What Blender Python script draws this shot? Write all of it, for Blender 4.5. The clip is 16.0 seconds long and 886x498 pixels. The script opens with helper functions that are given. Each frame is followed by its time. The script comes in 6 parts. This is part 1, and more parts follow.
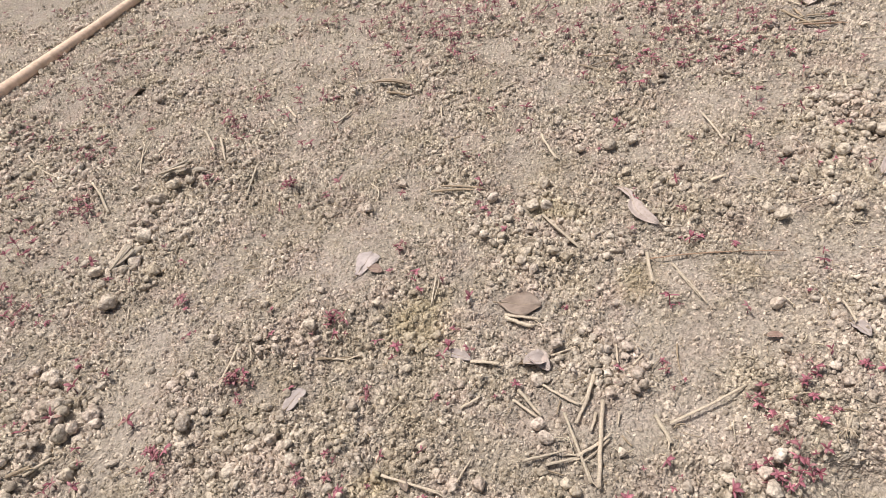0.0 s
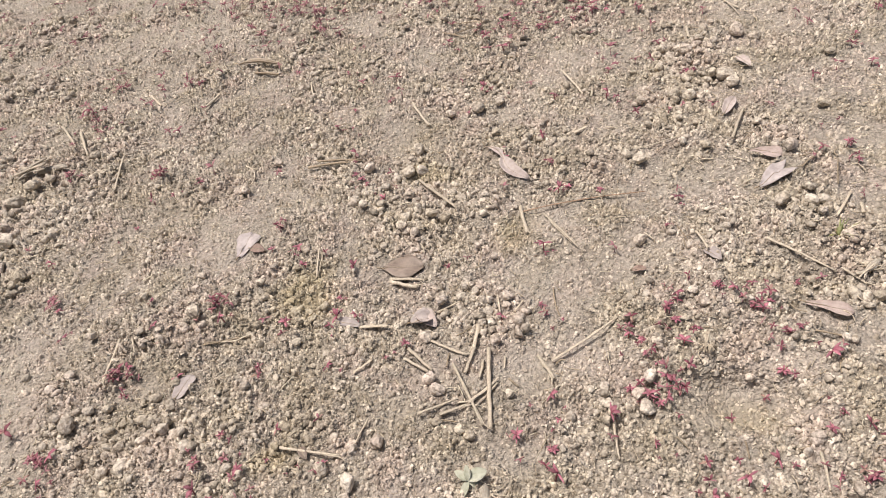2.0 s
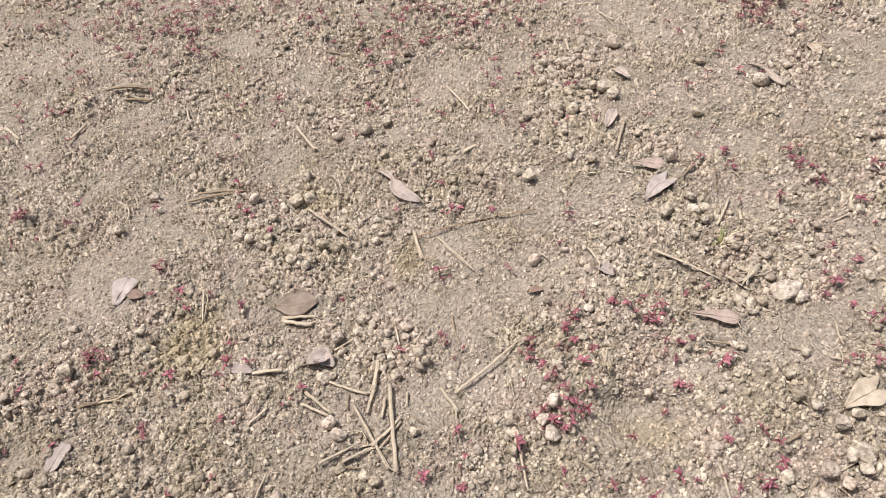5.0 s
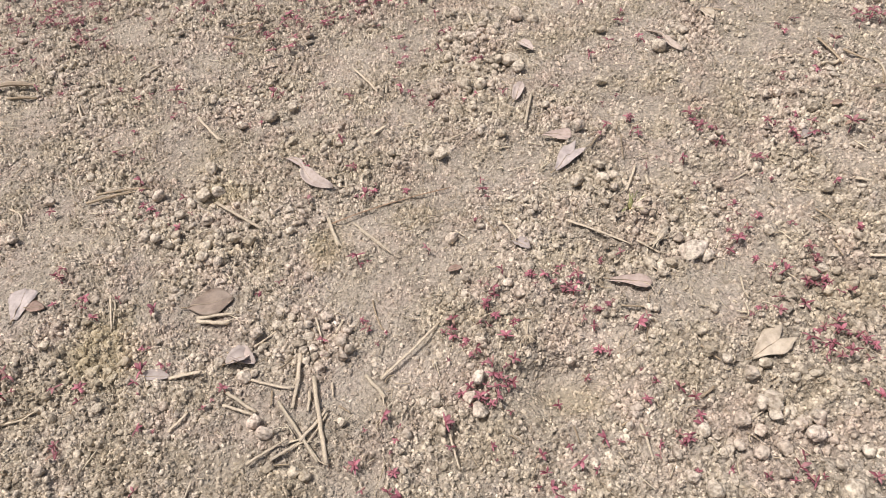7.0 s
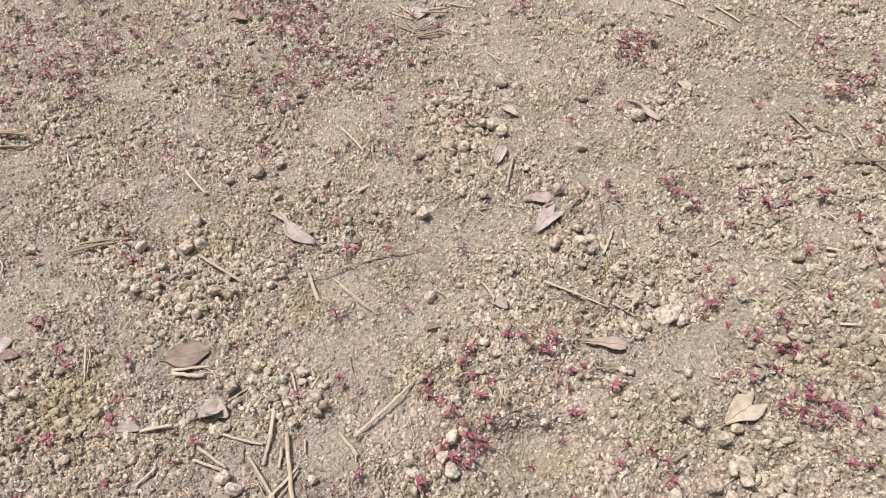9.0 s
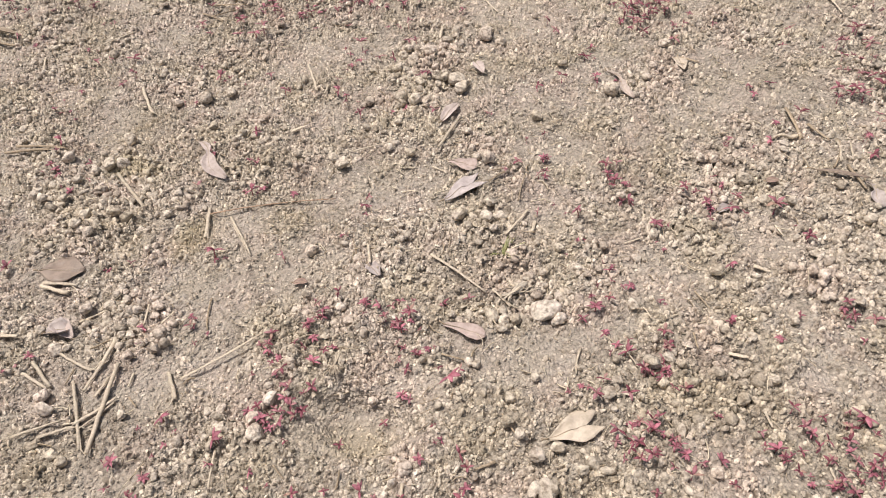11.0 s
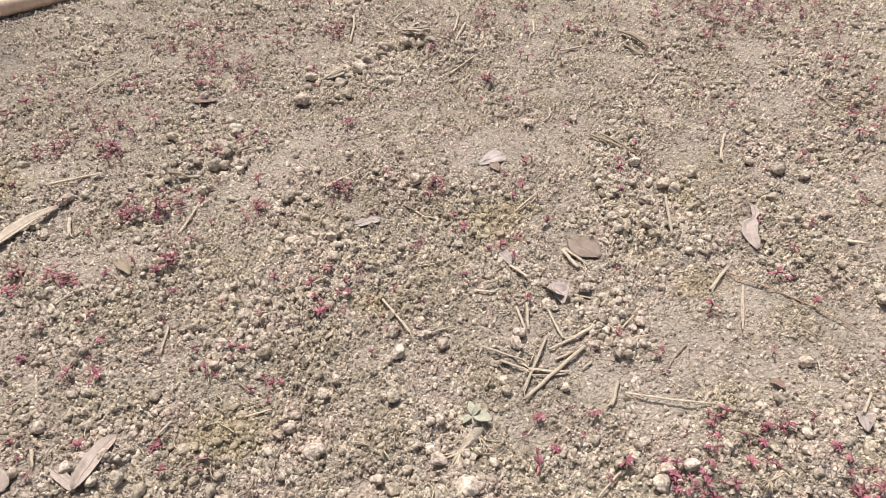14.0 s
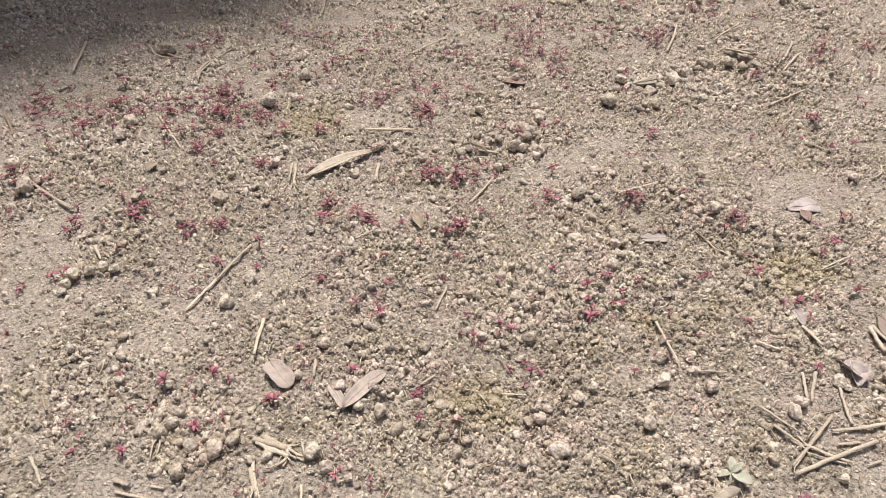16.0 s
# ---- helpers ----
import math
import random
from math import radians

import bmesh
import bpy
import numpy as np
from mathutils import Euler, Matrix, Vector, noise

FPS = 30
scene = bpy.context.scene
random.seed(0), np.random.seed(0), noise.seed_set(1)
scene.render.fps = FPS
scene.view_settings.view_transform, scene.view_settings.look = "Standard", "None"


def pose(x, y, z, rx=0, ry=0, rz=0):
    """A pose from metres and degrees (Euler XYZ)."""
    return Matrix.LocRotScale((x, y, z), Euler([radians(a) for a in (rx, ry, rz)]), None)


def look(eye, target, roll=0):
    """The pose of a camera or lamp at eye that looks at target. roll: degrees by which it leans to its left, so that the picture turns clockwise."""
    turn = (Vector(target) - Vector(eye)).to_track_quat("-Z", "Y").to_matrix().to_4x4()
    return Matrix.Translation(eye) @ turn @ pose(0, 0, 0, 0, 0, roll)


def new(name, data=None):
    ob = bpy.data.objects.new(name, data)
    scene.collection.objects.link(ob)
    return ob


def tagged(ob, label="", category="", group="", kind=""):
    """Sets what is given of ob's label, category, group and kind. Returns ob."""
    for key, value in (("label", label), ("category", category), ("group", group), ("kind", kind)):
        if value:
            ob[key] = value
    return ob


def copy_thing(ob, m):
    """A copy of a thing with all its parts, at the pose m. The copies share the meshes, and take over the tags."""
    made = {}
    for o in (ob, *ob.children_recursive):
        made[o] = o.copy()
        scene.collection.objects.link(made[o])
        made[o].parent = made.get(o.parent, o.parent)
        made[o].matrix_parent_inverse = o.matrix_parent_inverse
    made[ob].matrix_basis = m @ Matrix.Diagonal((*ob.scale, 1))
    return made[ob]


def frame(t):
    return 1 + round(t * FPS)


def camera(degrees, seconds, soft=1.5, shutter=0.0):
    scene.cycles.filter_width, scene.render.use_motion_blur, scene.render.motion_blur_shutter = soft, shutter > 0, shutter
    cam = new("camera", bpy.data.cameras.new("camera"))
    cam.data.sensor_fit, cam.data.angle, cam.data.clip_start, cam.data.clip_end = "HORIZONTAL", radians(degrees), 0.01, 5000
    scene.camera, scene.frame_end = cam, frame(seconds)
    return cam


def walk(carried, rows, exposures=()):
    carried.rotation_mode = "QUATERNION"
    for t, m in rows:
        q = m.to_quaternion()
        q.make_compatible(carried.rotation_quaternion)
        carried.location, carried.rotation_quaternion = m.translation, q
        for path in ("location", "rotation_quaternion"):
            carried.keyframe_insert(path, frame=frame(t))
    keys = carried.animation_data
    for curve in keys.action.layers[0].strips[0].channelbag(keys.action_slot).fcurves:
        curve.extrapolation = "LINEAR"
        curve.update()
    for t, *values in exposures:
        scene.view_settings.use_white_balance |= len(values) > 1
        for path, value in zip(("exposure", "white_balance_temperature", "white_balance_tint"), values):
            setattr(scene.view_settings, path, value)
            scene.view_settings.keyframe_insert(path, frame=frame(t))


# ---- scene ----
cam = camera(64.0, 16.0, soft=0.4)
PATH = [
    (0, (0.099, -0.785, 0.743), (-0.039, 0.771, -0.507), -13.9),
    (0.3, (0.0986, -0.7818, 0.737), (0.0368, -0.011, 0.1029), -12.73),
    (0.5, (0.098, -0.781, 0.737), (0.059, 0.744, -0.556), -11.7),
    (0.8, (0.1045, -0.7846, 0.7376), (0.1302, -0.0212, 0.0923), -11.36),
    (1, (0.106, -0.787, 0.74), (0.211, 0.741, -0.546), -11.2),
    (1.3, (0.1071, -0.7897, 0.7388), (0.161, -0.0288, 0.0922), -12.24),
    (1.5, (0.111, -0.794, 0.734), (0.228, 0.692, -0.6), -13.0),
    (1.8, (0.1171, -0.8065, 0.7347), (0.1708, -0.06, 0.0714), -12.49),
    (2, (0.118, -0.818, 0.731), (0.248, 0.664, -0.606), -13.1),
    (2.3, (0.1228, -0.8244, 0.73), (0.2204, -0.0858, 0.063), -12.85),
    (2.5, (0.128, -0.822, 0.729), (0.39, 0.626, -0.626), -11.3),
    (2.8, (0.1256, -0.813, 0.7292), (0.2821, -0.0959, 0.0501), -10.37),
    (3, (0.127, -0.808, 0.73), (0.453, 0.632, -0.619), -10.3),
    (3.3, (0.1257, -0.8005, 0.7306), (0.3072, -0.0804, 0.0609), -10.08),
    (3.5, (0.127, -0.797, 0.733), (0.493, 0.639, -0.611), -10.8),
    (3.7, (0.132, -0.794, 0.729), (0.478, 0.627, -0.635), -11.5),
    (5.8, (0.146, -0.773, 0.738), (0.563, 0.618, -0.637), -9.3),
    (6, (0.144, -0.781, 0.727), (0.563, 0.585, -0.673), -9.9),
    (6.3, (0.1497, -0.7832, 0.7315), (0.4128, -0.1106, 0.0398), -7.89),
    (6.5, (0.153, -0.787, 0.726), (0.691, 0.526, -0.684), -8.6),
    (6.8, (0.156, -0.779, 0.7284), (0.4299, -0.1383, 0.0112), -9.39),
    (7, (0.161, -0.773, 0.732), (0.714, 0.504, -0.704), -8.6),
    (7.3, (0.1614, -0.774, 0.7295), (0.4357, -0.1272, 0.0178), -9.24),
    (7.5, (0.161, -0.773, 0.729), (0.715, 0.515, -0.697), -9.3),
    (7.8, (0.1645, -0.7716, 0.7312), (0.4379, -0.1302, 0.0144), -9.39),
    (8, (0.173, -0.768, 0.739), (0.721, 0.509, -0.7), -10.1),
    (8.3, (0.1587, -0.7791, 0.7434), (0.4932, -0.0943, 0.096), -6.03),
    (8.5, (0.161, -0.782, 0.741), (0.827, 0.578, -0.566), -6.7),
    (8.7, (0.161, -0.782, 0.74), (0.824, 0.574, -0.571), -6.1),
    (10.8, (0.42, -0.853, 0.701), (0.914, 0.459, -0.726), -3.7),
    (11, (0.461, -0.849, 0.691), (0.812, 0.529, -0.715), -4.6),
    (11.3, (0.4931, -0.8697, 0.697), (0.6786, -0.1169, 0.0654), 1.89),
    (11.5, (0.499, -0.88, 0.687), (0.813, 0.677, -0.528), 2.5),
    (11.8, (0.5131, -0.8788, 0.6888), (0.5539, -0.1034, 0.0586), 0.2),
    (12, (0.504, -0.879, 0.691), (0.517, 0.726, -0.502), 0.1),
    (12.3, (0.4746, -0.8751, 0.6946), (0.4003, -0.0557, 0.1262), -1.13),
    (12.5, (0.459, -0.875, 0.693), (0.291, 0.772, -0.43), 0.6),
    (12.8, (0.4455, -0.8662, 0.6944), (0.3259, -0.0597, 0.1155), -1.19),
    (13, (0.434, -0.861, 0.693), (0.123, 0.707, -0.509), -2.4),
    (13.3, (0.4164, -0.8689, 0.6857), (0.1978, -0.1157, 0.0653), -1.59),
    (13.5, (0.405, -0.866, 0.691), (-0.097, 0.611, -0.56), -1.2),
    (13.8, (0.382, -0.8792, 0.6962), (0.0426, -0.1717, 0.0763), -1.77),
    (14, (0.37, -0.88, 0.707), (-0.419, 0.457, -0.554), -1.4),
    (14.3, (0.3421, -0.8916, 0.7033), (-0.1389, -0.3075, 0.0495), -1.86),
    (14.5, (0.338, -0.899, 0.698), (-0.733, 0.207, -0.578), -1.8),
    (14.8, (0.3355, -0.8997, 0.6983), (-0.2192, -0.3745, 0.053), -1.18),
    (15, (0.337, -0.9, 0.691), (-0.734, 0.126, -0.652), -0.5),
    (15.3, (0.3298, -0.8935, 0.6982), (-0.1788, -0.3447, 0.0347), 0.69),
    (15.5, (0.315, -0.894, 0.705), (-0.725, 0.19, -0.615), 0.9),
    (15.8, (0.3068, -0.9153, 0.7112), (-0.2699, -0.3946, 0.0817), 0.32),
    (16, (0.297, -0.937, 0.71), (-0.944, -0.008, -0.553), -0.1),
]
walk(cam, [(t, look(eye, target, roll)) for t, eye, target, roll in PATH],
     exposures=[(0.0, 0.37), (6.0, 0.33), (8.5, 0.31), (11.0, 0.38), (13.0, 0.43), (16.0, 0.44)])

# ---- daylight: a bright, thinly clouded sky ----
SUN_UP, SUN_ROUND = radians(71), radians(-60)
world = bpy.data.worlds.new("sky")
scene.world = world
world.use_nodes = True
wn = world.node_tree.nodes
sky = wn.new("ShaderNodeTexSky")
sky.sky_type, sky.sun_disc, sky.sun_elevation, sky.sun_rotation = "NISHITA", False, SUN_UP, SUN_ROUND
sky.air_density, sky.dust_density = 0.8, 7.0
world.node_tree.links.new(sky.outputs[0], wn["Background"].inputs[0])
wn["Background"].inputs[1].default_value = 0.075
sun_data = bpy.data.lights.new("sun", "SUN")
sun_data.energy, sun_data.angle, sun_data.color = 2.80, radians(8), (1.0, 0.93, 0.875)
sun = new("sun", sun_data)
sun.matrix_world = look((math.sin(SUN_ROUND) * math.cos(SUN_UP) * 20, math.cos(SUN_ROUND) * math.cos(SUN_UP) * 20, math.sin(SUN_UP) * 20), (0, 0, 0))

# The lie of the land: a slow swell, named bumps and hollows, then crumb-sized roughness
LATTICE = [np.random.RandomState(s).rand(256, 256) for s in range(12)]


def vnoise(x, y, cell, seed):
    """Smooth value noise between 0 and 1 with the given cell size in metres."""
    u, v = np.asarray(x) / cell + 37.3 * seed + 900, np.asarray(y) / cell + 17.9 * seed + 900
    i, j = np.floor(u).astype(int), np.floor(v).astype(int)
    f, g = u - i, v - j
    f, g = f * f * (3 - 2 * f), g * g * (3 - 2 * g)
    tab = LATTICE[seed % 12]
    a, b = tab[i % 256, j % 256], tab[(i + 1) % 256, j % 256]
    c, d = tab[i % 256, (j + 1) % 256], tab[(i + 1) % 256, (j + 1) % 256]
    return (a * (1 - f) + b * f) * (1 - g) + (c * (1 - f) + d * f) * g


def domes(x, y, cell, seed):
    """Packed rounded crumbs of uneven size: 1 on their tops, 0 in the gaps."""
    u, v = np.asarray(x) / cell + 700.0, np.asarray(y) / cell + 700.0
    i, j = np.floor(u).astype(int), np.floor(v).astype(int)
    ta, tb, tc = LATTICE[seed % 12], LATTICE[(seed + 1) % 12], LATTICE[(seed + 2) % 12]
    best = np.zeros(np.shape(u))
    for di in (-1, 0, 1):
        for dj in (-1, 0, 1):
            a, b = (i + di) % 256, (j + dj) % 256
            d2 = (u - i - di - ta[a, b]) ** 2 + (v - j - dj - tb[a, b]) ** 2
            size = 0.35 + 0.75 * tc[a, b]
            best = np.maximum(best, size * np.sqrt(np.clip(1 - d2 / (size * size), 0, 1)))
    return best


def mask(x, y, spots):
    """1 inside soft-edged, wobbly ellipses (x, y, two radii, turn), 0 outside."""
    x, y = np.asarray(x, float), np.asarray(y, float)
    m = np.zeros(x.shape)
    wob = 0.7 + 0.4 * vnoise(x, y, 0.05, 3) + 0.2 * vnoise(x, y, 0.018, 11)
    for cx, cy, rx, ry, turn in spots:
        c, s = math.cos(math.radians(turn)), math.sin(math.radians(turn))
        dx, dy = x - cx, y - cy
        d = np.sqrt(((dx * c + dy * s) / rx) ** 2 + ((dy * c - dx * s) / ry) ** 2) * wob
        m = np.maximum(m, np.clip(1.6 - 1.2 * d, 0, 1))
    return m


BUMPS = [(-0.107, 0.13, 0.16, 0.012), (0.178, -0.26, 0.10, 0.010), (0.74, -0.32, 0.10, -0.010), (-0.06, -0.46, 0.14, -0.009),
         (0.51, -0.24, 0.08, 0.008), (0.21, 0.14, 0.07, -0.006), (-0.42, -0.02, 0.18, 0.010), (0.185, 0.011, 0.035, -0.010), (0.456, -0.408, 0.055, -0.010), (0.064, -0.548, 0.05, -0.010),
         (-0.54, 0.93, 0.12, -0.015), (0.17, 1.0, 0.25, 0.012)]


HOLLOWS = [(0.470, -0.395, 0.068, 0.042, -38, 0.017), (0.185, 0.011, 0.05, 0.03, -18, 0.006)]


def rise(x, y):
    h = 0.022 * (vnoise(x, y, 0.42, 1) - 0.5) + 0.012 * (vnoise(x, y, 0.14, 2) - 0.5)
    for cx, cy, r, a in BUMPS:
        h = h + a * np.exp(-((x - cx) ** 2 + (y - cy) ** 2) / (r * r))
    for cx, cy, rx, ry, turn, depth in HOLLOWS:
        h = h - depth * np.clip(1.9 * mask(x, y, [(cx, cy, rx, ry, turn)]) - 0.5, 0, 1)
    return h

# silted smooth patches, coarse cloddy patches and faint olive stains: x, y, radii, turn
SMOOTH, COARSE, MOSSY = [], [], []


def silt(*spot):
    SMOOTH.append(spot)


def cloddy(*spot):
    COARSE.append(spot)


def mossy(*spot):
    MOSSY.append(spot)


silt(-0.464, -0.064, 0.060, 0.218, -14)
silt(-0.876, 0.404, 0.066, 0.073, -17)
silt(0.433, -0.147, 0.079, 0.047, -18)
silt(-0.23, 1.071, 0.214, 0.104, -28)
silt(0.541, 0.433, 0.091, 0.101, -26)
silt(-0.703, 0.438, 0.087, 0.084, -18)
silt(0.361, -0.014, 0.046, 0.051, -18)
silt(0.321, -0.267, 0.063, 0.051, -13)
silt(-0.403, 1.049, 0.145, 0.094, -25)
silt(0.78, -0.174, 0.058, 0.045, -35)
silt(0.471, -0.134, 0.056, 0.035, -39)
silt(0.892, -0.314, 0.052, 0.059, -36)
silt(0.691, -0.39, 0.041, 0.043, -36)
silt(0.854, -0.026, 0.072, 0.043, -39)
silt(0.537, -0.379, 0.053, 0.033, -38)
silt(1.049, -0.308, 0.046, 0.070, -37)
silt(-0.534, -0.813, 0.067, 0.105, 46)
silt(-0.458, -0.114, 0.071, 0.093, 42)
silt(-0.843, -0.269, 0.079, 0.062, 41)
silt(-0.535, -0.417, 0.083, 0.062, 45)
silt(-0.507, -0.167, 0.083, 0.048, 40)
silt(0.232, -0.27, 0.049, 0.051, 46)
silt(-0.247, -0.941, 0.048, 0.030, 47)
silt(0.065, -0.538, 0.037, 0.021, 42)
silt(1.396, 0.545, 0.105, 0.260, -9)
silt(1.061, 0.663, 0.122, 0.122, -9)
silt(0.997, 0.374, 0.072, 0.081, -7)
silt(1.451, 0.344, 0.074, 0.084, -7)
silt(0.875, -0.322, 0.049, 0.064, -21)
silt(0.78, -0.59, 0.034, 0.039, -17)
silt(1.119, 0.918, 0.181, 0.206, 10)
silt(0.986, 0.504, 0.082, 0.118, 6)
silt(-0.642, -0.949, 0.105, 0.086, 54)
silt(-0.489, -0.832, 0.086, 0.070, 53)
silt(-0.823, -0.891, 0.085, 0.070, 52)
silt(-0.666, 1.144, 0.108, 0.037, -31)
silt(-0.117, 1.049, 0.073, 0.025, -33)
silt(0.181, 0.9, 0.097, 0.031, -33)
silt(0.097, 0.495, 0.039, 0.018, -29)
silt(0.923, 0.433, 0.066, 0.031, -34)
silt(0.547, 0.235, 0.034, 0.025, -28)
silt(0.797, -0.145, 0.030, 0.031, -26)
silt(0.889, 0.149, 0.037, 0.023, -31)
silt(-0.421, 1.141, 0.109, 0.051, 0)
silt(0.22, 0.88, 0.088, 0.047, 0)
silt(0.113, 0.46, 0.064, 0.021, 0)
silt(1.059, 0.971, 0.092, 0.052, 0)
silt(0.989, 0.439, 0.055, 0.043, 0)
silt(1.39, 0.929, 0.071, 0.043, 0)
silt(1.695, 1.103, 0.065, 0.070, 0)
silt(0.663, 0.424, 0.031, 0.025, 0)
silt(0.283, -0.284, 0.033, 0.025, 0)
silt(0.067, -0.398, 0.025, 0.014, 0)
silt(0.378, -0.072, 0.029, 0.022, -1)
silt(0.464, -0.174, 0.041, 0.019, -24)
silt(-0.435, -0.19, 0.034, 0.032, -19)
silt(0.47, -0.395, 0.062, 0.040, -38)
silt(-0.525, -0.1, 0.060, 0.070, -15)
cloddy(0.162, 0.115, 0.100, 0.132, -16)
cloddy(0.715, 0.278, 0.069, 0.204, -24)
cloddy(-0.579, -0.088, 0.071, 0.111, -13)
cloddy(-0.536, 0.413, 0.093, 0.138, -16)
cloddy(0.203, -0.156, 0.065, 0.062, -11)
cloddy(-0.265, -0.204, 0.096, 0.059, -11)
cloddy(0.645, -0.565, 0.040, 0.034, -35)
cloddy(0.717, -0.153, 0.042, 0.037, -35)
cloddy(0.739, 0.299, 0.066, 0.142, -43)
cloddy(-0.296, -0.86, 0.083, 0.069, 45)
cloddy(-0.581, -0.068, 0.055, 0.127, 41)
cloddy(-0.587, 0.301, 0.088, 0.088, 45)
cloddy(-0.231, -0.42, 0.096, 0.099, 45)
cloddy(0.657, -0.322, 0.049, 0.029, -18)
cloddy(0.116, -0.54, 0.079, 0.029, 46)
cloddy(0.189, 0.124, 0.123, 0.099, -38)
cloddy(0.226, -0.167, 0.045, 0.038, -32)
cloddy(0.363, -0.355, 0.033, 0.031, -33)
mossy(-0.026, -0.03, 0.051, 0.052, -12)
mossy(-0.096, -0.291, 0.028, 0.024, -8)
mossy(0.455, -0.41, 0.040, 0.030, -41)
mossy(0.303, -0.022, 0.034, 0.049, -36)
mossy(-0.027, -0.035, 0.052, 0.054, 43)
mossy(-0.127, -0.563, 0.055, 0.035, 48)
mossy(0.209, 0.191, 0.040, 0.029, -37)
mossy(-0.907, -0.371, 0.079, 0.070, 41)


def richness(x, y):
    """Patchy spread of loose crumbs: low where silt lies bare, high in cloddy spots."""
    return 0.55 * vnoise(x, y, 0.115, 8) + 0.27 * vnoise(x, y, 0.047, 9) + 0.18 * vnoise(x, y, 0.02, 10)


def bare(x, y):
    """1 in the silted bare patches, 0 where crumbs cover the soil."""
    wild = np.clip((0.385 - richness(x, y)) / 0.09, 0, 1) * (1 - mask(x, y, COARSE))
    return np.clip(np.maximum(mask(x, y, SMOOTH), 0.8 * wild) - 0.25 * vnoise(x, y, 0.022, 6), 0, 1)


def ground_z(x, y):
    """The soil's surface with its crumbly roughness, calmer and lower in the silted patches."""
    x, y = np.asarray(x, float), np.asarray(y, float)
    calm = bare(x, y)
    patch = np.clip(2.0 * richness(x, y) - 0.2, 0.35, 1.2) + 0.35 * mask(x, y, COARSE)
    fine = 0.0085 * (vnoise(x, y, 0.030, 4) - 0.5) + 0.0050 * (vnoise(x, y, 0.014, 5) - 0.5)
    fine = fine + 0.0085 * (domes(x + 0.004 * vnoise(x, y, 0.012, 9), y, 0.0125, 2) - 0.5) + 0.0058 * (domes(x, y, 0.0078, 6) - 0.5)
    out = np.maximum(np.maximum(-1.15 - x, x - 1.5), np.maximum(-1.1 - y, y - 1.5))
    return rise(x, y) - 0.0045 * calm + fine * (1 - 0.82 * calm) * patch * np.clip(1 - out / 0.6, 0, 1)


def gz(x, y):
    return float(ground_z(x, y))


# ---- materials ----
def material(name):
    m = bpy.data.materials.new(name)
    m.use_nodes = True
    nt = m.node_tree
    return m, nt.nodes, nt.links, nt.nodes["Principled BSDF"]


def ramp(nodes, stops):
    r = nodes.new("ShaderNodeValToRGB")
    while len(r.color_ramp.elements) < len(stops):
        r.color_ramp.elements.new(0.5)
    for e, (p, c) in zip(r.color_ramp.elements, stops):
        e.position, e.color = p, (*c, 1)
    return r


def noise_tex(nodes, links, coord, scale, detail=4, rough=0.6, stretch=None):
    t = nodes.new("ShaderNodeTexNoise")
    t.inputs["Scale"].default_value, t.inputs["Detail"].default_value, t.inputs["Roughness"].default_value = scale, detail, rough
    if stretch:
        mp = nodes.new("ShaderNodeMapping")
        mp.inputs["Scale"].default_value = stretch
        links.new(coord, mp.inputs[0])
        coord = mp.outputs[0]
    links.new(coord, t.inputs["Vector"])
    return t.outputs["Fac"]


def noise_vec(nodes, links, coord, scale):
    t = nodes.new("ShaderNodeTexNoise")
    t.inputs["Scale"].default_value = scale
    links.new(coord, t.inputs["Vector"])
    return t.outputs["Color"]


def mix(nodes, links, a, b, fac, mode="MIX"):
    m = nodes.new("ShaderNodeMix")
    m.data_type, m.blend_type = "RGBA", mode
    for socket, value in ((m.inputs[0], fac), (m.inputs[6], a), (m.inputs[7], b)):
        if isinstance(value, (int, float)):
            socket.default_value = value
        elif isinstance(value, tuple):
            socket.default_value = (*value, 1)
        else:
            links.new(value, socket)
    return m.outputs[2]


def math_node(nodes, links, op, a, b):
    m = nodes.new("ShaderNodeMath")
    m.operation = op
    for socket, value in zip(m.inputs, (a, b)):
        if isinstance(value, (int, float)):
            socket.default_value = value
        else:
            links.new(value, socket)
    return m.outputs[0]


def bump(nodes, links, bsdf, height, strength, distance):
    b = nodes.new("ShaderNodeBump")
    b.inputs["Strength"].default_value, b.inputs["Distance"].default_value = strength, distance
    links.new(height, b.inputs["Height"])
    links.new(b.outputs[0], bsdf.inputs["Normal"])


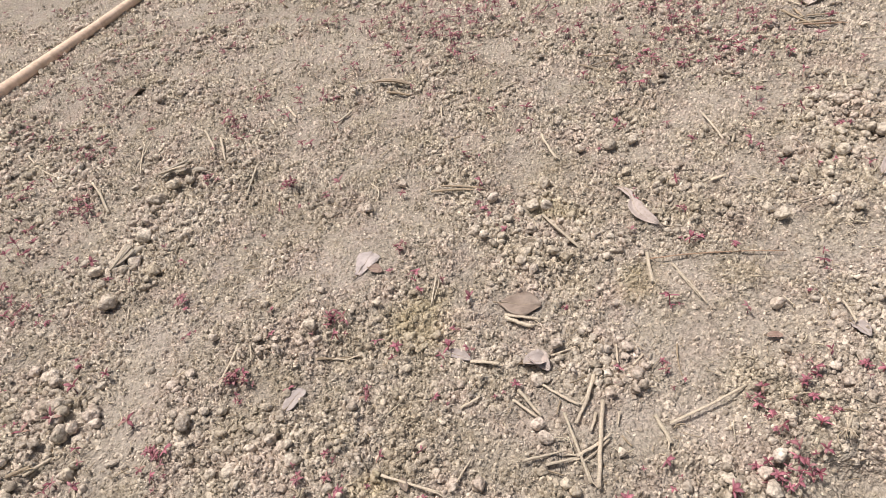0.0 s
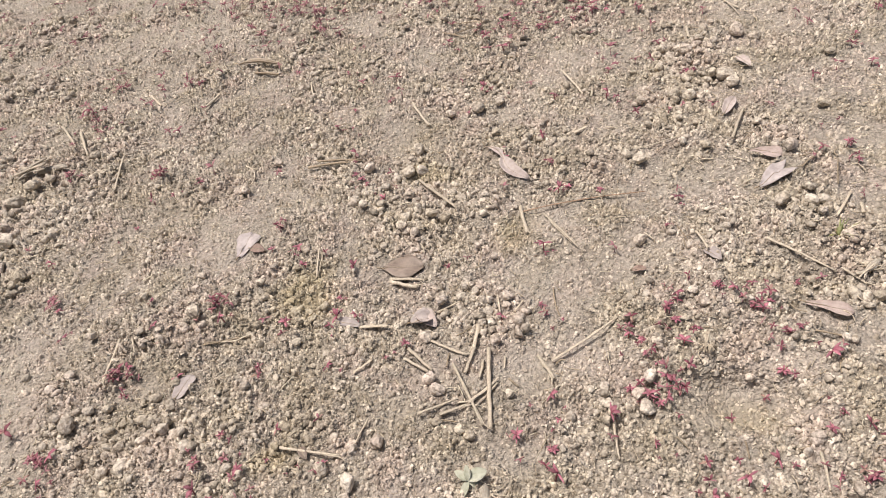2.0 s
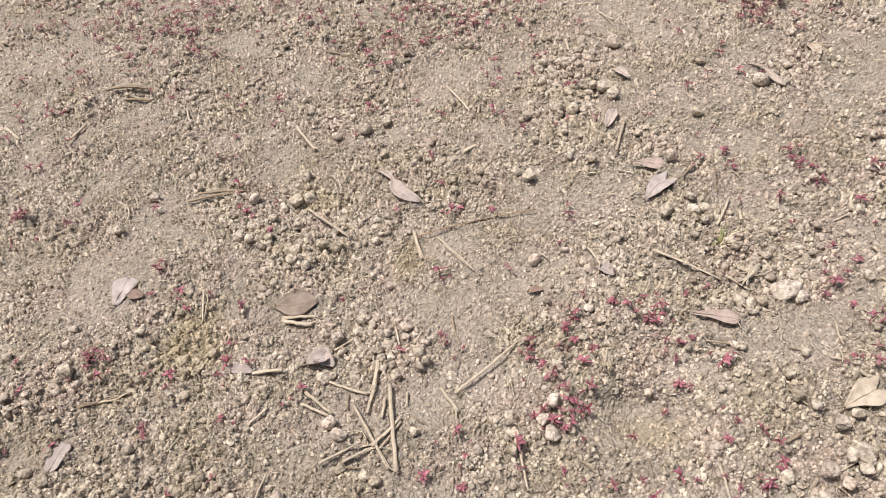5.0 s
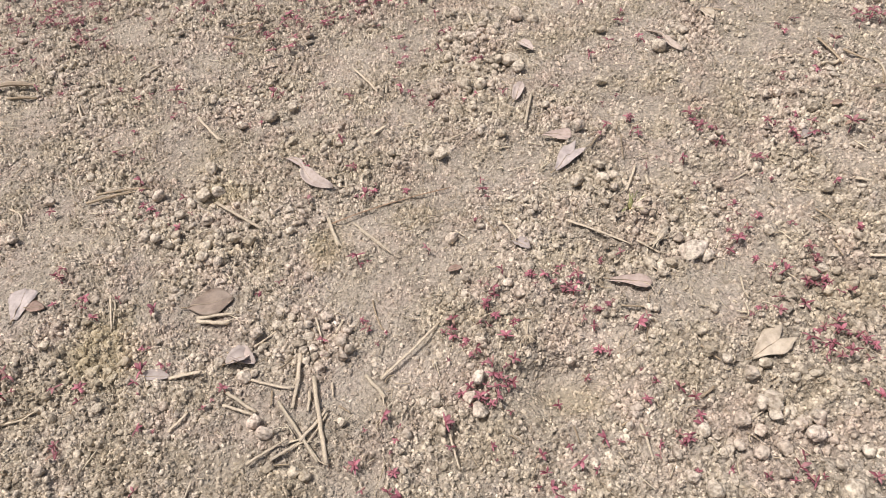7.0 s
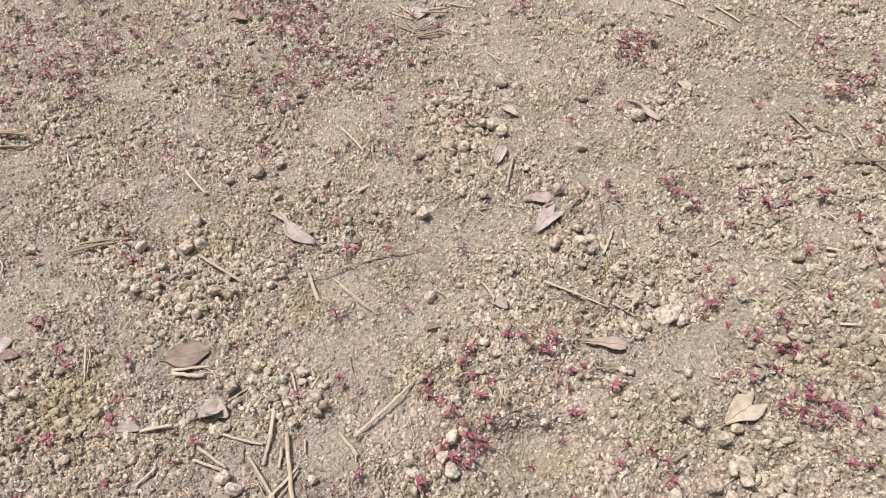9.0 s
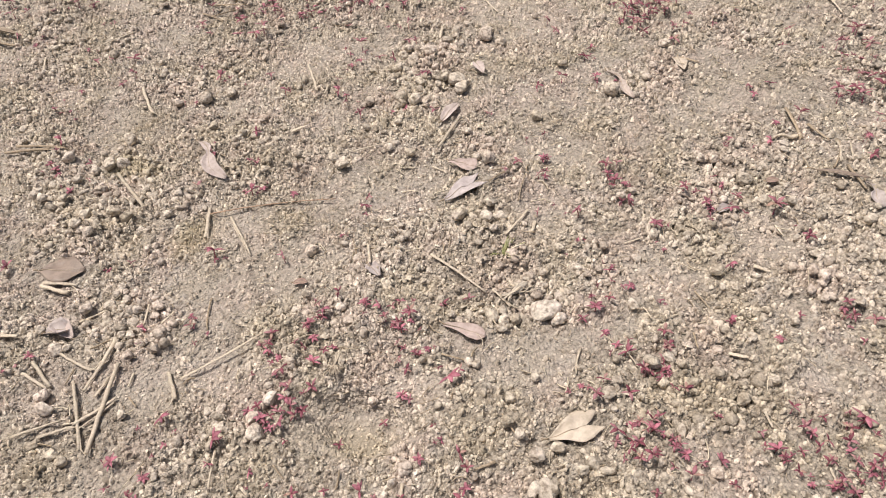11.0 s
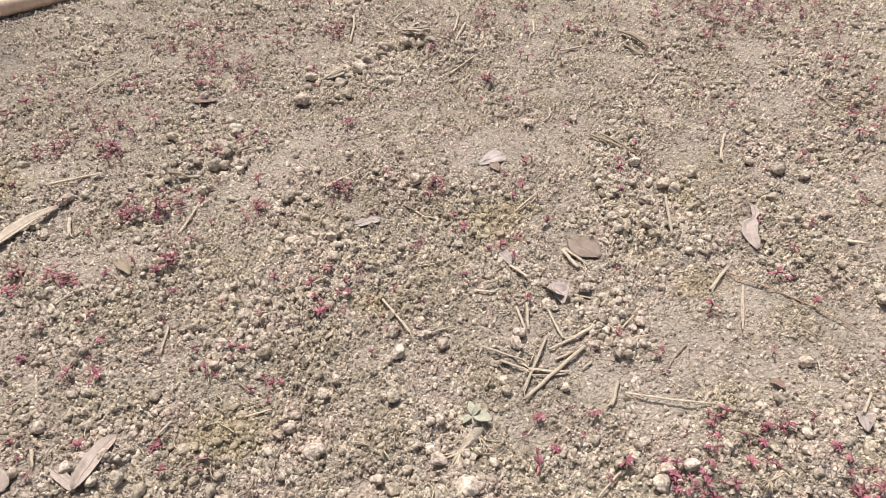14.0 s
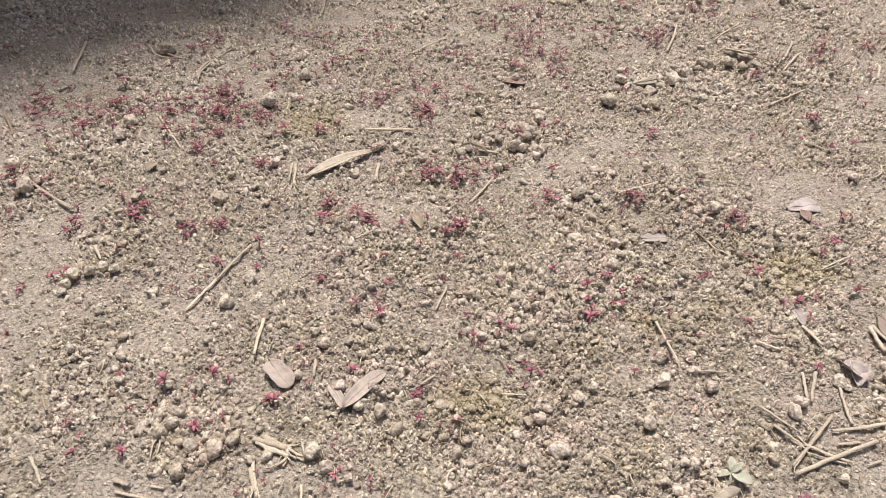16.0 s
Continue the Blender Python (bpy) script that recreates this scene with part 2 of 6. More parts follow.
def soil_material(name, vary, relief=0.0044):
    """Dry silty loam. vary: Geometry's island random, the object's random, or none."""
    m, n, l, b = material(name)
    geo = n.new("ShaderNodeNewGeometry")
    pos = geo.outputs["Position"]
    broad = ramp(n, [(0.34, (0.344, 0.303, 0.249)), (0.5, (0.378, 0.337, 0.284)), (0.66, (0.412, 0.369, 0.316))])
    l.new(noise_tex(n, l, pos, 5.0, 5), broad.inputs[0])
    grain = ramp(n, [(0.32, (0.52, 0.49, 0.46)), (0.5, (0.98, 0.98, 0.98)), (0.68, (1.34, 1.33, 1.32))])
    l.new(noise_tex(n, l, pos, 170.0, 2, 0.6), grain.inputs[0])
    col = mix(n, l, broad.outputs[0], grain.outputs[0], 0.95, "MULTIPLY")
    crumbs = ramp(n, [(0.32, (0.78, 0.76, 0.73)), (0.6, (1.06, 1.06, 1.06))])
    l.new(noise_tex(n, l, pos, 55.0, 4, 0.65), crumbs.inputs[0])
    col = mix(n, l, col, crumbs.outputs[0], 0.9, "MULTIPLY")
    hue = ramp(n, [(0.38, (0.98, 0.975, 0.93)), (0.5, (1.0, 1.0, 1.0)), (0.62, (1.03, 0.985, 1.0))])
    l.new(noise_tex(n, l, pos, 11.0, 5), hue.inputs[0])
    col = mix(n, l, col, hue.outputs[0], 1.0, "MULTIPLY")
    att = n.new("ShaderNodeAttribute")
    att.attribute_name = "moss"
    col = mix(n, l, col, (0.315, 0.268, 0.165), math_node(n, l, "MULTIPLY", att.outputs["Fac"], 0.55))
    att2 = n.new("ShaderNodeAttribute")
    att2.attribute_name = "silt"
    col = mix(n, l, col, (0.435, 0.384, 0.325), math_node(n, l, "MULTIPLY", att2.outputs["Fac"], 0.45))
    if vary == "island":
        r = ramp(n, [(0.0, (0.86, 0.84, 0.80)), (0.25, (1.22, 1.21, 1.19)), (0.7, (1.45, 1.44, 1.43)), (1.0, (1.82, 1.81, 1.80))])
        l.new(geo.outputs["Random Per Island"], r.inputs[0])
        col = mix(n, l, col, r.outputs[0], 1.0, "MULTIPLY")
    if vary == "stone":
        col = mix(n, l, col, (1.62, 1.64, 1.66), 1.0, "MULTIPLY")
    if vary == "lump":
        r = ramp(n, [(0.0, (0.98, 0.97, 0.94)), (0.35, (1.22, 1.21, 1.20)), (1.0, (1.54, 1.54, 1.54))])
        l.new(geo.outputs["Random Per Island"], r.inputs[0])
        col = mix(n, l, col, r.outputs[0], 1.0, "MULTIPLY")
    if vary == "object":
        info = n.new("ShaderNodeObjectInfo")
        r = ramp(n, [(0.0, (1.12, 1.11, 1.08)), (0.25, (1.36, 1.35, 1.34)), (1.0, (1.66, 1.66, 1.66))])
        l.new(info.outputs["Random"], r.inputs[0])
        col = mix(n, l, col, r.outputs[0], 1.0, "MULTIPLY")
    l.new(col, b.inputs["Base Color"])
    b.inputs["Roughness"].default_value = 0.95
    b.inputs["Specular IOR Level"].default_value = 0.2
    h = noise_tex(n, l, pos, 230.0, 3, 0.6)
    for scale, weight in ((190.0, 0.9), (340.0, 0.5)):
        vor = n.new("ShaderNodeTexVoronoi")
        vor.inputs["Scale"].default_value, vor.inputs["Randomness"].default_value = scale, 1.0
        wob = mix(n, l, pos, noise_vec(n, l, pos, 90.0), 0.006, "ADD")
        l.new(wob, vor.inputs["Vector"])
        h = math_node(n, l, "SUBTRACT", h, math_node(n, l, "MULTIPLY", vor.outputs["Distance"], weight))
    gentle = math_node(n, l, "SUBTRACT", 1.0, math_node(n, l, "MULTIPLY", att2.outputs["Fac"], 0.15))
    bump(n, l, b, math_node(n, l, "MULTIPLY", h, gentle), 1.0, relief)
    return m


def plant_material(name, dark, light, scale=90.0, rough=0.55, vary=0.35, stretch=None, through_light=0.0, relief=0.3):
    m, n, l, b = material(name)
    tc = n.new("ShaderNodeTexCoord")
    r = ramp(n, [(0.32, dark), (0.68, light)])
    l.new(noise_tex(n, l, tc.outputs["Object"], scale, 4, 0.6, stretch), r.inputs[0])
    info = n.new("ShaderNodeObjectInfo")
    r2 = ramp(n, [(0.0, (1 - vary,) * 3), (1.0, (1 + vary * 0.7,) * 3)])
    l.new(info.outputs["Random"], r2.inputs[0])
    spots = ramp(n, [(0.35, (0.80, 0.78, 0.76)), (0.55, (1.04, 1.04, 1.04))])
    l.new(noise_tex(n, l, tc.outputs["Object"], scale * 3.5, 3), spots.inputs[0])
    col = mix(n, l, r.outputs[0], r2.outputs[0], 1.0, "MULTIPLY")
    col = mix(n, l, col, spots.outputs[0], 0.7, "MULTIPLY")
    l.new(col, b.inputs["Base Color"])
    b.inputs["Roughness"].default_value = rough
    b.inputs["Specular IOR Level"].default_value = 0.3
    if through_light:
        b.inputs["Subsurface Weight"].default_value = through_light
        b.inputs["Subsurface Radius"].default_value = (0.004, 0.002, 0.002)
    bump(n, l, b, noise_tex(n, l, tc.outputs["Object"], scale * 2, 3, 0.6, stretch), relief, 0.001)
    return m


def chaff_material():
    m, n, l, b = material("straw_chaff")
    geo = n.new("ShaderNodeNewGeometry")
    r = ramp(n, [(0.0, (0.36, 0.29, 0.20)), (0.5, (0.50, 0.42, 0.31)), (1.0, (0.68, 0.60, 0.46))])
    l.new(geo.outputs["Random Per Island"], r.inputs[0])
    l.new(r.outputs[0], b.inputs["Base Color"])
    b.inputs["Roughness"].default_value = 0.7
    return m


def patch_material():
    m, n, l, b = material("crimson_patch")
    geo = n.new("ShaderNodeNewGeometry")
    r = ramp(n, [(0.0, (0.13, 0.028, 0.042)), (0.45, (0.27, 0.085, 0.11)), (0.75, (0.36, 0.175, 0.19)), (1.0, (0.36, 0.24, 0.18))])
    l.new(geo.outputs["Random Per Island"], r.inputs[0])
    l.new(r.outputs[0], b.inputs["Base Color"])
    b.inputs["Roughness"].default_value = 0.65
    return m


RED_PATCH = patch_material()
SOIL = soil_material("dry_soil", "")
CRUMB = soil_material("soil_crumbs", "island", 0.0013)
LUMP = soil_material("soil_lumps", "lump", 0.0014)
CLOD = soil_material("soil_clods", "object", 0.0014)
STRAW = plant_material("dry_straw", (0.45, 0.385, 0.29), (0.64, 0.555, 0.44), 60, 0.55, 0.2, (8, 8, 1))
STRAW_DULL = plant_material("weathered_straw", (0.27, 0.21, 0.14), (0.44, 0.36, 0.26), 60, 0.7, 0.25, (8, 8, 1))
STRAW_RED = plant_material("brown_straw", (0.30, 0.20, 0.13), (0.46, 0.33, 0.23), 60, 0.6, 0.2, (8, 8, 1))
LEAF_GREY = plant_material("grey_dry_leaf", (0.33, 0.287, 0.268), (0.44, 0.388, 0.365), 45, 0.6, 0.12)
LEAF_PALE = plant_material("pale_grey_leaf", (0.40, 0.35, 0.335), (0.53, 0.47, 0.45), 45, 0.6, 0.05)
LEAF_BROWN = plant_material("brown_dry_leaf", (0.215, 0.168, 0.135), (0.30, 0.24, 0.195), 45, 0.5, 0.12)
LEAF_PINK = plant_material("pinkish_dry_leaf", (0.43, 0.36, 0.325), (0.56, 0.48, 0.44), 45, 0.55, 0.12)
LEAF_CREAM = plant_material("cream_dry_leaf", (0.43, 0.365, 0.285), (0.57, 0.495, 0.40), 45, 0.6, 0.08)
LEAF_SOFT = plant_material("dusty_pink_leaf", (0.36, 0.30, 0.26), (0.48, 0.41, 0.36), 45, 0.6, 0.06)
LEAF_BLUSH = plant_material("blush_dry_leaf", (0.37, 0.295, 0.26), (0.48, 0.39, 0.35), 45, 0.6, 0.06)
LEAF_TAN = plant_material("tan_dry_leaf", (0.30, 0.245, 0.18), (0.41, 0.34, 0.26), 45, 0.55, 0.12)
LEAF_RUST = plant_material("rusty_dry_leaf", (0.25, 0.17, 0.135), (0.35, 0.255, 0.21), 45, 0.55, 0.12)
RED = plant_material("crimson_leaf", (0.24, 0.058, 0.088), (0.44, 0.20, 0.235), 150, 0.7, 0.5)
RED_STEM = plant_material("pink_stem", (0.26, 0.06, 0.08), (0.42, 0.15, 0.16), 120, 0.5, 0.3)
GREEN = plant_material("grass_green", (0.20, 0.215, 0.085), (0.36, 0.36, 0.18), 80, 0.5, 0.3, None, 0.15)
PALE_GREEN = plant_material("dusty_green_leaf", (0.36, 0.37, 0.27), (0.52, 0.51, 0.42), 60, 0.6, 0.1)
STONE = soil_material("pale_stone", "stone", 0.0012)
ROOT = plant_material("dry_root", (0.42, 0.35, 0.26), (0.60, 0.52, 0.41), 90, 0.8, 0.2)
STUMP = plant_material("bleached_stalk", (0.34, 0.295, 0.235), (0.52, 0.465, 0.385), 70, 0.7, 0.1, (1, 8, 8), 0.0, 0.8)
CHAFF = chaff_material()
POLE = plant_material("peeled_wood", (0.72, 0.53, 0.39), (0.85, 0.67, 0.52), 10, 0.55, 0.0, (9, 9, 0.5))
# brown coat for the added wall that stands out of view
UNSEEN_WALL = plant_material("unseen_wall_brown", (0.30, 0.25, 0.18), (0.42, 0.35, 0.27), 6, 0.95, 0.0, None, 0, 0.8)


# ---- building helpers ----
def mesh_object(name, bm, mat, parent=None, label="", smooth=True):
    me = bpy.data.meshes.new(name)
    bm.normal_update()
    bm.to_mesh(me)
    bm.free()
    return from_mesh(name, me, mat, parent, label, smooth)


def from_mesh(name, me, mat, parent=None, label="", smooth=True):
    if not me.materials:
        me.materials.append(mat)
    if smooth:
        me.polygons.foreach_set("use_smooth", [True] * len(me.polygons))
    ob = new(name, me)
    if parent:
        ob.parent = parent
    if label:
        tagged(ob, label)
    return ob


def tube(bm, pts, radii, sides=7, squash=1.0, hollow=False):
    """A tapered tube along pts; hollow ends are sunk in like cut straw."""
    rings = []
    pts = [Vector(p) for p in pts]
    side0 = None
    for i, p in enumerate(pts):
        d = (pts[min(i + 1, len(pts) - 1)] - pts[max(i - 1, 0)]).normalized()
        side = d.cross(Vector((0, 0, 1)))
        if side.length < 0.05:
            side = side0 or d.cross(Vector((1, 0, 0)))
        side.normalize()
        side0 = side
        up = side.cross(d)
        rings.append([bm.verts.new(p + (side * math.cos(a) + up * math.sin(a) * squash) * radii[i]) for a in (2 * math.pi * k / sides for k in range(sides))])
    for a, b in zip(rings, rings[1:]):
        for k in range(sides):
            bm.faces.new((a[k], a[(k + 1) % sides], b[(k + 1) % sides], b[k]))
    for ring, flip, inward in ((rings[0], True, pts[1] - pts[0]), (rings[-1], False, pts[-2] - pts[-1])):
        if hollow:
            mid = sum((v.co for v in ring), Vector()) / sides
            inner = [bm.verts.new(mid + (v.co - mid) * 0.62) for v in ring]
            deep = bm.verts.new(mid + inward.normalized() * radii[0] * 1.6)
            for k in range(sides):
                q = (ring[k], inner[k], inner[(k + 1) % sides], ring[(k + 1) % sides])
                t = (inner[k], deep, inner[(k + 1) % sides])
                bm.faces.new(q if not flip else q[::-1])
                bm.faces.new(t if not flip else t[::-1])
        else:
            bm.faces.new(ring[::-1] if flip else ring)
    bmesh.ops.recalc_face_normals(bm, faces=bm.faces)


def sheet(bm, rows, thick):
    """A thin closed sheet over a grid of points."""
    top = [[bm.verts.new(p) for p in r] for r in rows]
    low = [[bm.verts.new(Vector(p) - Vector((0, 0, thick))) for p in r] for r in rows]
    n, m = len(rows), len(rows[0])
    for i in range(n - 1):
        for j in range(m - 1):
            bm.faces.new((top[i][j], top[i][j + 1], top[i + 1][j + 1], top[i + 1][j]))
            bm.faces.new((low[i][j], low[i + 1][j], low[i + 1][j + 1], low[i][j + 1]))
    rim = [(i, 0) for i in range(n)] + [(n - 1, j) for j in range(1, m)] + [(i, m - 1) for i in range(n - 2, -1, -1)] + [(0, j) for j in range(m - 2, 0, -1)]
    for a, b in zip(rim, rim[1:] + rim[:1]):
        bm.faces.new((top[a[0]][a[1]], top[b[0]][b[1]], low[b[0]][b[1]], low[a[0]][a[1]]))
    bmesh.ops.recalc_face_normals(bm, faces=bm.faces)


def lump_mesh(name, seed, subdiv, rough, mat, cut=(0.66, 0.95)):
    bm = bmesh.new()
    if subdiv == 1:
        foot = [bm.verts.new((0.98 * math.cos(a), 0.98 * math.sin(a), -0.45)) for a in (0, 1.3, 2.4, 3.7, 5.1)]
        top = [bm.verts.new((0.62 * math.cos(a), 0.62 * math.sin(a), 0.85)) for a in (0.5, 2.6, 4.7)]
        bm.faces.new(top)
        for i, j in ((0, 0), (1, 0), (2, 1), (3, 1), (4, 2)):
            bm.faces.new((foot[i], foot[(i + 1) % 5], top[j]))
        for i, j in ((2, 0), (4, 1), (0, 2)):
            bm.faces.new((foot[i], top[(j + 1) % 3], top[j]))
    elif subdiv:
        bmesh.ops.create_icosphere(bm, subdivisions=subdiv, radius=1)
    else:
        top = bm.verts.new((0, 0, 1))
        foot = [bm.verts.new((1.1 * math.cos(a), 1.1 * math.sin(a), -0.45)) for a in (0, 1.1, 2.6, 3.7, 5.1)]
        for i in range(5):
            bm.faces.new((foot[i], foot[(i + 1) % 5], top))
    off = Vector((seed * 7.13, seed * 3.7, seed * 1.9))
    rnd = random.Random(int(seed * 10))
    cuts = [(Vector((rnd.gauss(0, 1), rnd.gauss(0, 1), rnd.gauss(0, 1))).normalized(), rnd.uniform(*cut)) for _ in range(11 if subdiv > 1 else 0)]
    for v in bm.verts:
        p = v.co.copy()
        k = 1 + rough * noise.noise(p * 0.9 + off) + 0.6 * rough * noise.noise(p * 2.1 + off) + 0.35 * rough * noise.noise(p * 4.6 + off)
        v.co = p * k
        for normal, depth in cuts:
            over = v.co.dot(normal) - depth
            if over > 0:
                v.co -= normal * over * 0.85
        v.co.z *= 0.8
    me = bpy.data.meshes.new(name)
    bm.to_mesh(me)
    bm.free()
    me.materials.append(mat)
    me.polygons.foreach_set("use_smooth", [True] * len(me.polygons))
    return me


RND = random.Random(11)

# ---- the ground: one sheet, fine where it is seen, out to the horizon ----
def spread(lo, hi, step, far):
    def onward(x, sign):
        d, out = step, []
        while abs(x) < far:
            d *= 1.045 if d < 0.026 else 1.3
            x += sign * d
            out.append(x)
        return out
    return np.array(onward(lo, -1)[::-1] + list(np.arange(lo, hi, step)) + onward(hi, 1))


def fast_mesh(name, verts, faces, mat):
    me = bpy.data.meshes.new(name)
    k = faces.shape[1]
    me.vertices.add(len(verts))
    me.vertices.foreach_set("co", np.ascontiguousarray(verts, np.float32).ravel())
    me.loops.add(faces.size)
    me.loops.foreach_set("vertex_index", np.ascontiguousarray(faces, np.int32).ravel())
    me.polygons.add(len(faces))
    me.polygons.foreach_set("loop_start", np.arange(0, faces.size, k, dtype=np.int32))
    me.polygons.foreach_set("use_smooth", np.ones(len(faces), bool))
    me.update(calc_edges=True)
    for key, spots in (("moss", mask(verts[:, 0], verts[:, 1], MOSSY)), ("silt", bare(verts[:, 0], verts[:, 1]))):
        a = me.attributes.new(key, "FLOAT", "POINT")
        a.data.foreach_set("value", spots.astype(np.float32))
    me.materials.append(mat)
    return me


gx, gy = spread(-0.62, 1.05, 0.0041, 350), spread(-0.80, 0.62, 0.0041, 350)
GX, GY = np.meshgrid(gx, gy)
GZ = ground_z(GX, GY)
nx, ny = len(gx), len(gy)
idx = np.arange(nx * ny).reshape(ny, nx)
quads = np.stack([idx[:-1, :-1], idx[:-1, 1:], idx[1:, 1:], idx[1:, :-1]], -1).reshape(-1, 4)
ground = new("ground", fast_mesh("ground", np.stack([GX, GY, GZ - 0.0008], -1).reshape(-1, 3), quads, SOIL))
tagged(ground, "dry pale brown crumbly garden soil with silted patches", "soil", kind="structure")


# ---- loose things ----
COVERED = []


def rest_line(x0, y0, x1, y1, r, n=7):
    """Heights along a stiff stalk that lies on the ground between two points."""
    t = np.linspace(0, 1, n)
    z = ground_z(x0 + (x1 - x0) * t, y0 + (y1 - y0) * t)
    a, b = np.polyfit(t, z, 1)
    line = a * t + b
    return line + float(np.max(z - line)) * 0.7 + r * 0.8


def straw(x0, y0, x1, y1, w, sag=0.0, tone="", lift=0.0, label="", cat="straw"):
    """A broken piece of stalk from one end to the other; w: its width; sag: sideways bow."""
    L, w = math.hypot(x1 - x0, y1 - y0), min(w * 1.12, max(0.0062, w * 0.92))
    z = rest_line(x0, y0, x1, y1, w / 2, 9)
    dx, dy = (x1 - x0) / L, (y1 - y0) / L
    pts, radii = [], []
    bow, taper = RND.uniform(-0.02, 0.02) * L, RND.uniform(0.55, 1.0)
    joint = RND.choice((2, 3, 5, 6, 99, 99))
    for i in range(9):
        t = i / 8
        s = (sag + bow) * 4 * t * (1 - t) + RND.uniform(-1, 1) * w * 0.12
        pts.append((x0 + dx * L * t - dy * s - x0, y0 + dy * L * t + dx * s - y0, z[i] - z[0] + lift * (1 - t)))
        radii.append(w / 2 * RND.uniform(0.92, 1.06) * (1 + (taper - 1) * t) * (1.2 if i == joint else 1.0))
    radii[0] *= 1.06
    bm = bmesh.new()
    tube(bm, pts, radii, 8, RND.uniform(0.45, 0.9), True)
    mat = {"": STRAW, "dull": STRAW_DULL, "red": STRAW_RED, "root": ROOT}[tone]
    ob = mesh_object("straw", bm, mat)
    if w > 0.0034 and L > 0.025 and RND.random() < 0.45:
        # a torn strip of the sheath that stands off at one end
        a, b = Vector(pts[6]), Vector(pts[8])
        out = (b - a).normalized()
        side = Vector((-out.y, out.x, 0)) * RND.choice((-1, 1))
        reach = RND.uniform(0.006, 0.014)
        strip = [a + side * w * 0.3, b + side * w * 0.55, b + out * reach * 0.6 + side * (w * 0.6 + reach * 0.25), b + out * reach + side * (w * 0.6 + reach * 0.6)]
        bm = bmesh.new()
        tube(bm, [p + Vector((0, 0, 0.0004 * k)) for k, p in enumerate(strip)], [w * 0.24, w * 0.22, w * 0.16, w * 0.07], 5, 0.45)
        mesh_object("torn_strip", bm, mat, ob)
    ob.location = (x0, y0, z[0] + 0.0012)
    for i in range(0, int(L / 0.004)):
        t = i * 0.004 / L
        COVERED.append((x0 + (x1 - x0) * t, y0 + (y1 - y0) * t, 0.0026 + w * 0.35))
    words = {"": "pale yellow broken straw stalk lying on soil", "dull": "weathered grey-brown stalk half sunk in soil", "red": "long thin reddish-brown dry stem on soil", "root": "thin pale dry root lying on soil"}[tone]
    return tagged(ob, label or words, cat, "straw litter")


def curl(x0, y0, xm, ym, x1, y1, w, tone="", label=""):
    """A bent stalk or root through three points."""
    pts, radii = [], []
    zb = gz(x0, y0)
    for i in range(11):
        t = i / 10
        x = (1 - t) ** 2 * x0 + 2 * t * (1 - t) * (2 * xm - (x0 + x1) / 2) + t * t * x1
        y = (1 - t) ** 2 * y0 + 2 * t * (1 - t) * (2 * ym - (y0 + y1) / 2) + t * t * y1
        pts.append((x - x0, y - y0, gz(x, y) + w * 0.7 - zb))
        radii.append(w / 2 * (1 - 0.35 * t))
    for k in range(2):
        pts = [pts[0]] + [(b[0], b[1], (a[2] + b[2] + c[2]) / 3 + 0.0006) for a, b, c in zip(pts, pts[1:], pts[2:])] + [pts[-1]]
    bm = bmesh.new()
    tube(bm, pts, radii, 6, 0.85)
    ob = mesh_object("root_strand", bm, {"": STRAW, "dull": STRAW_DULL, "red": STRAW_RED, "root": ROOT}[tone])
    ob.location = (x0, y0, zb)
    return tagged(ob, label or "thin curved dry stalk lying on soil", "dry stalk", "straw litter")


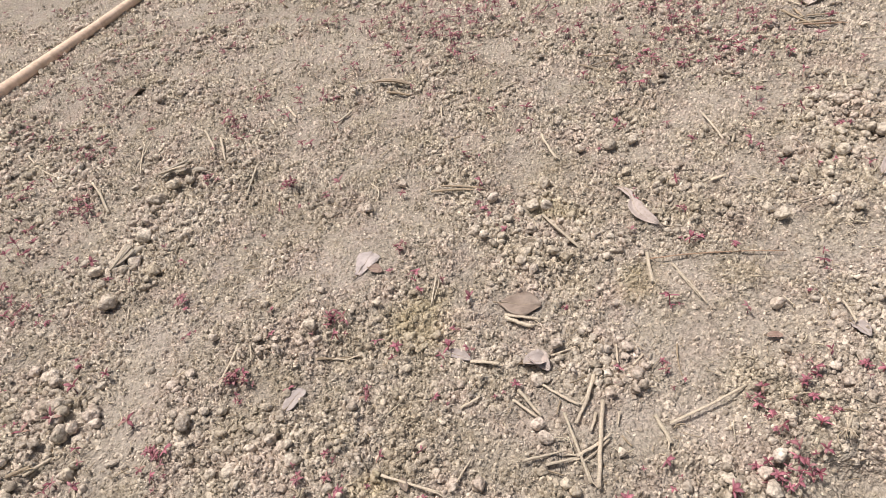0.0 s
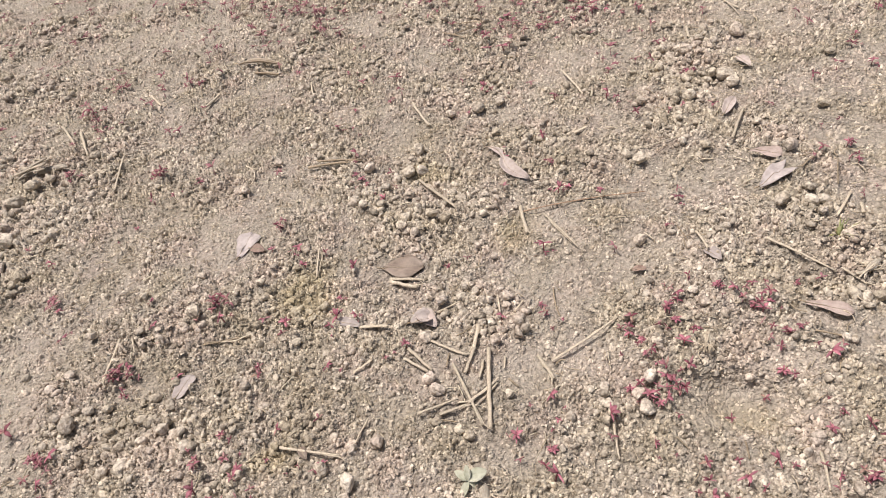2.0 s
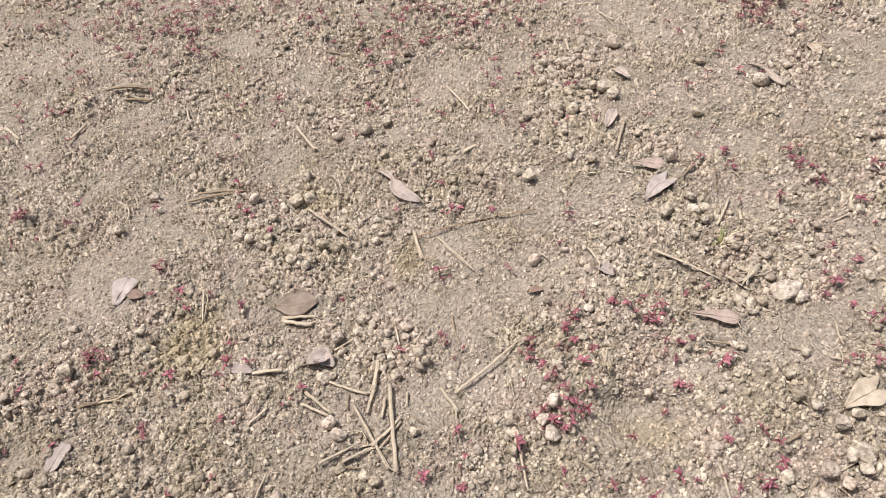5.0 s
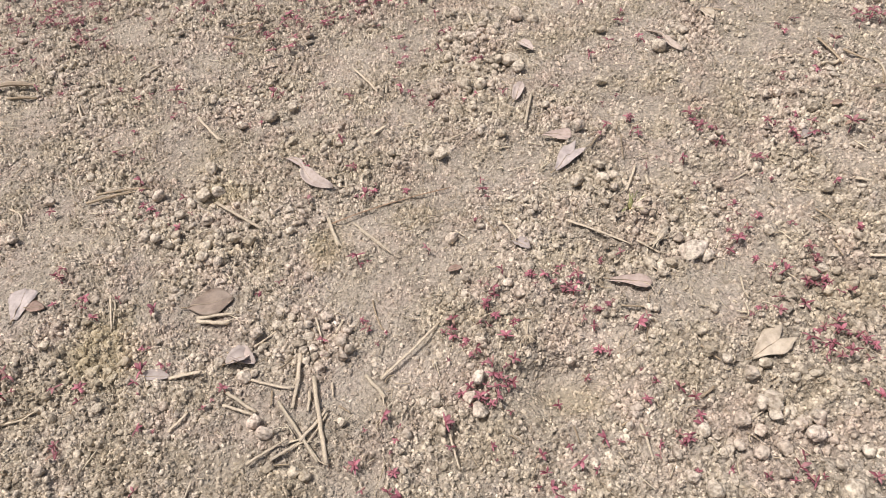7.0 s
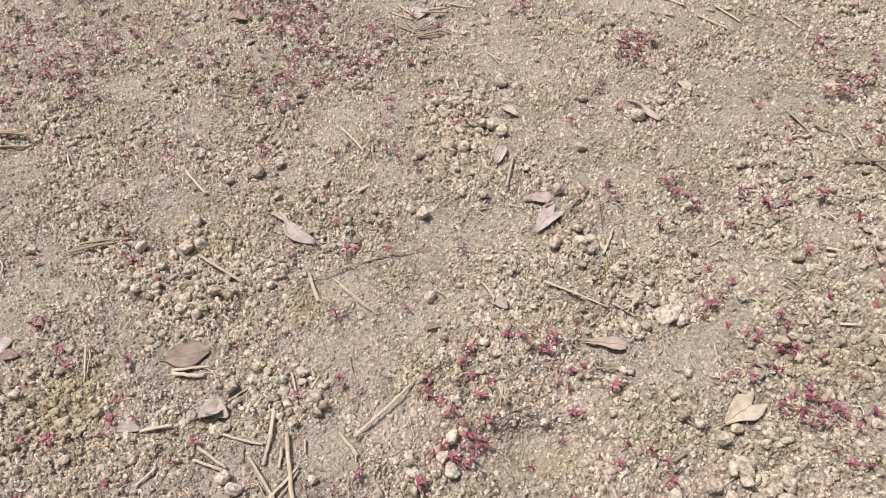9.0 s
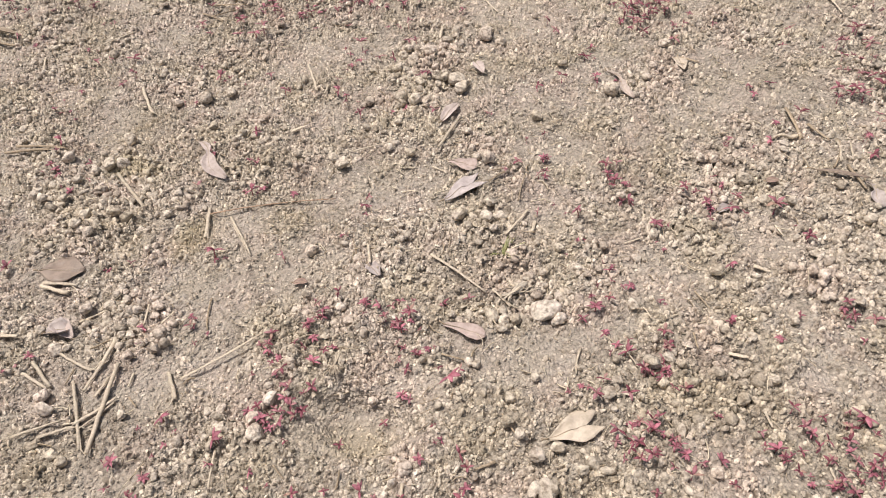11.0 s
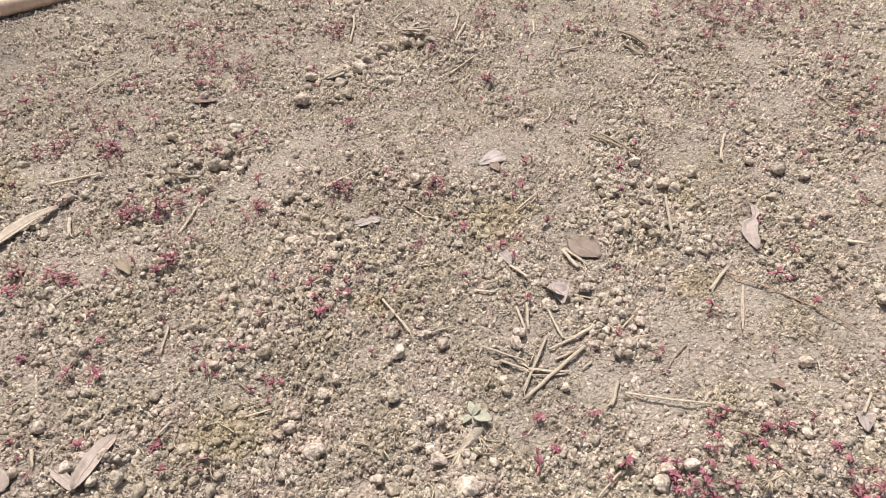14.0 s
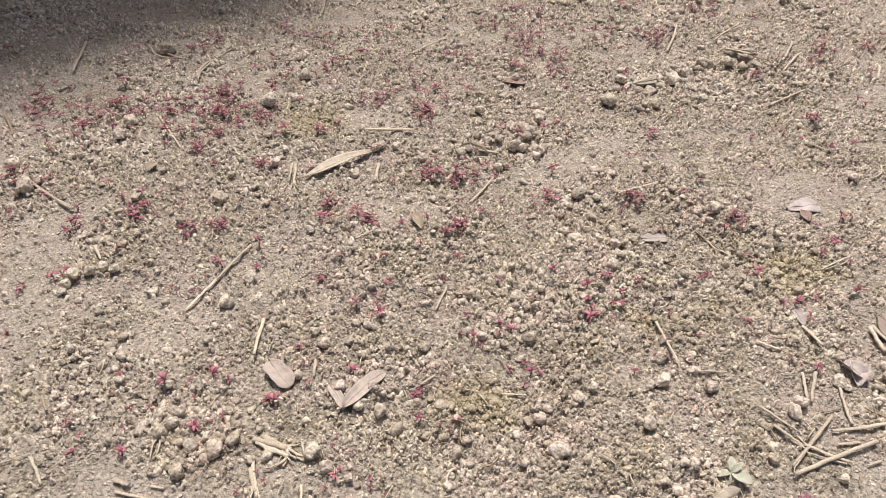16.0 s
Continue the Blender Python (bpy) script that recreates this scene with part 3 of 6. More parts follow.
def leaf(x0, y0, x1, y1, w, mat, label, shape="oval", cup=0.12, arch=0.1, twist=0.0, lift=0.0, stalk=True):
    """A fallen leaf from its stalk end to its tip. shape: its outline, from oval to torn."""
    L = math.hypot(x1 - x0, y1 - y0)
    turn = math.atan2(y1 - y0, x1 - x0)
    za, zb = gz(x0, y0), gz(x1, y1)
    zm = gz((x0 + x1) / 2, (y0 + y1) / 2)
    base = new("dry_leaf")
    n, m = 15, 9
    seed = RND.uniform(0, 99)

    def point(i, j, off=0.0):
        t, s = i / (n - 1), 2 * j / (m - 1) - 1
        if shape == "oval":
            half = math.sin(math.pi * (0.02 + 0.96 * t) ** 0.85) ** 0.8
        elif shape == "pointed":
            half = (math.sin(math.pi * (0.015 + 0.97 * t ** 1.1)) ** 0.95)
        elif shape == "lance":
            half = math.sin(math.pi * (0.02 + 0.96 * t)) ** 0.65 * (1 - 0.25 * t)
        elif shape == "strap":
            half = min(1.0, (0.10 + 5.0 * t) ** 0.5, (0.08 + 5.0 * (1 - t)) ** 0.5) * (0.85 + 0.15 * math.sin(3 * t))
        elif shape == "pinched":
            half = math.sin(math.pi * (0.02 + 0.96 * t)) ** 0.6 * (1 - 0.72 * math.exp(-((t - 0.40) / 0.10) ** 2)) * (0.45 + 0.65 * t)
        elif shape == "wedge":
            half = min(1.0, 0.2 + 1.2 * t) * min(1.0, (0.02 + 7.0 * (1 - t)) ** 0.5)
        elif shape == "split":
            half = min(1.0, 0.10 + 1.7 * t) * (1 - 0.35 * max(0.0, t - 0.7) / 0.3)
        elif shape == "blunt":
            half = max(0.12, 1 - abs(1.9 * t - 0.95) ** 3.2) ** 0.6
        else:
            half = min(1.0, 0.35 + 2.2 * t) * min(1.0, 0.25 + 2.4 * (1 - t))
        half *= 1 + 0.14 * noise.noise(Vector((t * 5, 1.0 if s > 0 else 5.0, seed)))
        y = s * half * w / 2
        tw = twist * (t - 0.5) + 0.16 * noise.noise(Vector((t * 2.4, 0, seed + 4)))
        z = cup * w * half * s * s + arch * L * math.sin(math.pi * t) + 0.10 * w * noise.noise(Vector((t * 3.5, s * 1.6, seed)))
        z += math.sin(tw) * y
        if shape == "pinched":
            y += 0.07 * L * math.sin(2 * math.pi * t)
        along = t * L - (0.27 * L * max(0.0, (t - 0.45) / 0.55) * (1 - abs(s)) ** 1.4 if shape == "split" else 0.0)
        return Vector((along, y * math.cos(tw) + 0.03 * L * noise.noise(Vector((t * 1.5, 9, seed))), z + off))

    bm = bmesh.new()
    sheet(bm, [[point(i, j) for j in range(m)] for i in range(n)], 0.0007)
    blade = mesh_object("blade", bm, mat, base)
    bm = bmesh.new()
    tube(bm, [point(i, m // 2, 0.0002) for i in range(n)], [0.0007 * (1.1 - i / n) for i in range(n)], 5)
    mesh_object("midrib", bm, LEAF_TAN, blade, "paler raised midrib")
    if stalk:
        bm = bmesh.new()
        a = point(0, m // 2)
        tube(bm, [a, a + Vector((-0.06 * L, 0.01 * L, 0.001)), a + Vector((-0.13 * L, 0.035 * L, 0.0))], [0.0011, 0.001, 0.0012], 5)
        mesh_object("leaf_stalk", bm, STRAW_DULL, base)
    for k in range(5):
        COVERED.append((x0 + (x1 - x0) * k / 4, y0 + (y1 - y0) * k / 4, w * 0.42))
    zz = max((za + zb) / 2, zm) + 0.0035 + lift
    base.matrix_basis = Matrix.Translation((x0, y0, zz)) @ Matrix.Rotation(turn, 4, "Z") @ Matrix.Rotation(-math.atan2(zb - za, L) * 0.6, 4, "Y")
    return tagged(base, label, "leaf", "fallen leaves")


CLOD_SHAPES = [lump_mesh("clod", 100 + k * 5.1, 3, 0.45, CLOD) for k in range(9)]
STONE_SHAPES = [lump_mesh("stone", 300 + k * 5.1, 3, 0.42, STONE, (0.60, 0.86)) for k in range(4)]


def clod(x, y, r, flat=1.0):
    """A dry lump of soil of radius r, sunk a little into the ground."""
    ob = new("soil_clod", RND.choice(CLOD_SHAPES))
    r *= 0.94
    COVERED.append((x, y, r * 0.9))
    ob.location = (x, y, gz(x, y) + r * 0.6 + 0.0015)
    ob.rotation_euler = (RND.uniform(-0.5, 0.5), RND.uniform(-0.5, 0.5), RND.uniform(0, 6.28))
    ob.scale = (r * RND.uniform(0.92, 1.22), r * RND.uniform(0.88, 1.08), r * flat)
    size = "large" if r > 0.013 else "small"
    return tagged(ob, size + " rounded dry pale brown soil clod on the ground", "clod", "soil clods")


def stone(x, y, r, flat=0.9):
    ob = new("stone", RND.choice(STONE_SHAPES))
    ob.location = (x, y, gz(x, y) + r * 0.45)
    ob.rotation_euler = (RND.uniform(-0.4, 0.4), RND.uniform(-0.4, 0.4), RND.uniform(0, 6.28))
    ob.scale = (r * RND.uniform(1.0, 1.25), r, r * flat)
    return tagged(ob, "pale whitish dusty stone lying on the soil", "stone", "stones")


# ---- red seedlings ----
def seed_leaf(L, w, droop, cup, steps=5):
    bm = bmesh.new()
    rows = []
    for i in range(steps + 1):
        t = i / steps
        half = w / 2 * math.sin(math.pi * (0.06 + 0.90 * t) ** 0.9) ** 0.75
        rows.append([Vector((t * L, s * half, L * (0.35 * t - droop * t * t) + cup * half * s * s)) for s in (-1, 0, 1)])
    sheet(bm, rows, 0.0004)
    me = bpy.data.meshes.new("seedling_leaf")
    bm.to_mesh(me)
    bm.free()
    me.polygons.foreach_set("use_smooth", [True] * len(me.polygons))
    me.materials.append(RED)
    return me


NARROW, OVAL, YOUNG = seed_leaf(0.0120, 0.0024, 0.30, 0.3), seed_leaf(0.0102, 0.0048, 0.40, 0.4), seed_leaf(0.008, 0.0030, 0.0, 0.6)


def make_seedling(k):
    """One young plant: a stem, two long seed leaves, and true leaves on the older ones."""
    rnd = random.Random(500 + k)
    base = new("red_seedling")
    h = rnd.uniform(0.008, 0.015)
    lean = (rnd.uniform(-0.004, 0.004), rnd.uniform(-0.004, 0.004))
    bm = bmesh.new()
    tube(bm, [(0, 0, -0.004), (lean[0] * 0.3, lean[1] * 0.3, h * 0.5), (lean[0], lean[1], h)], [0.0009, 0.0008, 0.0007], 5)
    mesh_object("stem", bm, RED_STEM, base, "thin pink stem")
    a0 = rnd.uniform(0, 6.28)
    leaves = [(NARROW, a0, 0.9, 1.0), (NARROW, a0 + math.pi + rnd.uniform(-0.3, 0.3), 0.9, 1.0)]
    for j in range((1, 2, 2, 4, 5, 7)[k % 6]):
        leaves.append((OVAL, a0 + 1.2 + j * 1.35 + rnd.uniform(-0.3, 0.3), 1.0, rnd.uniform(0.7, 1.1)))
    if k % 3 == 0:
        leaves.append((YOUNG, rnd.uniform(0, 6), 1.05, 1.0))
    for me, a, up, size in leaves:
        ob = new("seedling_leaf", me)
        ob.parent = base
        ob.matrix_basis = pose(lean[0] * up, lean[1] * up, h * up - 0.0005, 0, rnd.uniform(-25, 15), math.degrees(a)) @ Matrix.Scale(size, 4)
    return tagged(base, ("tiny crimson seedling with two narrow leaves in soil", "small crimson seedling with a few oval leaves in soil")[k % 6 > 2], "seedling", "red seedlings")


SEEDLINGS = [make_seedling(k) for k in range(12)]
SLIGHT = [seed_leaf(0.0112, 0.0028, 0.30, 0.3, 2), seed_leaf(0.0105, 0.0046, 0.40, 0.4, 2)]
PLANTED, TINY, DISTANT = [0], [], []


def seedling(x, y, size=1.0, sort=None):
    """Plants a seedling; sort: 0 thin to 5 leafy."""
    k = PLANTED[0]
    PLANTED[0] += 1
    for _ in range(2 if k % 5 < 4 else 0):
        TINY.append((x + RND.gauss(0, 0.015), y + RND.gauss(0, 0.015), size * RND.uniform(0.5, 0.9)))
    pick = (k * 5 + k // 12) % 12 if sort is None else sort + 6 * (k % 2)
    m = pose(x, y, gz(x, y), 0, 0, (k * 137.5) % 360) @ Matrix.Scale(size * 1.12, 4)
    if not SEEDLINGS[pick].get("used"):
        SEEDLINGS[pick]["used"] = 1
        SEEDLINGS[pick].matrix_basis = m
        return SEEDLINGS[pick]
    return copy_thing(SEEDLINGS[pick], m)


def far_seedling(x, y, size):
    DISTANT.append((x, y, size * 1.6))
    for _ in range(3):
        DISTANT.append((x + RND.gauss(0, 0.028), y + RND.gauss(0, 0.028), size * RND.uniform(0.9, 1.5)))


def sow_patch(x, y, rx, ry, turn, count, size=1.0):
    """A loose patch of small seedlings in an ellipse."""
    c, s = math.cos(math.radians(turn)), math.sin(math.radians(turn))
    for _ in range(count):
        wide = 1.5 if RND.random() < 0.35 else 0.62
        u, v = RND.gauss(0, wide) * rx, RND.gauss(0, wide) * ry
        TINY.append((x + u * c - v * s, y + u * s + v * c, size * RND.uniform(0.65, 1.15)))


def sow(name, places, label):
    """Seedlings too small or far to tell apart, joined into one patch."""
    protos = []
    rnd = random.Random(5)
    for p in range(12):
        v, f = [], []
        h, a = rnd.uniform(0.007, 0.014), rnd.uniform(0, 6.28)
        for j in range(3 + p % 4):
            me, m = SLIGHT[j > 1], pose(0, 0, h, 0, rnd.uniform(-30, 15), math.degrees(a)) @ Matrix.Scale(rnd.uniform(0.7, 1.1), 4)
            a += math.pi if j == 0 else rnd.uniform(1.2, 1.9)
            f += [[i + len(v) for i in q.vertices] for q in me.polygons]
            v += [m @ w.co for w in me.vertices]
        f += [[len(v) + i for i in q] for q in ((0, 1, 3), (1, 2, 3), (2, 0, 3))]
        v += [Vector((0.001, 0, -0.003)), Vector((-0.0006, 0.0009, -0.003)), Vector((-0.0006, -0.0009, -0.003)), Vector((0, 0, h))]
        protos.append((np.array(v), f))
    zs = ground_z(np.array([q[0] for q in places]), np.array([q[1] for q in places]))
    verts, faces, at = [], [], 0
    for k, (x, y, size) in enumerate(places):
        v, f = protos[(k * 5) % 12]
        a = math.radians((k * 137.5) % 360)
        turn = np.array([[math.cos(a), math.sin(a), 0], [-math.sin(a), math.cos(a), 0], [0, 0, 1]])
        verts.append(v @ turn * size + (x, y, zs[k]))
        faces += [[i + at for i in q] for q in f]
        at += len(v)
    me = bpy.data.meshes.new(name)
    me.from_pydata(np.concatenate(verts).tolist(), [], faces)
    ob = from_mesh(name, me, RED_PATCH)
    return tagged(ob, label, "seedlings", kind="stuff")


# ---- stubble, tufts and the pole ----
def stubble(x, y, turn, length, stalks, roots, w=0.0055, label="pulled-up dry straw stubble clump with fine roots", rise_to=0.012, fan=0.35):
    """A clump of cut stalks that lies on the ground, its roots spread at the near end."""
    rnd = random.Random(round((x + y) * 1000))
    base = new("straw_stubble")
    base.matrix_basis = pose(x, y, gz(x, y), 0, 0, turn)
    for k in range(stalks):
        a = rnd.uniform(-fan, fan)
        L = length * rnd.uniform(0.6, 1.05)
        y0 = (k - stalks / 2) * w * (0.7 if stalks < 8 else 0.42)
        bm = bmesh.new()
        pts = [(L * t * math.cos(a), y0 + L * t * math.sin(a), w * 0.6 + rise_to * t * rnd.uniform(0.4, 1) + 0.0035 * (k % 3)) for t in (0, 0.3, 0.65, 1)]
        tube(bm, pts, [w * 0.55, w * 0.5, w * 0.45, w * 0.35 * rnd.uniform(0.6, 1)], 7, 0.7, True)
        mesh_object("stalk", bm, (STRAW, ROOT, STRAW_DULL)[k % 3], base)
    for k in range(roots):
        a = math.pi + rnd.uniform(-1.3, 1.3)
        L = length * rnd.uniform(0.35, 0.8)
        bend = rnd.uniform(-0.8, 0.8)
        pts, px, py = [], 0.0, rnd.uniform(-0.5, 0.5) * stalks * w * 0.6
        for t in range(6):
            pts.append((px, py, 0.004 + 0.006 * math.sin(math.pi * t / 5) * rnd.uniform(0.4, 1)))
            px, py = px + math.cos(a) * L / 5, py + math.sin(a) * L / 5
            a += bend / 3
        bm = bmesh.new()
        tube(bm, pts, [0.0009, 0.0009, 0.0008, 0.0007, 0.0006, 0.0005], 5)
        mesh_object("root", bm, ROOT, base)
    return tagged(base, label, "stubble", "straw litter")


def frayed_butt(x, y, turn, length, w, strands, roots, seed, label):
    """A pulled-up stalk base: flat dry fibres bound at the head, splayed at the cut end, with a mat of fine roots."""
    rnd = random.Random(seed)
    base = new("stubble_butt")
    base.matrix_basis = pose(x, y, gz(x, y) + 0.001, 0, 0, turn)
    for k in range(strands):
        s = (k + 0.5) / strands * 2 - 1
        a, L = 0.42 * s + rnd.uniform(-0.09, 0.09), length * rnd.uniform(0.78, 1.08)
        y0, z0 = s * w * 0.42, w * 0.30 + w * 0.45 * math.sqrt(max(0.0, 1 - s * s)) * rnd.uniform(0.6, 1)
        pts, radii = [], []
        for i in range(7):
            t = i / 6
            bow = rnd.uniform(-0.03, 0.03) * w
            pts.append((-L * t * math.cos(a * t), y0 - L * t * math.sin(a * t * 1.3) + bow, z0 * (1 - 0.75 * t) + 0.0015))
            radii.append(w * (0.085 + 0.04 * rnd.random()) * (1.0 if i < 5 else (0.8, 0.35)[i - 5]))
        bm = bmesh.new()
        tube(bm, pts, radii, 6, 0.45)
        mesh_object("fibre", bm, (STUMP, ROOT, STUMP, STRAW)[k % 4], base)
    r = min(w, 0.018)
    bm = bmesh.new()
    tube(bm, [(length * u, 0.1 * w * math.sin(9 * u), r * 0.4 + 0.004 * u) for u in (-0.30, -0.1, 0.1, 0.3, 0.44)], [r * 0.34, r * 0.46, r * 0.43, r * 0.34, r * 0.12], 10, 0.75)
    for v in bm.verts:
        v.co += 0.12 * r * noise.noise_vector(v.co * 260 + Vector((seed, 0, 0)))
    mesh_object("crown", bm, STUMP, base)
    for k in range(roots):
        side = 1 if k % 3 else -1
        a, L = rnd.uniform(0.5, 2.3) * side, length * rnd.uniform(0.35, 0.95)
        px, py, pts = length * rnd.uniform(-0.35, 0.3), side * w * 0.3, []
        bend = rnd.uniform(-1.4, 1.4)
        for t in range(7):
            pts.append((px, py, max(0.003, w * 0.35 * (1 - t / 2.5)) + 0.003 * rnd.random()))
            px, py, a = px + math.cos(a) * L / 6, py + math.sin(a) * L / 6, a + bend / 4
        bm = bmesh.new()
        tube(bm, pts, [0.0011, 0.0010, 0.0010, 0.0009, 0.0008, 0.0006, 0.0004], 5)
        mesh_object("root", bm, ROOT, base)
    return tagged(base, label, "stubble", "straw litter")


def grass_tuft(x, y, blades, height):
    rnd = random.Random(77)
    base = new("grass_tuft")
    base.matrix_basis = pose(x, y, gz(x, y) - 0.002)
    for k in range(blades):
        a = rnd.uniform(0, 6.28)
        reach, h, w = height * rnd.uniform(0.5, 1.2), height * rnd.uniform(0.4, 1.0), rnd.uniform(0.0012, 0.0024)
        rows = []
        for i in range(6):
            t = i / 5
            c = Vector((math.cos(a) * reach * t, math.sin(a) * reach * t, h * (1.7 * t - 1.1 * t * t)))
            side = Vector((-math.sin(a), math.cos(a), 0)) * w * (1.05 - t)
            rows.append([c - side, c + Vector((0, 0, -0.0003)), c + side])
        bm = bmesh.new()
        sheet(bm, rows, 0.0003)
        mesh_object("grass_blade", bm, GREEN if k % 4 else STRAW, base)
    return tagged(base, "small yellow-green grass tuft growing beside a dry patch", "grass")


def weed(x, y, turn):
    """A dusty pale green seedling with five oval leaves."""
    base = new("green_weed")
    base.matrix_basis = pose(x, y, gz(x, y), 0, 0, turn)
    bm = bmesh.new()
    tube(bm, [(0, 0, -0.003), (0.001, 0, 0.006), (0.002, 0.001, 0.013)], [0.0012, 0.0011, 0.001], 6)
    mesh_object("stem", bm, PALE_GREEN, base)
    for a, L, w, tilt in ((-8, 0.023, 0.017, -14), (112, 0.018, 0.010, -30), (300, 0.017, 0.008, 26), (60, 0.016, 0.008, -48), (205, 0.020, 0.009, 18)):
        rows = []
        for i in range(8):
            t = i / 7
            half = w / 2 * math.sin(math.pi * (0.05 + 0.92 * t)) ** 0.7
            rows.append([Vector((t * L, s * half, 0.25 * half * s * s - 0.004 * t * t)) for s in (-1, -0.5, 0, 0.5, 1)])
        bm = bmesh.new()
        sheet(bm, rows, 0.0005)
        ob = mesh_object("weed_leaf", bm, PALE_GREEN, base)
        ob.matrix_basis = pose(0.002, 0.001, 0.012, 0, tilt, a)
    return tagged(base, "dusty pale green weed seedling with oval leaves", "weed")


def pole(x0, y0, x1, y1, r0, r1):
    L = math.hypot(x1 - x0, y1 - y0)
    turn = math.degrees(math.atan2(y1 - y0, x1 - x0))
    pts, radii = [], []
    for i in range(25):
        t = i / 24
        pts.append((L * t, 0.006 * math.sin(5 * t) + 0.002 * math.sin(23 * t), 0.0))
        radii.append((r0 + (r1 - r0) * t) * (1 + 0.03 * math.sin(17 * t) + 0.02 * math.sin(41 * t)))
    bm = bmesh.new()
    tube(bm, pts, radii, 20)
    ob = mesh_object("wooden_pole", bm, POLE)
    ob.matrix_basis = pose(x0, y0, max(gz(x0, y0), gz((x0 + x1) / 2, (y0 + y1) / 2), gz(x1, y1)) + r0 * 0.93, 0, math.degrees(math.atan2(r0 - r1, L)), turn)
    return tagged(ob, "smooth pale peeled wooden pole lying on the soil", "pole")


# fallen leaves
leaf(0.092, -0.022, 0.153, -0.041, 0.0469, LEAF_BROWN, "flat brown oval dry leaf lying on soil", "pointed", 0.05, 0.02, 0.15)
leaf(-0.124, 0.090, -0.100, 0.142, 0.0400, LEAF_PALE, "greyish pink dry leaf, torn at one end, on soil", "wedge", 0.02, 0.0, 0.0)
leaf(-0.104, 0.1, -0.082, 0.088, 0.0188, LEAF_RUST, "small rusty red dry leaf piece on soil", "oval", 0.1, 0.05, 0.15)
leaf(0.323, 0.211, 0.358, 0.085, 0.0300, LEAF_PINK, "pale pinkish narrow dry leaf, curled and twisted", "pinched", 0.15, 0.04, 0.5)
leaf(-0.11, 0.813, -0.013, 0.75, 0.016, LEAF_TAN, "thin tan dry leaf rolled into a strip", "lance", 0.5, 0.05, 0.15)
leaf(0.007, -0.099, 0.041, -0.119, 0.0158, LEAF_GREY, "torn grey dry leaf scrap lying on soil", "torn", 0.25, 0.05, 0.15)
leaf(0.119, -0.131, 0.143, -0.161, 0.0228, LEAF_PINK, "crumpled pale pinkish dry leaf among straw", "torn", 0.4, 0.08, 0.9)
leaf(-0.220, -0.157, -0.198, -0.122, 0.0230, LEAF_GREY, "small flat grey dry leaf scrap on soil", "blunt", 0.06, 0.02, 0.1)
leaf(0.526, -0.179, 0.536, -0.206, 0.0163, LEAF_GREY, "torn grey dry leaf scrap lying on soil", "torn", 0.25, 0.05, 0.15)
leaf(0.426, -0.167, 0.444, -0.174, 0.0117, LEAF_RUST, "torn rusty brown leaf scrap on smooth soil", "torn", 0.2, 0.05, 0.15)
leaf(-0.803, 1.03, -0.765, 1.082, 0.0483, LEAF_BROWN, "torn grey dry leaf scrap lying on soil", "torn", 0.25, 0.05, 0.15)
leaf(0.697, -0.007, 0.729, -0.042, 0.0290, LEAF_BLUSH, "small tan dry leaf, torn at one end, on soil", "wedge", 0.08, 0.02, 0.1)
leaf(0.663, -0.090, 0.732, -0.062, 0.0340, LEAF_PALE, "greyish pink dry leaf with a split tip on soil", "split", 0.08, 0.03, 0.1)
leaf(0.650, -0.497, 0.711, -0.495, 0.0350, LEAF_CREAM, "cream dry leaf with a deeply split tip on soil", "split", 0.06, 0.02, 0.1)
leaf(0.592, -0.309, 0.634, -0.343, 0.0215, LEAF_BLUSH, "blush brown dry leaf, torn at one end, on soil", "wedge", 0.08, 0.02, 0.1)
leaf(0.721, 0.11, 0.764, 0.151, 0.0209, LEAF_PINK, "small pale dry leaf curled on soil", "oval", 0.2, 0.06, 0.15)
leaf(0.834, 0.266, 0.834, 0.219, 0.02, LEAF_PINK, "small pale dry leaf curled on soil", "oval", 0.2, 0.06, 0.15)
leaf(1.040, 0.142, 1.042, 0.046, 0.0190, LEAF_SOFT, "pale dry leaf curled and twisted beside a clod", "pinched", 0.3, 0.04, 0.4)
leaf(1.181, 0.142, 1.170, 0.102, 0.0230, LEAF_CREAM, "small pale dry leaf curled on soil", "oval", 0.12, 0.04, 0.1)
leaf(1.114, -0.214, 1.131, -0.221, 0.0138, LEAF_RUST, "small rusty red dry leaf piece on soil", "oval", 0.1, 0.05, 0.15)
leaf(-0.711, -0.492, -0.716, -0.348, 0.0297, LEAF_CREAM, "long narrow tan dry leaf lying on soil", "lance", 0.25, 0.03, 0.15)
leaf(-0.344, -0.742, -0.289, -0.741, 0.0282, LEAF_SOFT, "greyish pink oval dry leaf, slightly cupped, on soil", "blunt", 0.14, 0.04, 0.15)
leaf(-0.26, -0.699, -0.215, -0.706, 0.013, LEAF_SOFT, "short pale pinkish strap-like dry leaf, arched", "strap", 0.15, 0.1, 0.15)
leaf(-0.215, -0.706, -0.234, -0.633, 0.021, LEAF_SOFT, "pale pinkish strap-like dry leaf, arched over soil", "strap", 0.15, 0.06, 0.15)
leaf(-0.785, 0.045, -0.758, 0.083, 0.035, LEAF_RUST, "small oval rusty brown dry leaf on soil", "oval", 0.08, 0.03, 0.15)
leaf(0.11, -0.145, 0.143, -0.148, 0.0249, LEAF_GREY, "crumpled pale pinkish dry leaf among straw", "torn", 0.4, 0.08, 0.9)
leaf(-0.499, -0.404, -0.454, -0.418, 0.0181, LEAF_TAN, "crumpled pale pinkish dry leaf among straw", "torn", 0.4, 0.08, 0.9)
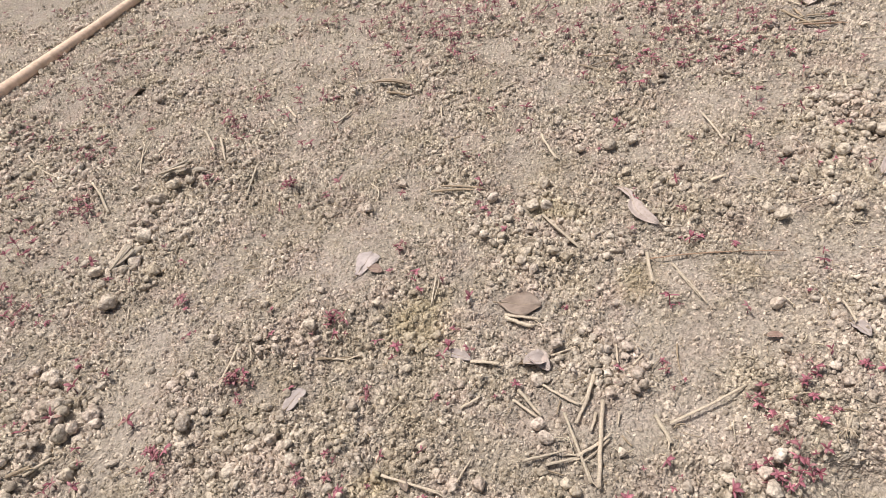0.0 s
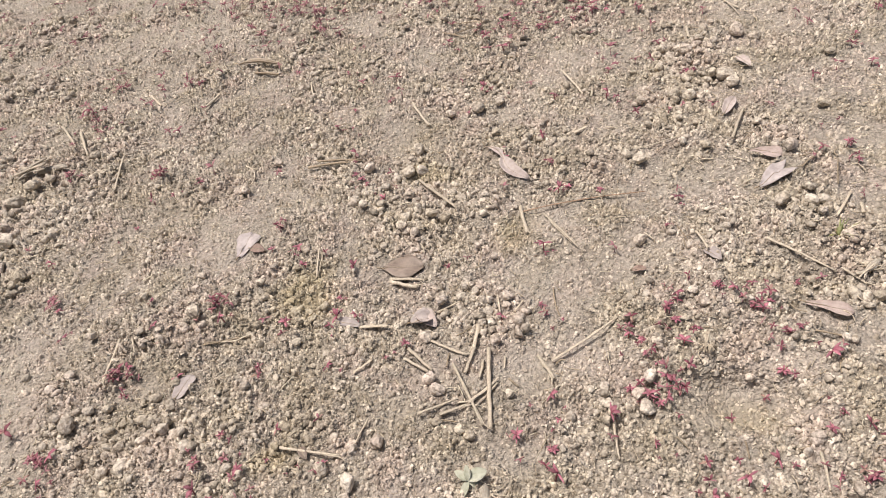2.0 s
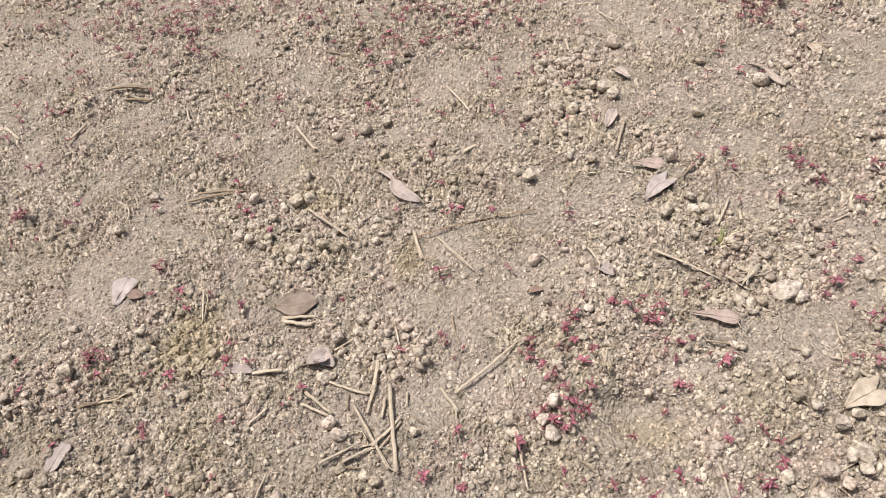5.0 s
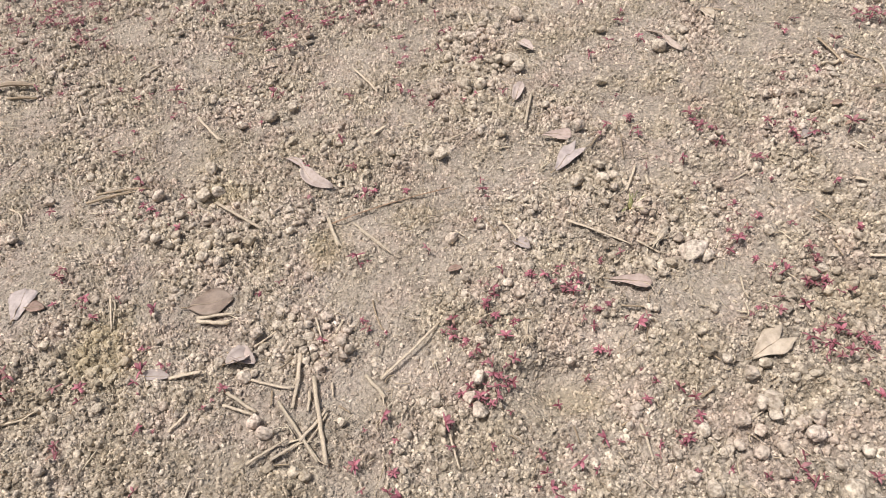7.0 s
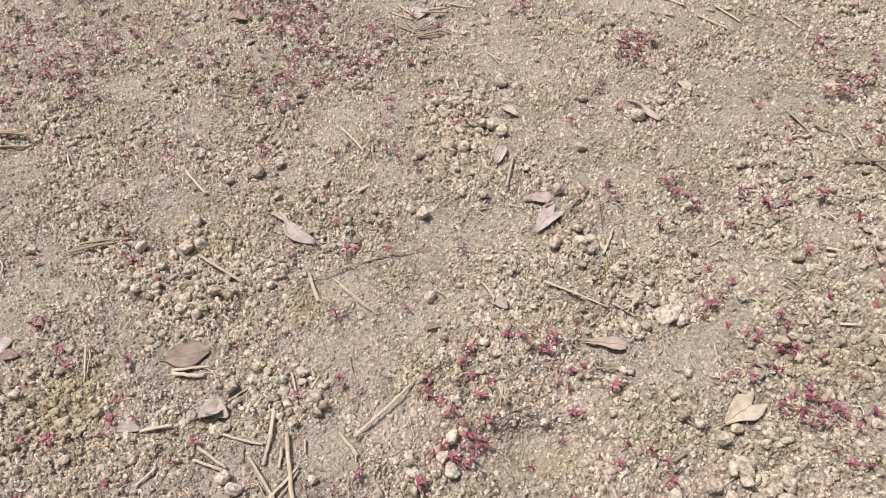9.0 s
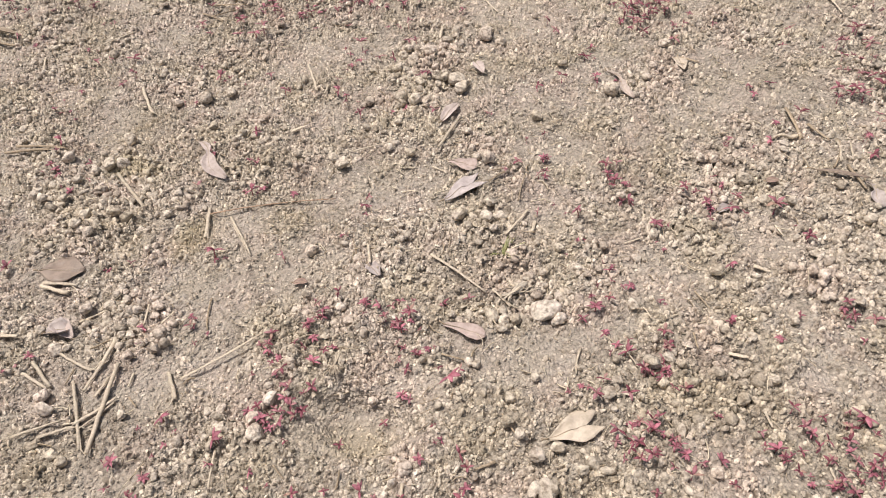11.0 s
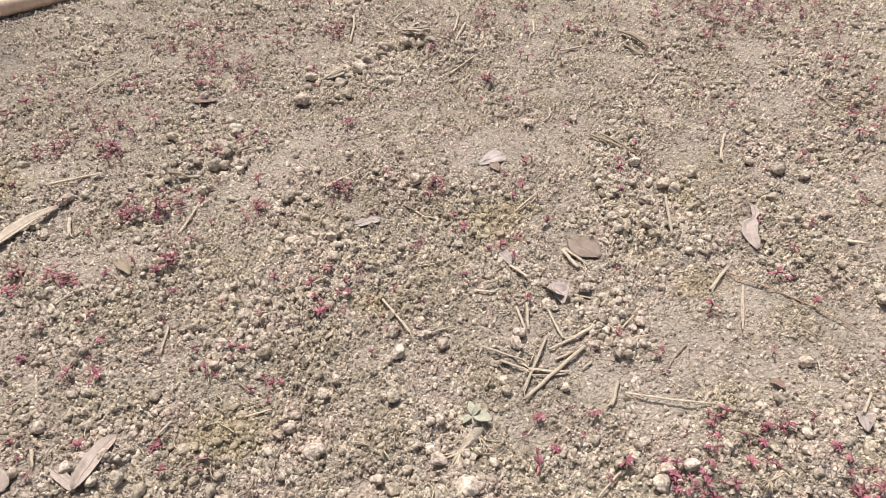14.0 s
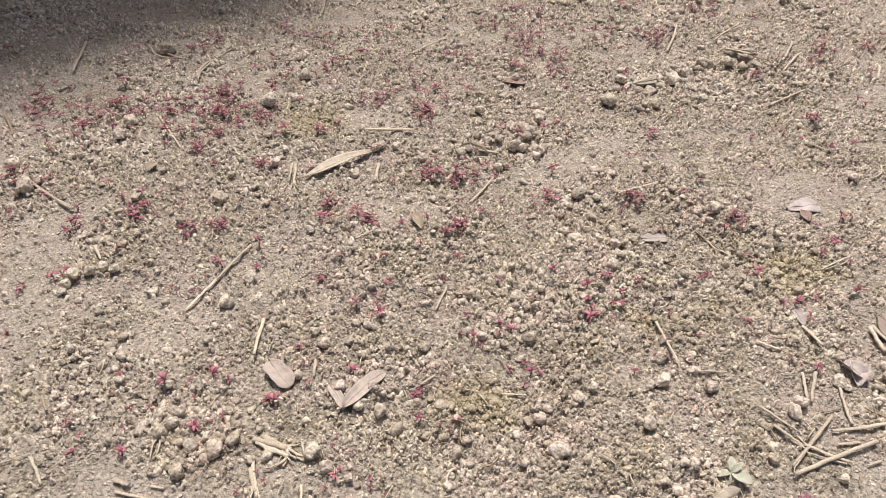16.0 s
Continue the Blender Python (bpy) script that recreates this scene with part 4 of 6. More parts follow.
leaf(-0.06, -0.29, -0.055, -0.309, 0.01, LEAF_BROWN, "torn grey dry leaf scrap lying on soil", "torn", 0.25, 0.05, 0.15)
leaf(-0.896, -0.712, -0.915, -0.694, 0.0196, LEAF_TAN, "torn grey dry leaf scrap lying on soil", "torn", 0.25, 0.05, 0.15)
leaf(0.005, -0.716, 0.029, -0.665, 0.0197, LEAF_SOFT, "pale pinkish strap-like dry leaf, arched over soil", "strap", 0.15, 0.06, 0.15)
leaf(1.188, -0.222, 1.249, -0.266, 0.0100, LEAF_BROWN, "narrow reddish-brown dry leaf lying on soil", "lance", 0.2, 0.01, 0.1)
leaf(1.237, -0.269, 1.227, -0.321, 0.0234, LEAF_GREY, "pale pinkish narrow dry leaf, curled and twisted", "pinched", 0.3, 0.05, 0.9)
leaf(0.501, 1.061, 0.54, 1.02, 0.0375, LEAF_RUST, "small pale dry leaf curled on soil", "oval", 0.2, 0.06, 0.15)
leaf(1.102, 1.395, 1.157, 1.415, 0.0439, LEAF_BROWN, "small oval rusty brown dry leaf on soil", "oval", 0.08, 0.03, 0.15)
leaf(1.181, 1.593, 1.277, 1.546, 0.0646, LEAF_TAN, "thin tan dry leaf rolled into a strip", "lance", 0.5, 0.05, 0.15)
leaf(0.9, 0.759, 0.943, 0.799, 0.044, LEAF_PINK, "small pale dry leaf curled on soil", "oval", 0.2, 0.06, 0.15)
leaf(1.017, -0.244, 1.04, -0.238, 0.0149, LEAF_GREY, "torn grey dry leaf scrap lying on soil", "torn", 0.25, 0.05, 0.15)

# broken straw
straw(-0.52, 0.739, -0.474, 0.626, 0.0052)
straw(-0.467, 0.679, -0.439, 0.575, 0.006)
straw(-0.66, 0.752, -0.658, 0.601, 0.0032)
straw(-0.671, 0.738, -0.642, 0.595, 0.0032)
straw(-0.364, 0.542, -0.371, 0.427, 0.0046)
straw(-0.162, 0.7, -0.198, 0.653, 0.0058)
straw(-0.317, 0.766, -0.295, 0.72, 0.0051)
straw(-0.491, 0.458, -0.376, 0.452, 0.002, 0, "dull")
straw(0.223, 0.664, 0.159, 0.633, 0.0047)
straw(0.235, 0.434, 0.248, 0.35, 0.005)
straw(0.543, 0.411, 0.541, 0.296, 0.0043)
straw(0.564, 0.306, 0.552, 0.285, 0.004)
straw(0.192, 0.18, 0.234, 0.068, 0.0049)
straw(0.027, 0.312, 0.103, 0.295, 0.0046, 0, "dull")
straw(0.563, 0.085, 0.629, 0.075, 0.0035)
straw(0.476, 0.178, 0.503, 0.183, 0.0058)
straw(0.826, 0.443, 0.804, 0.388, 0.0065)
straw(0.387, 0.716, 0.459, 0.697, 0.0029, 0, "dull")
straw(0.915, 0.767, 0.982, 0.748, 0.0077)
straw(0.842, 0.688, 0.919, 0.67, 0.0052, 0, "dull")
straw(0.868, 0.752, 0.868, 0.704, 0.0054, 0, "dull")
straw(-0.309, -0.012, -0.321, -0.099, 0.0039)
straw(-0.291, -0.017, -0.279, -0.058, 0.0026)
straw(0.005, 0.053, -0.007, -0.003, 0.0026)
straw(-0.183, -0.073, -0.118, -0.078, 0.0024, 0, "dull")
straw(-0.613, -0.187, -0.584, -0.175, 0.0055, 0, "dull")
straw(-0.593, -0.185, -0.558, -0.165, 0.0047)
straw(-0.535, 0.135, -0.521, 0.085, 0.0023)
straw(-0.085, -0.283, -0.015, -0.317, 0.0037)
straw(0.329, 0.036, 0.318, -0.03, 0.0052)
straw(0.329, 0.021, 0.513, -0.023, 0.0026, 0.006, "red")
straw(0.358, 0.005, 0.377, -0.091, 0.0032)
straw(0.359, -0.013, 0.372, -0.078, 0.002)
straw(0.535, -0.139, 0.529, -0.184, 0.0031)
straw(0.04, -0.122, 0.079, -0.143, 0.0051)
straw(0.15, -0.136, 0.188, -0.128, 0.0028)
straw(0.197, -0.182, 0.179, -0.22, 0.005)
straw(0.182, -0.217, 0.159, -0.25, 0.0043)
straw(0.2, -0.224, 0.167, -0.341, 0.0048)
straw(0.148, -0.234, 0.159, -0.334, 0.0037)
straw(0.13, -0.184, 0.169, -0.225, 0.0033)
straw(0.098, -0.186, 0.12, -0.23, 0.0049)
straw(0.088, -0.203, 0.115, -0.23, 0.0038)
straw(0.187, -0.237, 0.174, -0.267, 0.0037)
straw(0.216, -0.24, 0.209, -0.258, 0.0032)
straw(0.087, -0.294, 0.139, -0.29, 0.0036)
straw(0.113, -0.303, 0.154, -0.298, 0.0041)
straw(0.151, -0.298, 0.197, -0.272, 0.0041)
straw(0.194, -0.278, 0.156, -0.306, 0.0026)
straw(0.136, -0.29, 0.158, -0.298, 0.0026)
straw(0.27, -0.267, 0.374, -0.234, 0.0037)
straw(0.256, -0.252, 0.263, -0.296, 0.0043)
straw(0.238, -0.137, 0.232, -0.171, 0.0023)
straw(0.251, -0.173, 0.268, -0.158, 0.0028)
straw(0.019, -0.2, 0.047, -0.185, 0.0038)
straw(0.027, -0.274, 0.006, -0.308, 0.0021)
straw(0.147, -0.212, 0.139, -0.233, 0.0022, 0, "dull")
straw(0.21, -0.274, 0.218, -0.29, 0.0021, 0, "dull")
straw(0.379, 0.675, 0.452, 0.681, 0.0028, 0, "dull")
straw(0.751, 0.103, 0.692, 0.035, 0.0044)
straw(0.769, -0.149, 0.72, -0.187, 0.0032)
straw(0.77, -0.172, 0.756, -0.194, 0.0045)
straw(0.789, -0.089, 0.761, -0.131, 0.002, 0, "dull")
straw(0.611, -0.191, 0.659, -0.274, 0.0042)
straw(0.669, -0.273, 0.682, -0.304, 0.0035)
straw(0.765, -0.065, 0.734, -0.083, 0.0034, 0, "dull")
straw(0.749, -0.056, 0.784, -0.048, 0.0027, 0, "dull")
straw(0.489, -0.492, 0.471, -0.533, 0.0034)
straw(0.304, -0.384, 0.292, -0.425, 0.0029)
straw(0.575, -0.353, 0.602, -0.37, 0.0021, 0, "dull")
straw(0.588, -0.5, 0.563, -0.505, 0.0036, 0, "dull")
straw(0.614, -0.451, 0.62, -0.478, 0.0021, 0, "dull")
straw(0.996, -0.355, 1.012, -0.37, 0.0054)
straw(0.867, -0.253, 0.892, -0.256, 0.002)
straw(-0.768, -0.489, -0.715, -0.523, 0.0047)
straw(-0.758, -0.486, -0.705, -0.519, 0.0047)
straw(-0.674, -0.359, -0.64, -0.388, 0.0069)
straw(-0.795, -0.313, -0.729, -0.24, 0.005)
straw(-0.517, -0.205, -0.468, -0.305, 0.0037)
straw(-1.07, 0.099, -1.031, -0.037, 0.0053)
straw(-0.587, -0.541, -0.566, -0.528, 0.0034)
straw(-0.492, -0.52, -0.494, -0.483, 0.0033)
straw(-0.729, 0.562, -0.682, 0.474, 0.0066)
straw(0.007, 0.307, 0.081, 0.291, 0.0049, 0, "dull")
straw(-0.582, -0.657, -0.539, -0.733, 0.004)
straw(-0.542, -0.729, -0.508, -0.796, 0.0051)
straw(-0.418, -0.714, -0.365, -0.754, 0.0047)
straw(-0.31, -0.693, -0.286, -0.709, 0.0044)
straw(-0.317, -0.471, -0.287, -0.514, 0.003)
straw(-0.19, -0.586, -0.189, -0.61, 0.0037)
straw(-0.123, -0.532, -0.101, -0.508, 0.0031)
straw(-0.236, -0.812, -0.196, -0.79, 0.0046)
straw(-0.231, -0.802, -0.202, -0.783, 0.0041)
straw(-0.208, -0.794, -0.18, -0.779, 0.0035)
straw(-0.2, -0.788, -0.19, -0.801, 0.003)
straw(-0.203, -0.769, -0.185, -0.776, 0.003)
straw(-1.284, -0.413, -1.35, -0.31, 0.0031, 0, "dull")
straw(-1.436, -0.512, -1.339, -0.488, 0.0055, 0, "dull")
straw(-1.186, -0.305, -1.166, -0.261, 0.004, 0, "dull")
straw(-0.29, -0.961, -0.272, -0.95, 0.0053)
straw(-0.275, -0.966, -0.231, -0.931, 0.0037)
straw(-0.258, -0.931, -0.245, -0.92, 0.0031)
straw(-0.217, -0.826, -0.169, -0.844, 0.0046)
straw(-0.153, -0.797, -0.131, -0.808, 0.0029)
straw(-0.102, -0.803, -0.084, -0.804, 0.0028)
straw(-0.022, -0.675, -0.009, -0.65, 0.0023)
straw(0, -0.649, -0.023, -0.678, 0.002, 0, "dull")
straw(-0.074, 0.75, -0.022, 0.719, 0.0069, 0, "dull")
straw(0.84, 0.751, 0.881, 0.652, 0.0063, 0, "dull")
straw(0.853, 0.673, 0.93, 0.651, 0.0071, 0, "red")
straw(1.011, 0.796, 1.057, 0.745, 0.0056)
straw(1.365, 0.44, 1.384, 0.375, 0.0064)
straw(1.428, 0.347, 1.419, 0.243, 0.0074)
straw(0.947, 0.492, 0.936, 0.429, 0.0029)
straw(1.212, 0.333, 1.195, 0.276, 0.0039)
straw(0.931, 0.578, 0.981, 0.558, 0.004)
straw(1.258, -0.064, 1.232, -0.141, 0.0052, 0, "dull")
straw(1.245, -0.226, 1.226, -0.285, 0.0049, 0, "dull")
straw(1.206, 0.37, 1.206, 0.289, 0.0046)
straw(1.554, 0.216, 1.532, 0.148, 0.0038)
straw(0.879, -0.544, 0.878, -0.561, 0.0029)
straw(0.898, -0.622, 0.895, -0.647, 0.0024)
straw(1.283, -0.184, 1.258, -0.22, 0.0036)
straw(1.261, -0.116, 1.262, -0.166, 0.0052, 0, "dull")
straw(0.889, -0.463, 0.907, -0.476, 0.0046)
straw(0.863, -0.428, 0.858, -0.448, 0.0021, 0, "dull")
straw(1.594, 1.088, 1.587, 0.904, 0.0068, 0, "dull")
straw(1.577, 1.154, 1.597, 1.075, 0.0055)
straw(1.908, 1.184, 1.858, 1.069, 0.0074)
straw(1.912, 1.157, 1.897, 1.049, 0.0074)
straw(1.492, 0.359, 1.468, 0.255, 0.0049)
straw(1.428, 0.486, 1.434, 0.398, 0.0051)
straw(0.874, 0.705, 0.942, 0.695, 0.0061, 0, "dull")
straw(0.942, 0.786, 0.995, 0.779, 0.008)
straw(1.036, 0.864, 1.086, 0.798, 0.0056)
straw(0.962, 0.839, 1.025, 0.898, 0.0055)
straw(0.863, 0.827, 0.884, 0.753, 0.0043)
straw(1.846, 0.704, 1.865, 0.673, 0.0063)
straw(1.887, 0.691, 1.982, 0.689, 0.0063, 0, "dull")
straw(0.364, 0.698, 0.402, 0.64, 0.004, 0, "dull")
straw(1.052, 0.505, 1.072, 0.487, 0.0038)
straw(1.183, 0.136, 1.206, 0.115, 0.0048, 0, "dull")
straw(-1.579, -0.634, -1.425, -0.708, 0.007)
straw(-1.496, -0.007, -1.399, -0.072, 0.008)
straw(-1.349, -0.752, -1.373, -0.725, 0.0041)
straw(-0.996, -0.896, -0.859, -0.855, 0.0068)
straw(-1.305, -0.874, -1.197, -0.881, 0.006, 0, "dull")
straw(-0.72, -0.856, -0.685, -0.858, 0.005)
straw(-0.372, -1.029, -0.331, -1.028, 0.0039)
straw(-0.385, -1.059, -0.378, -1.031, 0.002)
straw(-0.462, -0.996, -0.429, -0.997, 0.003, 0, "dull")
straw(0.046, 0.633, 0.043, 0.586, 0.0037)
straw(0.362, -0.421, 0.37, -0.437, 0.002, 0, "dull")
straw(0.429, -0.449, 0.421, -0.471, 0.002, 0, "dull")
straw(1.602, 1.191, 1.58, 0.954, 0.008, 0, "dull")
straw(0.897, 0.855, 0.901, 0.759, 0.0055)
straw(1.035, 1.213, 1.058, 1.166, 0.0065)
straw(0.939, 1.006, 0.973, 1.062, 0.0059)
straw(0.95, 0.523, 0.951, 0.453, 0.0037)
straw(0.906, -0.364, 0.909, -0.395, 0.0022, 0, "dull")
straw(0.856, -0.391, 0.87, -0.389, 0.0026)

straw(0.098, -0.046, 0.147, -0.073, 0.0062)
straw(0.098, -0.054, 0.134, -0.080, 0.0066)
straw(-0.242, -0.812, -0.206, -0.788, 0.0078)
straw(-0.238, -0.801, -0.207, -0.786, 0.0056)
straw(-0.223, -0.807, -0.196, -0.790, 0.0064)
straw(-0.208, -0.832, -0.176, -0.842, 0.0058)

# bent stalks and roots
curl(-0.206, -0.788, -0.196, -0.794, -0.195, -0.808, 0.005)
curl(-0.206, -0.786, -0.190, -0.781, -0.180, -0.771, 0.004)
curl(-1.015, 0.834, -0.913, 0.71, -0.803, 0.631, 0.005)
curl(-0.75, 0.587, -0.714, 0.532, -0.686, 0.474, 0.0055)
curl(0.126, -0.061, 0.141, -0.072, 0.148, -0.091, 0.002)
curl(0.317, -0.147, 0.309, -0.176, 0.307, -0.199, 0.0025, "dull")
curl(-0.111, 0.386, -0.095, 0.348, -0.104, 0.317, 0.0035)
curl(0.007, 0.046, 0.002, 0.02, -0.01, -0.005, 0.0028)
curl(-0.162, -0.074, -0.14, -0.079, -0.116, -0.077, 0.0033)
curl(0.735, -0.396, 0.721, -0.414, 0.713, -0.43, 0.0031, "root")
curl(1.236, -0.132, 1.221, -0.127, 1.2, -0.122, 0.0073)
curl(1.276, -0.163, 1.261, -0.19, 1.224, -0.223, 0.0046, "dull")
curl(0.518, -0.119, 0.517, -0.148, 0.51, -0.165, 0.0026, "dull")
curl(-1.1, -0.621, -1.041, -0.628, -0.946, -0.634, 0.0059, "root")
curl(-1.036, -0.632, -1.004, -0.642, -0.987, -0.647, 0.0048, "root")
curl(-1.082, -0.618, -1.051, -0.616, -1.039, -0.609, 0.004, "root")
curl(-0.718, -0.52, -0.697, -0.543, -0.676, -0.56, 0.0025, "root")
curl(-0.711, -0.519, -0.683, -0.538, -0.657, -0.56, 0.0024, "root")
curl(-0.705, -0.519, -0.68, -0.528, -0.643, -0.539, 0.0024, "root")
curl(-0.703, -0.517, -0.684, -0.519, -0.658, -0.519, 0.0024, "root")
curl(-1.287, -0.424, -1.263, -0.463, -1.226, -0.491, 0.0068)
curl(-0.184, -0.071, -0.156, -0.073, -0.114, -0.077, 0.0022, "dull")
curl(-0.309, -0.899, -0.293, -0.908, -0.289, -0.918, 0.003)
curl(-0.07, -0.644, -0.069, -0.656, -0.057, -0.667, 0.0037)
curl(-0.307, -0.899, -0.303, -0.91, -0.289, -0.92, 0.003)
curl(1.274, -0.166, 1.26, -0.19, 1.241, -0.215, 0.0046)
curl(0.083, -0.593, 0.09, -0.561, 0.129, -0.549, 0.0031, "root")
curl(0.022, -0.611, 0.046, -0.617, 0.058, -0.611, 0.0025)
curl(-1.273, -0.431, -1.256, -0.463, -1.213, -0.494, 0.0057)
curl(-1.453, -0.516, -1.396, -0.521, -1.364, -0.505, 0.0048)
curl(-0.451, 1.588, -0.429, 1.543, -0.399, 1.483, 0.0064, "dull")
curl(0.579, -0.551, 0.595, -0.553, 0.609, -0.553, 0.0023, "root")

# pale stones
stone(0.718, -0.328, 0.0183)
stone(0.728, -0.343, 0.0108)
stone(0.537, -0.277, 0.0054)
stone(-0.019, -0.532, 0.0133)
stone(0.160, -0.487, 0.0160)

# clods
clod(0.513, -0.234, 0.0094)
clod(0.61, -0.378, 0.0065)
clod(1.018, 0.083, 0.0172)
clod(1.088, -0.198, 0.0149)
clod(-0.065, -0.521, 0.0086)
clod(-0.182, -0.768, 0.012)
clod(-0.156, -0.764, 0.009)
clod(0.14, -0.504, 0.0094)
clod(-1.018, -0.413, 0.0194)
clod(-0.058, -0.46, 0.0081)
clod(0.871, -0.468, 0.005)
clod(0.77, -0.535, 0.0056)
clod(1.179, 0.19, 0.0097)
clod(0.354, 0.247, 0.0094)
clod(0.181, 0.205, 0.0131)
clod(0.156, 0.203, 0.0101)
clod(0.202, 0.198, 0.0121)
clod(0.115, 0.244, 0.0124)
clod(0.169, 0.143, 0.0097)
clod(0.212, 0.273, 0.0127)
clod(0.076, 0.159, 0.0088)
clod(0.088, 0.13, 0.0086)
clod(0.117, 0.125, 0.0086)
clod(0.139, 0.054, 0.0091)
clod(0.191, 0.071, 0.0102)
clod(0.289, 0.424, 0.0093)
clod(0.296, 0.36, 0.0113)
clod(0.347, 0.342, 0.0145)
clod(0.392, 0.351, 0.0102)
clod(0.34, 0.405, 0.0081)
clod(-0.048, 0.362, 0.0112)
clod(0.181, 0.584, 0.0127)
clod(0.46, -0.12, 0.0103)
clod(0.539, 0.051, 0.0117)
clod(0.529, 0.078, 0.0099)
clod(0.645, 0.035, 0.01)
clod(0.769, 0.337, 0.0135)
clod(0.763, 0.356, 0.0099)
clod(0.676, 0.205, 0.0133)
clod(0.694, 0.182, 0.0143)
clod(0.623, 0.224, 0.011)
clod(0.751, 0.39, 0.01)
clod(0.736, 0.385, 0.0087)
clod(-0.191, -0.015, 0.0125)
clod(-0.353, 0.01, 0.0096)
clod(-0.365, -0.154, 0.0131)
clod(-0.337, -0.138, 0.0096)
clod(-0.312, -0.14, 0.0086)
clod(-0.557, -0.129, 0.0164)
clod(-0.58, -0.096, 0.0149)
clod(-0.625, -0.077, 0.0133)
clod(-0.607, -0.019, 0.0125)
clod(-0.658, 0.02, 0.0109)
clod(-0.59, -0.138, 0.0088)
clod(-0.621, -0.117, 0.009)
clod(-0.526, -0.195, 0.0111)
clod(-0.52, -0.102, 0.0135)
clod(-0.569, 0.471, 0.0209)
clod(-0.54, 0.506, 0.0159)
clod(-0.515, 0.227, 0.016)
clod(-0.637, 0.259, 0.0133)
clod(-0.572, 0.15, 0.0179)
clod(-0.558, 0.337, 0.0159)
clod(-0.562, 0.27, 0.013)
clod(-0.112, 0.283, 0.0097)
clod(-0.259, -0.214, 0.0089)
clod(-0.233, -0.206, 0.0097)
clod(-0.208, -0.22, 0.0079)
clod(-0.203, -0.202, 0.0064)
clod(0.031, -0.312, 0.0108)
clod(0.113, -0.243, 0.0105)
clod(0.119, -0.269, 0.0095)
clod(0.103, -0.137, 0.008)
clod(0.124, -0.175, 0.0102)
clod(0.16, -0.123, 0.0105)
clod(0.204, -0.178, 0.0078)
clod(0.215, -0.185, 0.0063)
clod(0.251, -0.194, 0.0102)
clod(0.243, -0.216, 0.0085)
clod(0.211, -0.215, 0.0077)
clod(0.211, -0.12, 0.0073)
clod(0.224, -0.146, 0.0072)
clod(0.25, -0.147, 0.0081)
clod(0.256, -0.063, 0.0068)
clod(0.269, 0.041, 0.0082)
clod(0.239, -0.034, 0.0061)
clod(0.481, -0.263, 0.0079)
clod(0.371, -0.337, 0.0097)
clod(0.349, -0.354, 0.0088)
clod(0.349, -0.375, 0.0108)
clod(0.131, -0.332, 0.0078)
clod(0.14, -0.342, 0.0077)
clod(-0.151, -0.29, 0.0083)
clod(-0.208, -0.281, 0.0069)
clod(0.204, -0.3, 0.0065)
clod(-0.09, 0.009, 0.008)
clod(-0.182, 0.067, 0.0075)
clod(-0.278, 0.064, 0.0106)
clod(0.15, 0.078, 0.01)
clod(0.155, 0.039, 0.0089)
clod(0.209, 0.056, 0.0117)
clod(0.139, 0.101, 0.0093)
clod(0.077, 0.145, 0.0095)
clod(0.753, -0.025, 0.0136)
clod(0.742, -0.005, 0.0088)
clod(0.75, 0.061, 0.0082)
clod(0.671, -0.131, 0.0116)
clod(0.689, -0.135, 0.0089)
clod(0.705, -0.151, 0.0107)
clod(0.725, -0.15, 0.0099)
clod(0.707, -0.173, 0.008)
clod(0.719, -0.126, 0.0082)
clod(0.618, 0.061, 0.0078)
clod(0.734, 0.371, 0.012)
clod(0.729, 0.327, 0.0105)
clod(0.815, 0.372, 0.0111)
clod(0.784, 0.22, 0.0146)
clod(0.783, 0.19, 0.0121)
clod(0.674, 0.191, 0.0096)
clod(0.889, 0.36, 0.015)
clod(0.909, 0.328, 0.0124)
clod(0.872, 0.064, 0.0107)
clod(0.652, -0.318, 0.0088)
clod(0.664, -0.326, 0.0089)
clod(0.678, -0.332, 0.0089)
clod(0.705, -0.274, 0.0076)
clod(0.484, -0.37, 0.0074)
clod(0.617, -0.545, 0.0101)
clod(0.625, -0.551, 0.0152)
clod(0.633, -0.583, 0.0101)
clod(0.652, -0.588, 0.0123)
clod(0.581, -0.549, 0.0099)
clod(0.613, -0.565, 0.0079)
clod(0.589, -0.568, 0.0085)
clod(0.63, -0.603, 0.0107)
clod(0.596, -0.596, 0.0091)
clod(0.609, -0.549, 0.0065)
clod(0.63, -0.512, 0.0103)
clod(0.654, -0.51, 0.0082)
clod(0.622, -0.483, 0.0074)
clod(0.616, -0.463, 0.0089)
clod(0.556, -0.569, 0.0069)
clod(0.537, -0.537, 0.009)
clod(0.561, -0.509, 0.0064)
clod(0.568, -0.588, 0.0083)
clod(0.5, -0.593, 0.0107)
clod(0.57, -0.616, 0.0083)
clod(0.625, -0.639, 0.0078)
clod(0.491, -0.569, 0.0074)
clod(0.603, -0.374, 0.0061)
clod(0.629, -0.436, 0.0075)
clod(0.667, -0.419, 0.0069)
clod(0.798, -0.449, 0.0107)
clod(0.797, -0.476, 0.0074)
clod(0.82, -0.448, 0.0084)
clod(0.658, -0.645, 0.0079)
clod(0.61, -0.667, 0.016)
clod(0.478, -0.24, 0.0077)
clod(0.31, -0.351, 0.0077)
clod(0.822, -0.36, 0.0078)
clod(0.925, -0.165, 0.0079)
clod(1.057, -0.132, 0.0086)
clod(-0.739, -0.643, 0.0158)
clod(-0.79, -0.514, 0.0134)
clod(-0.673, -0.411, 0.0096)
clod(-0.718, -0.339, 0.01)
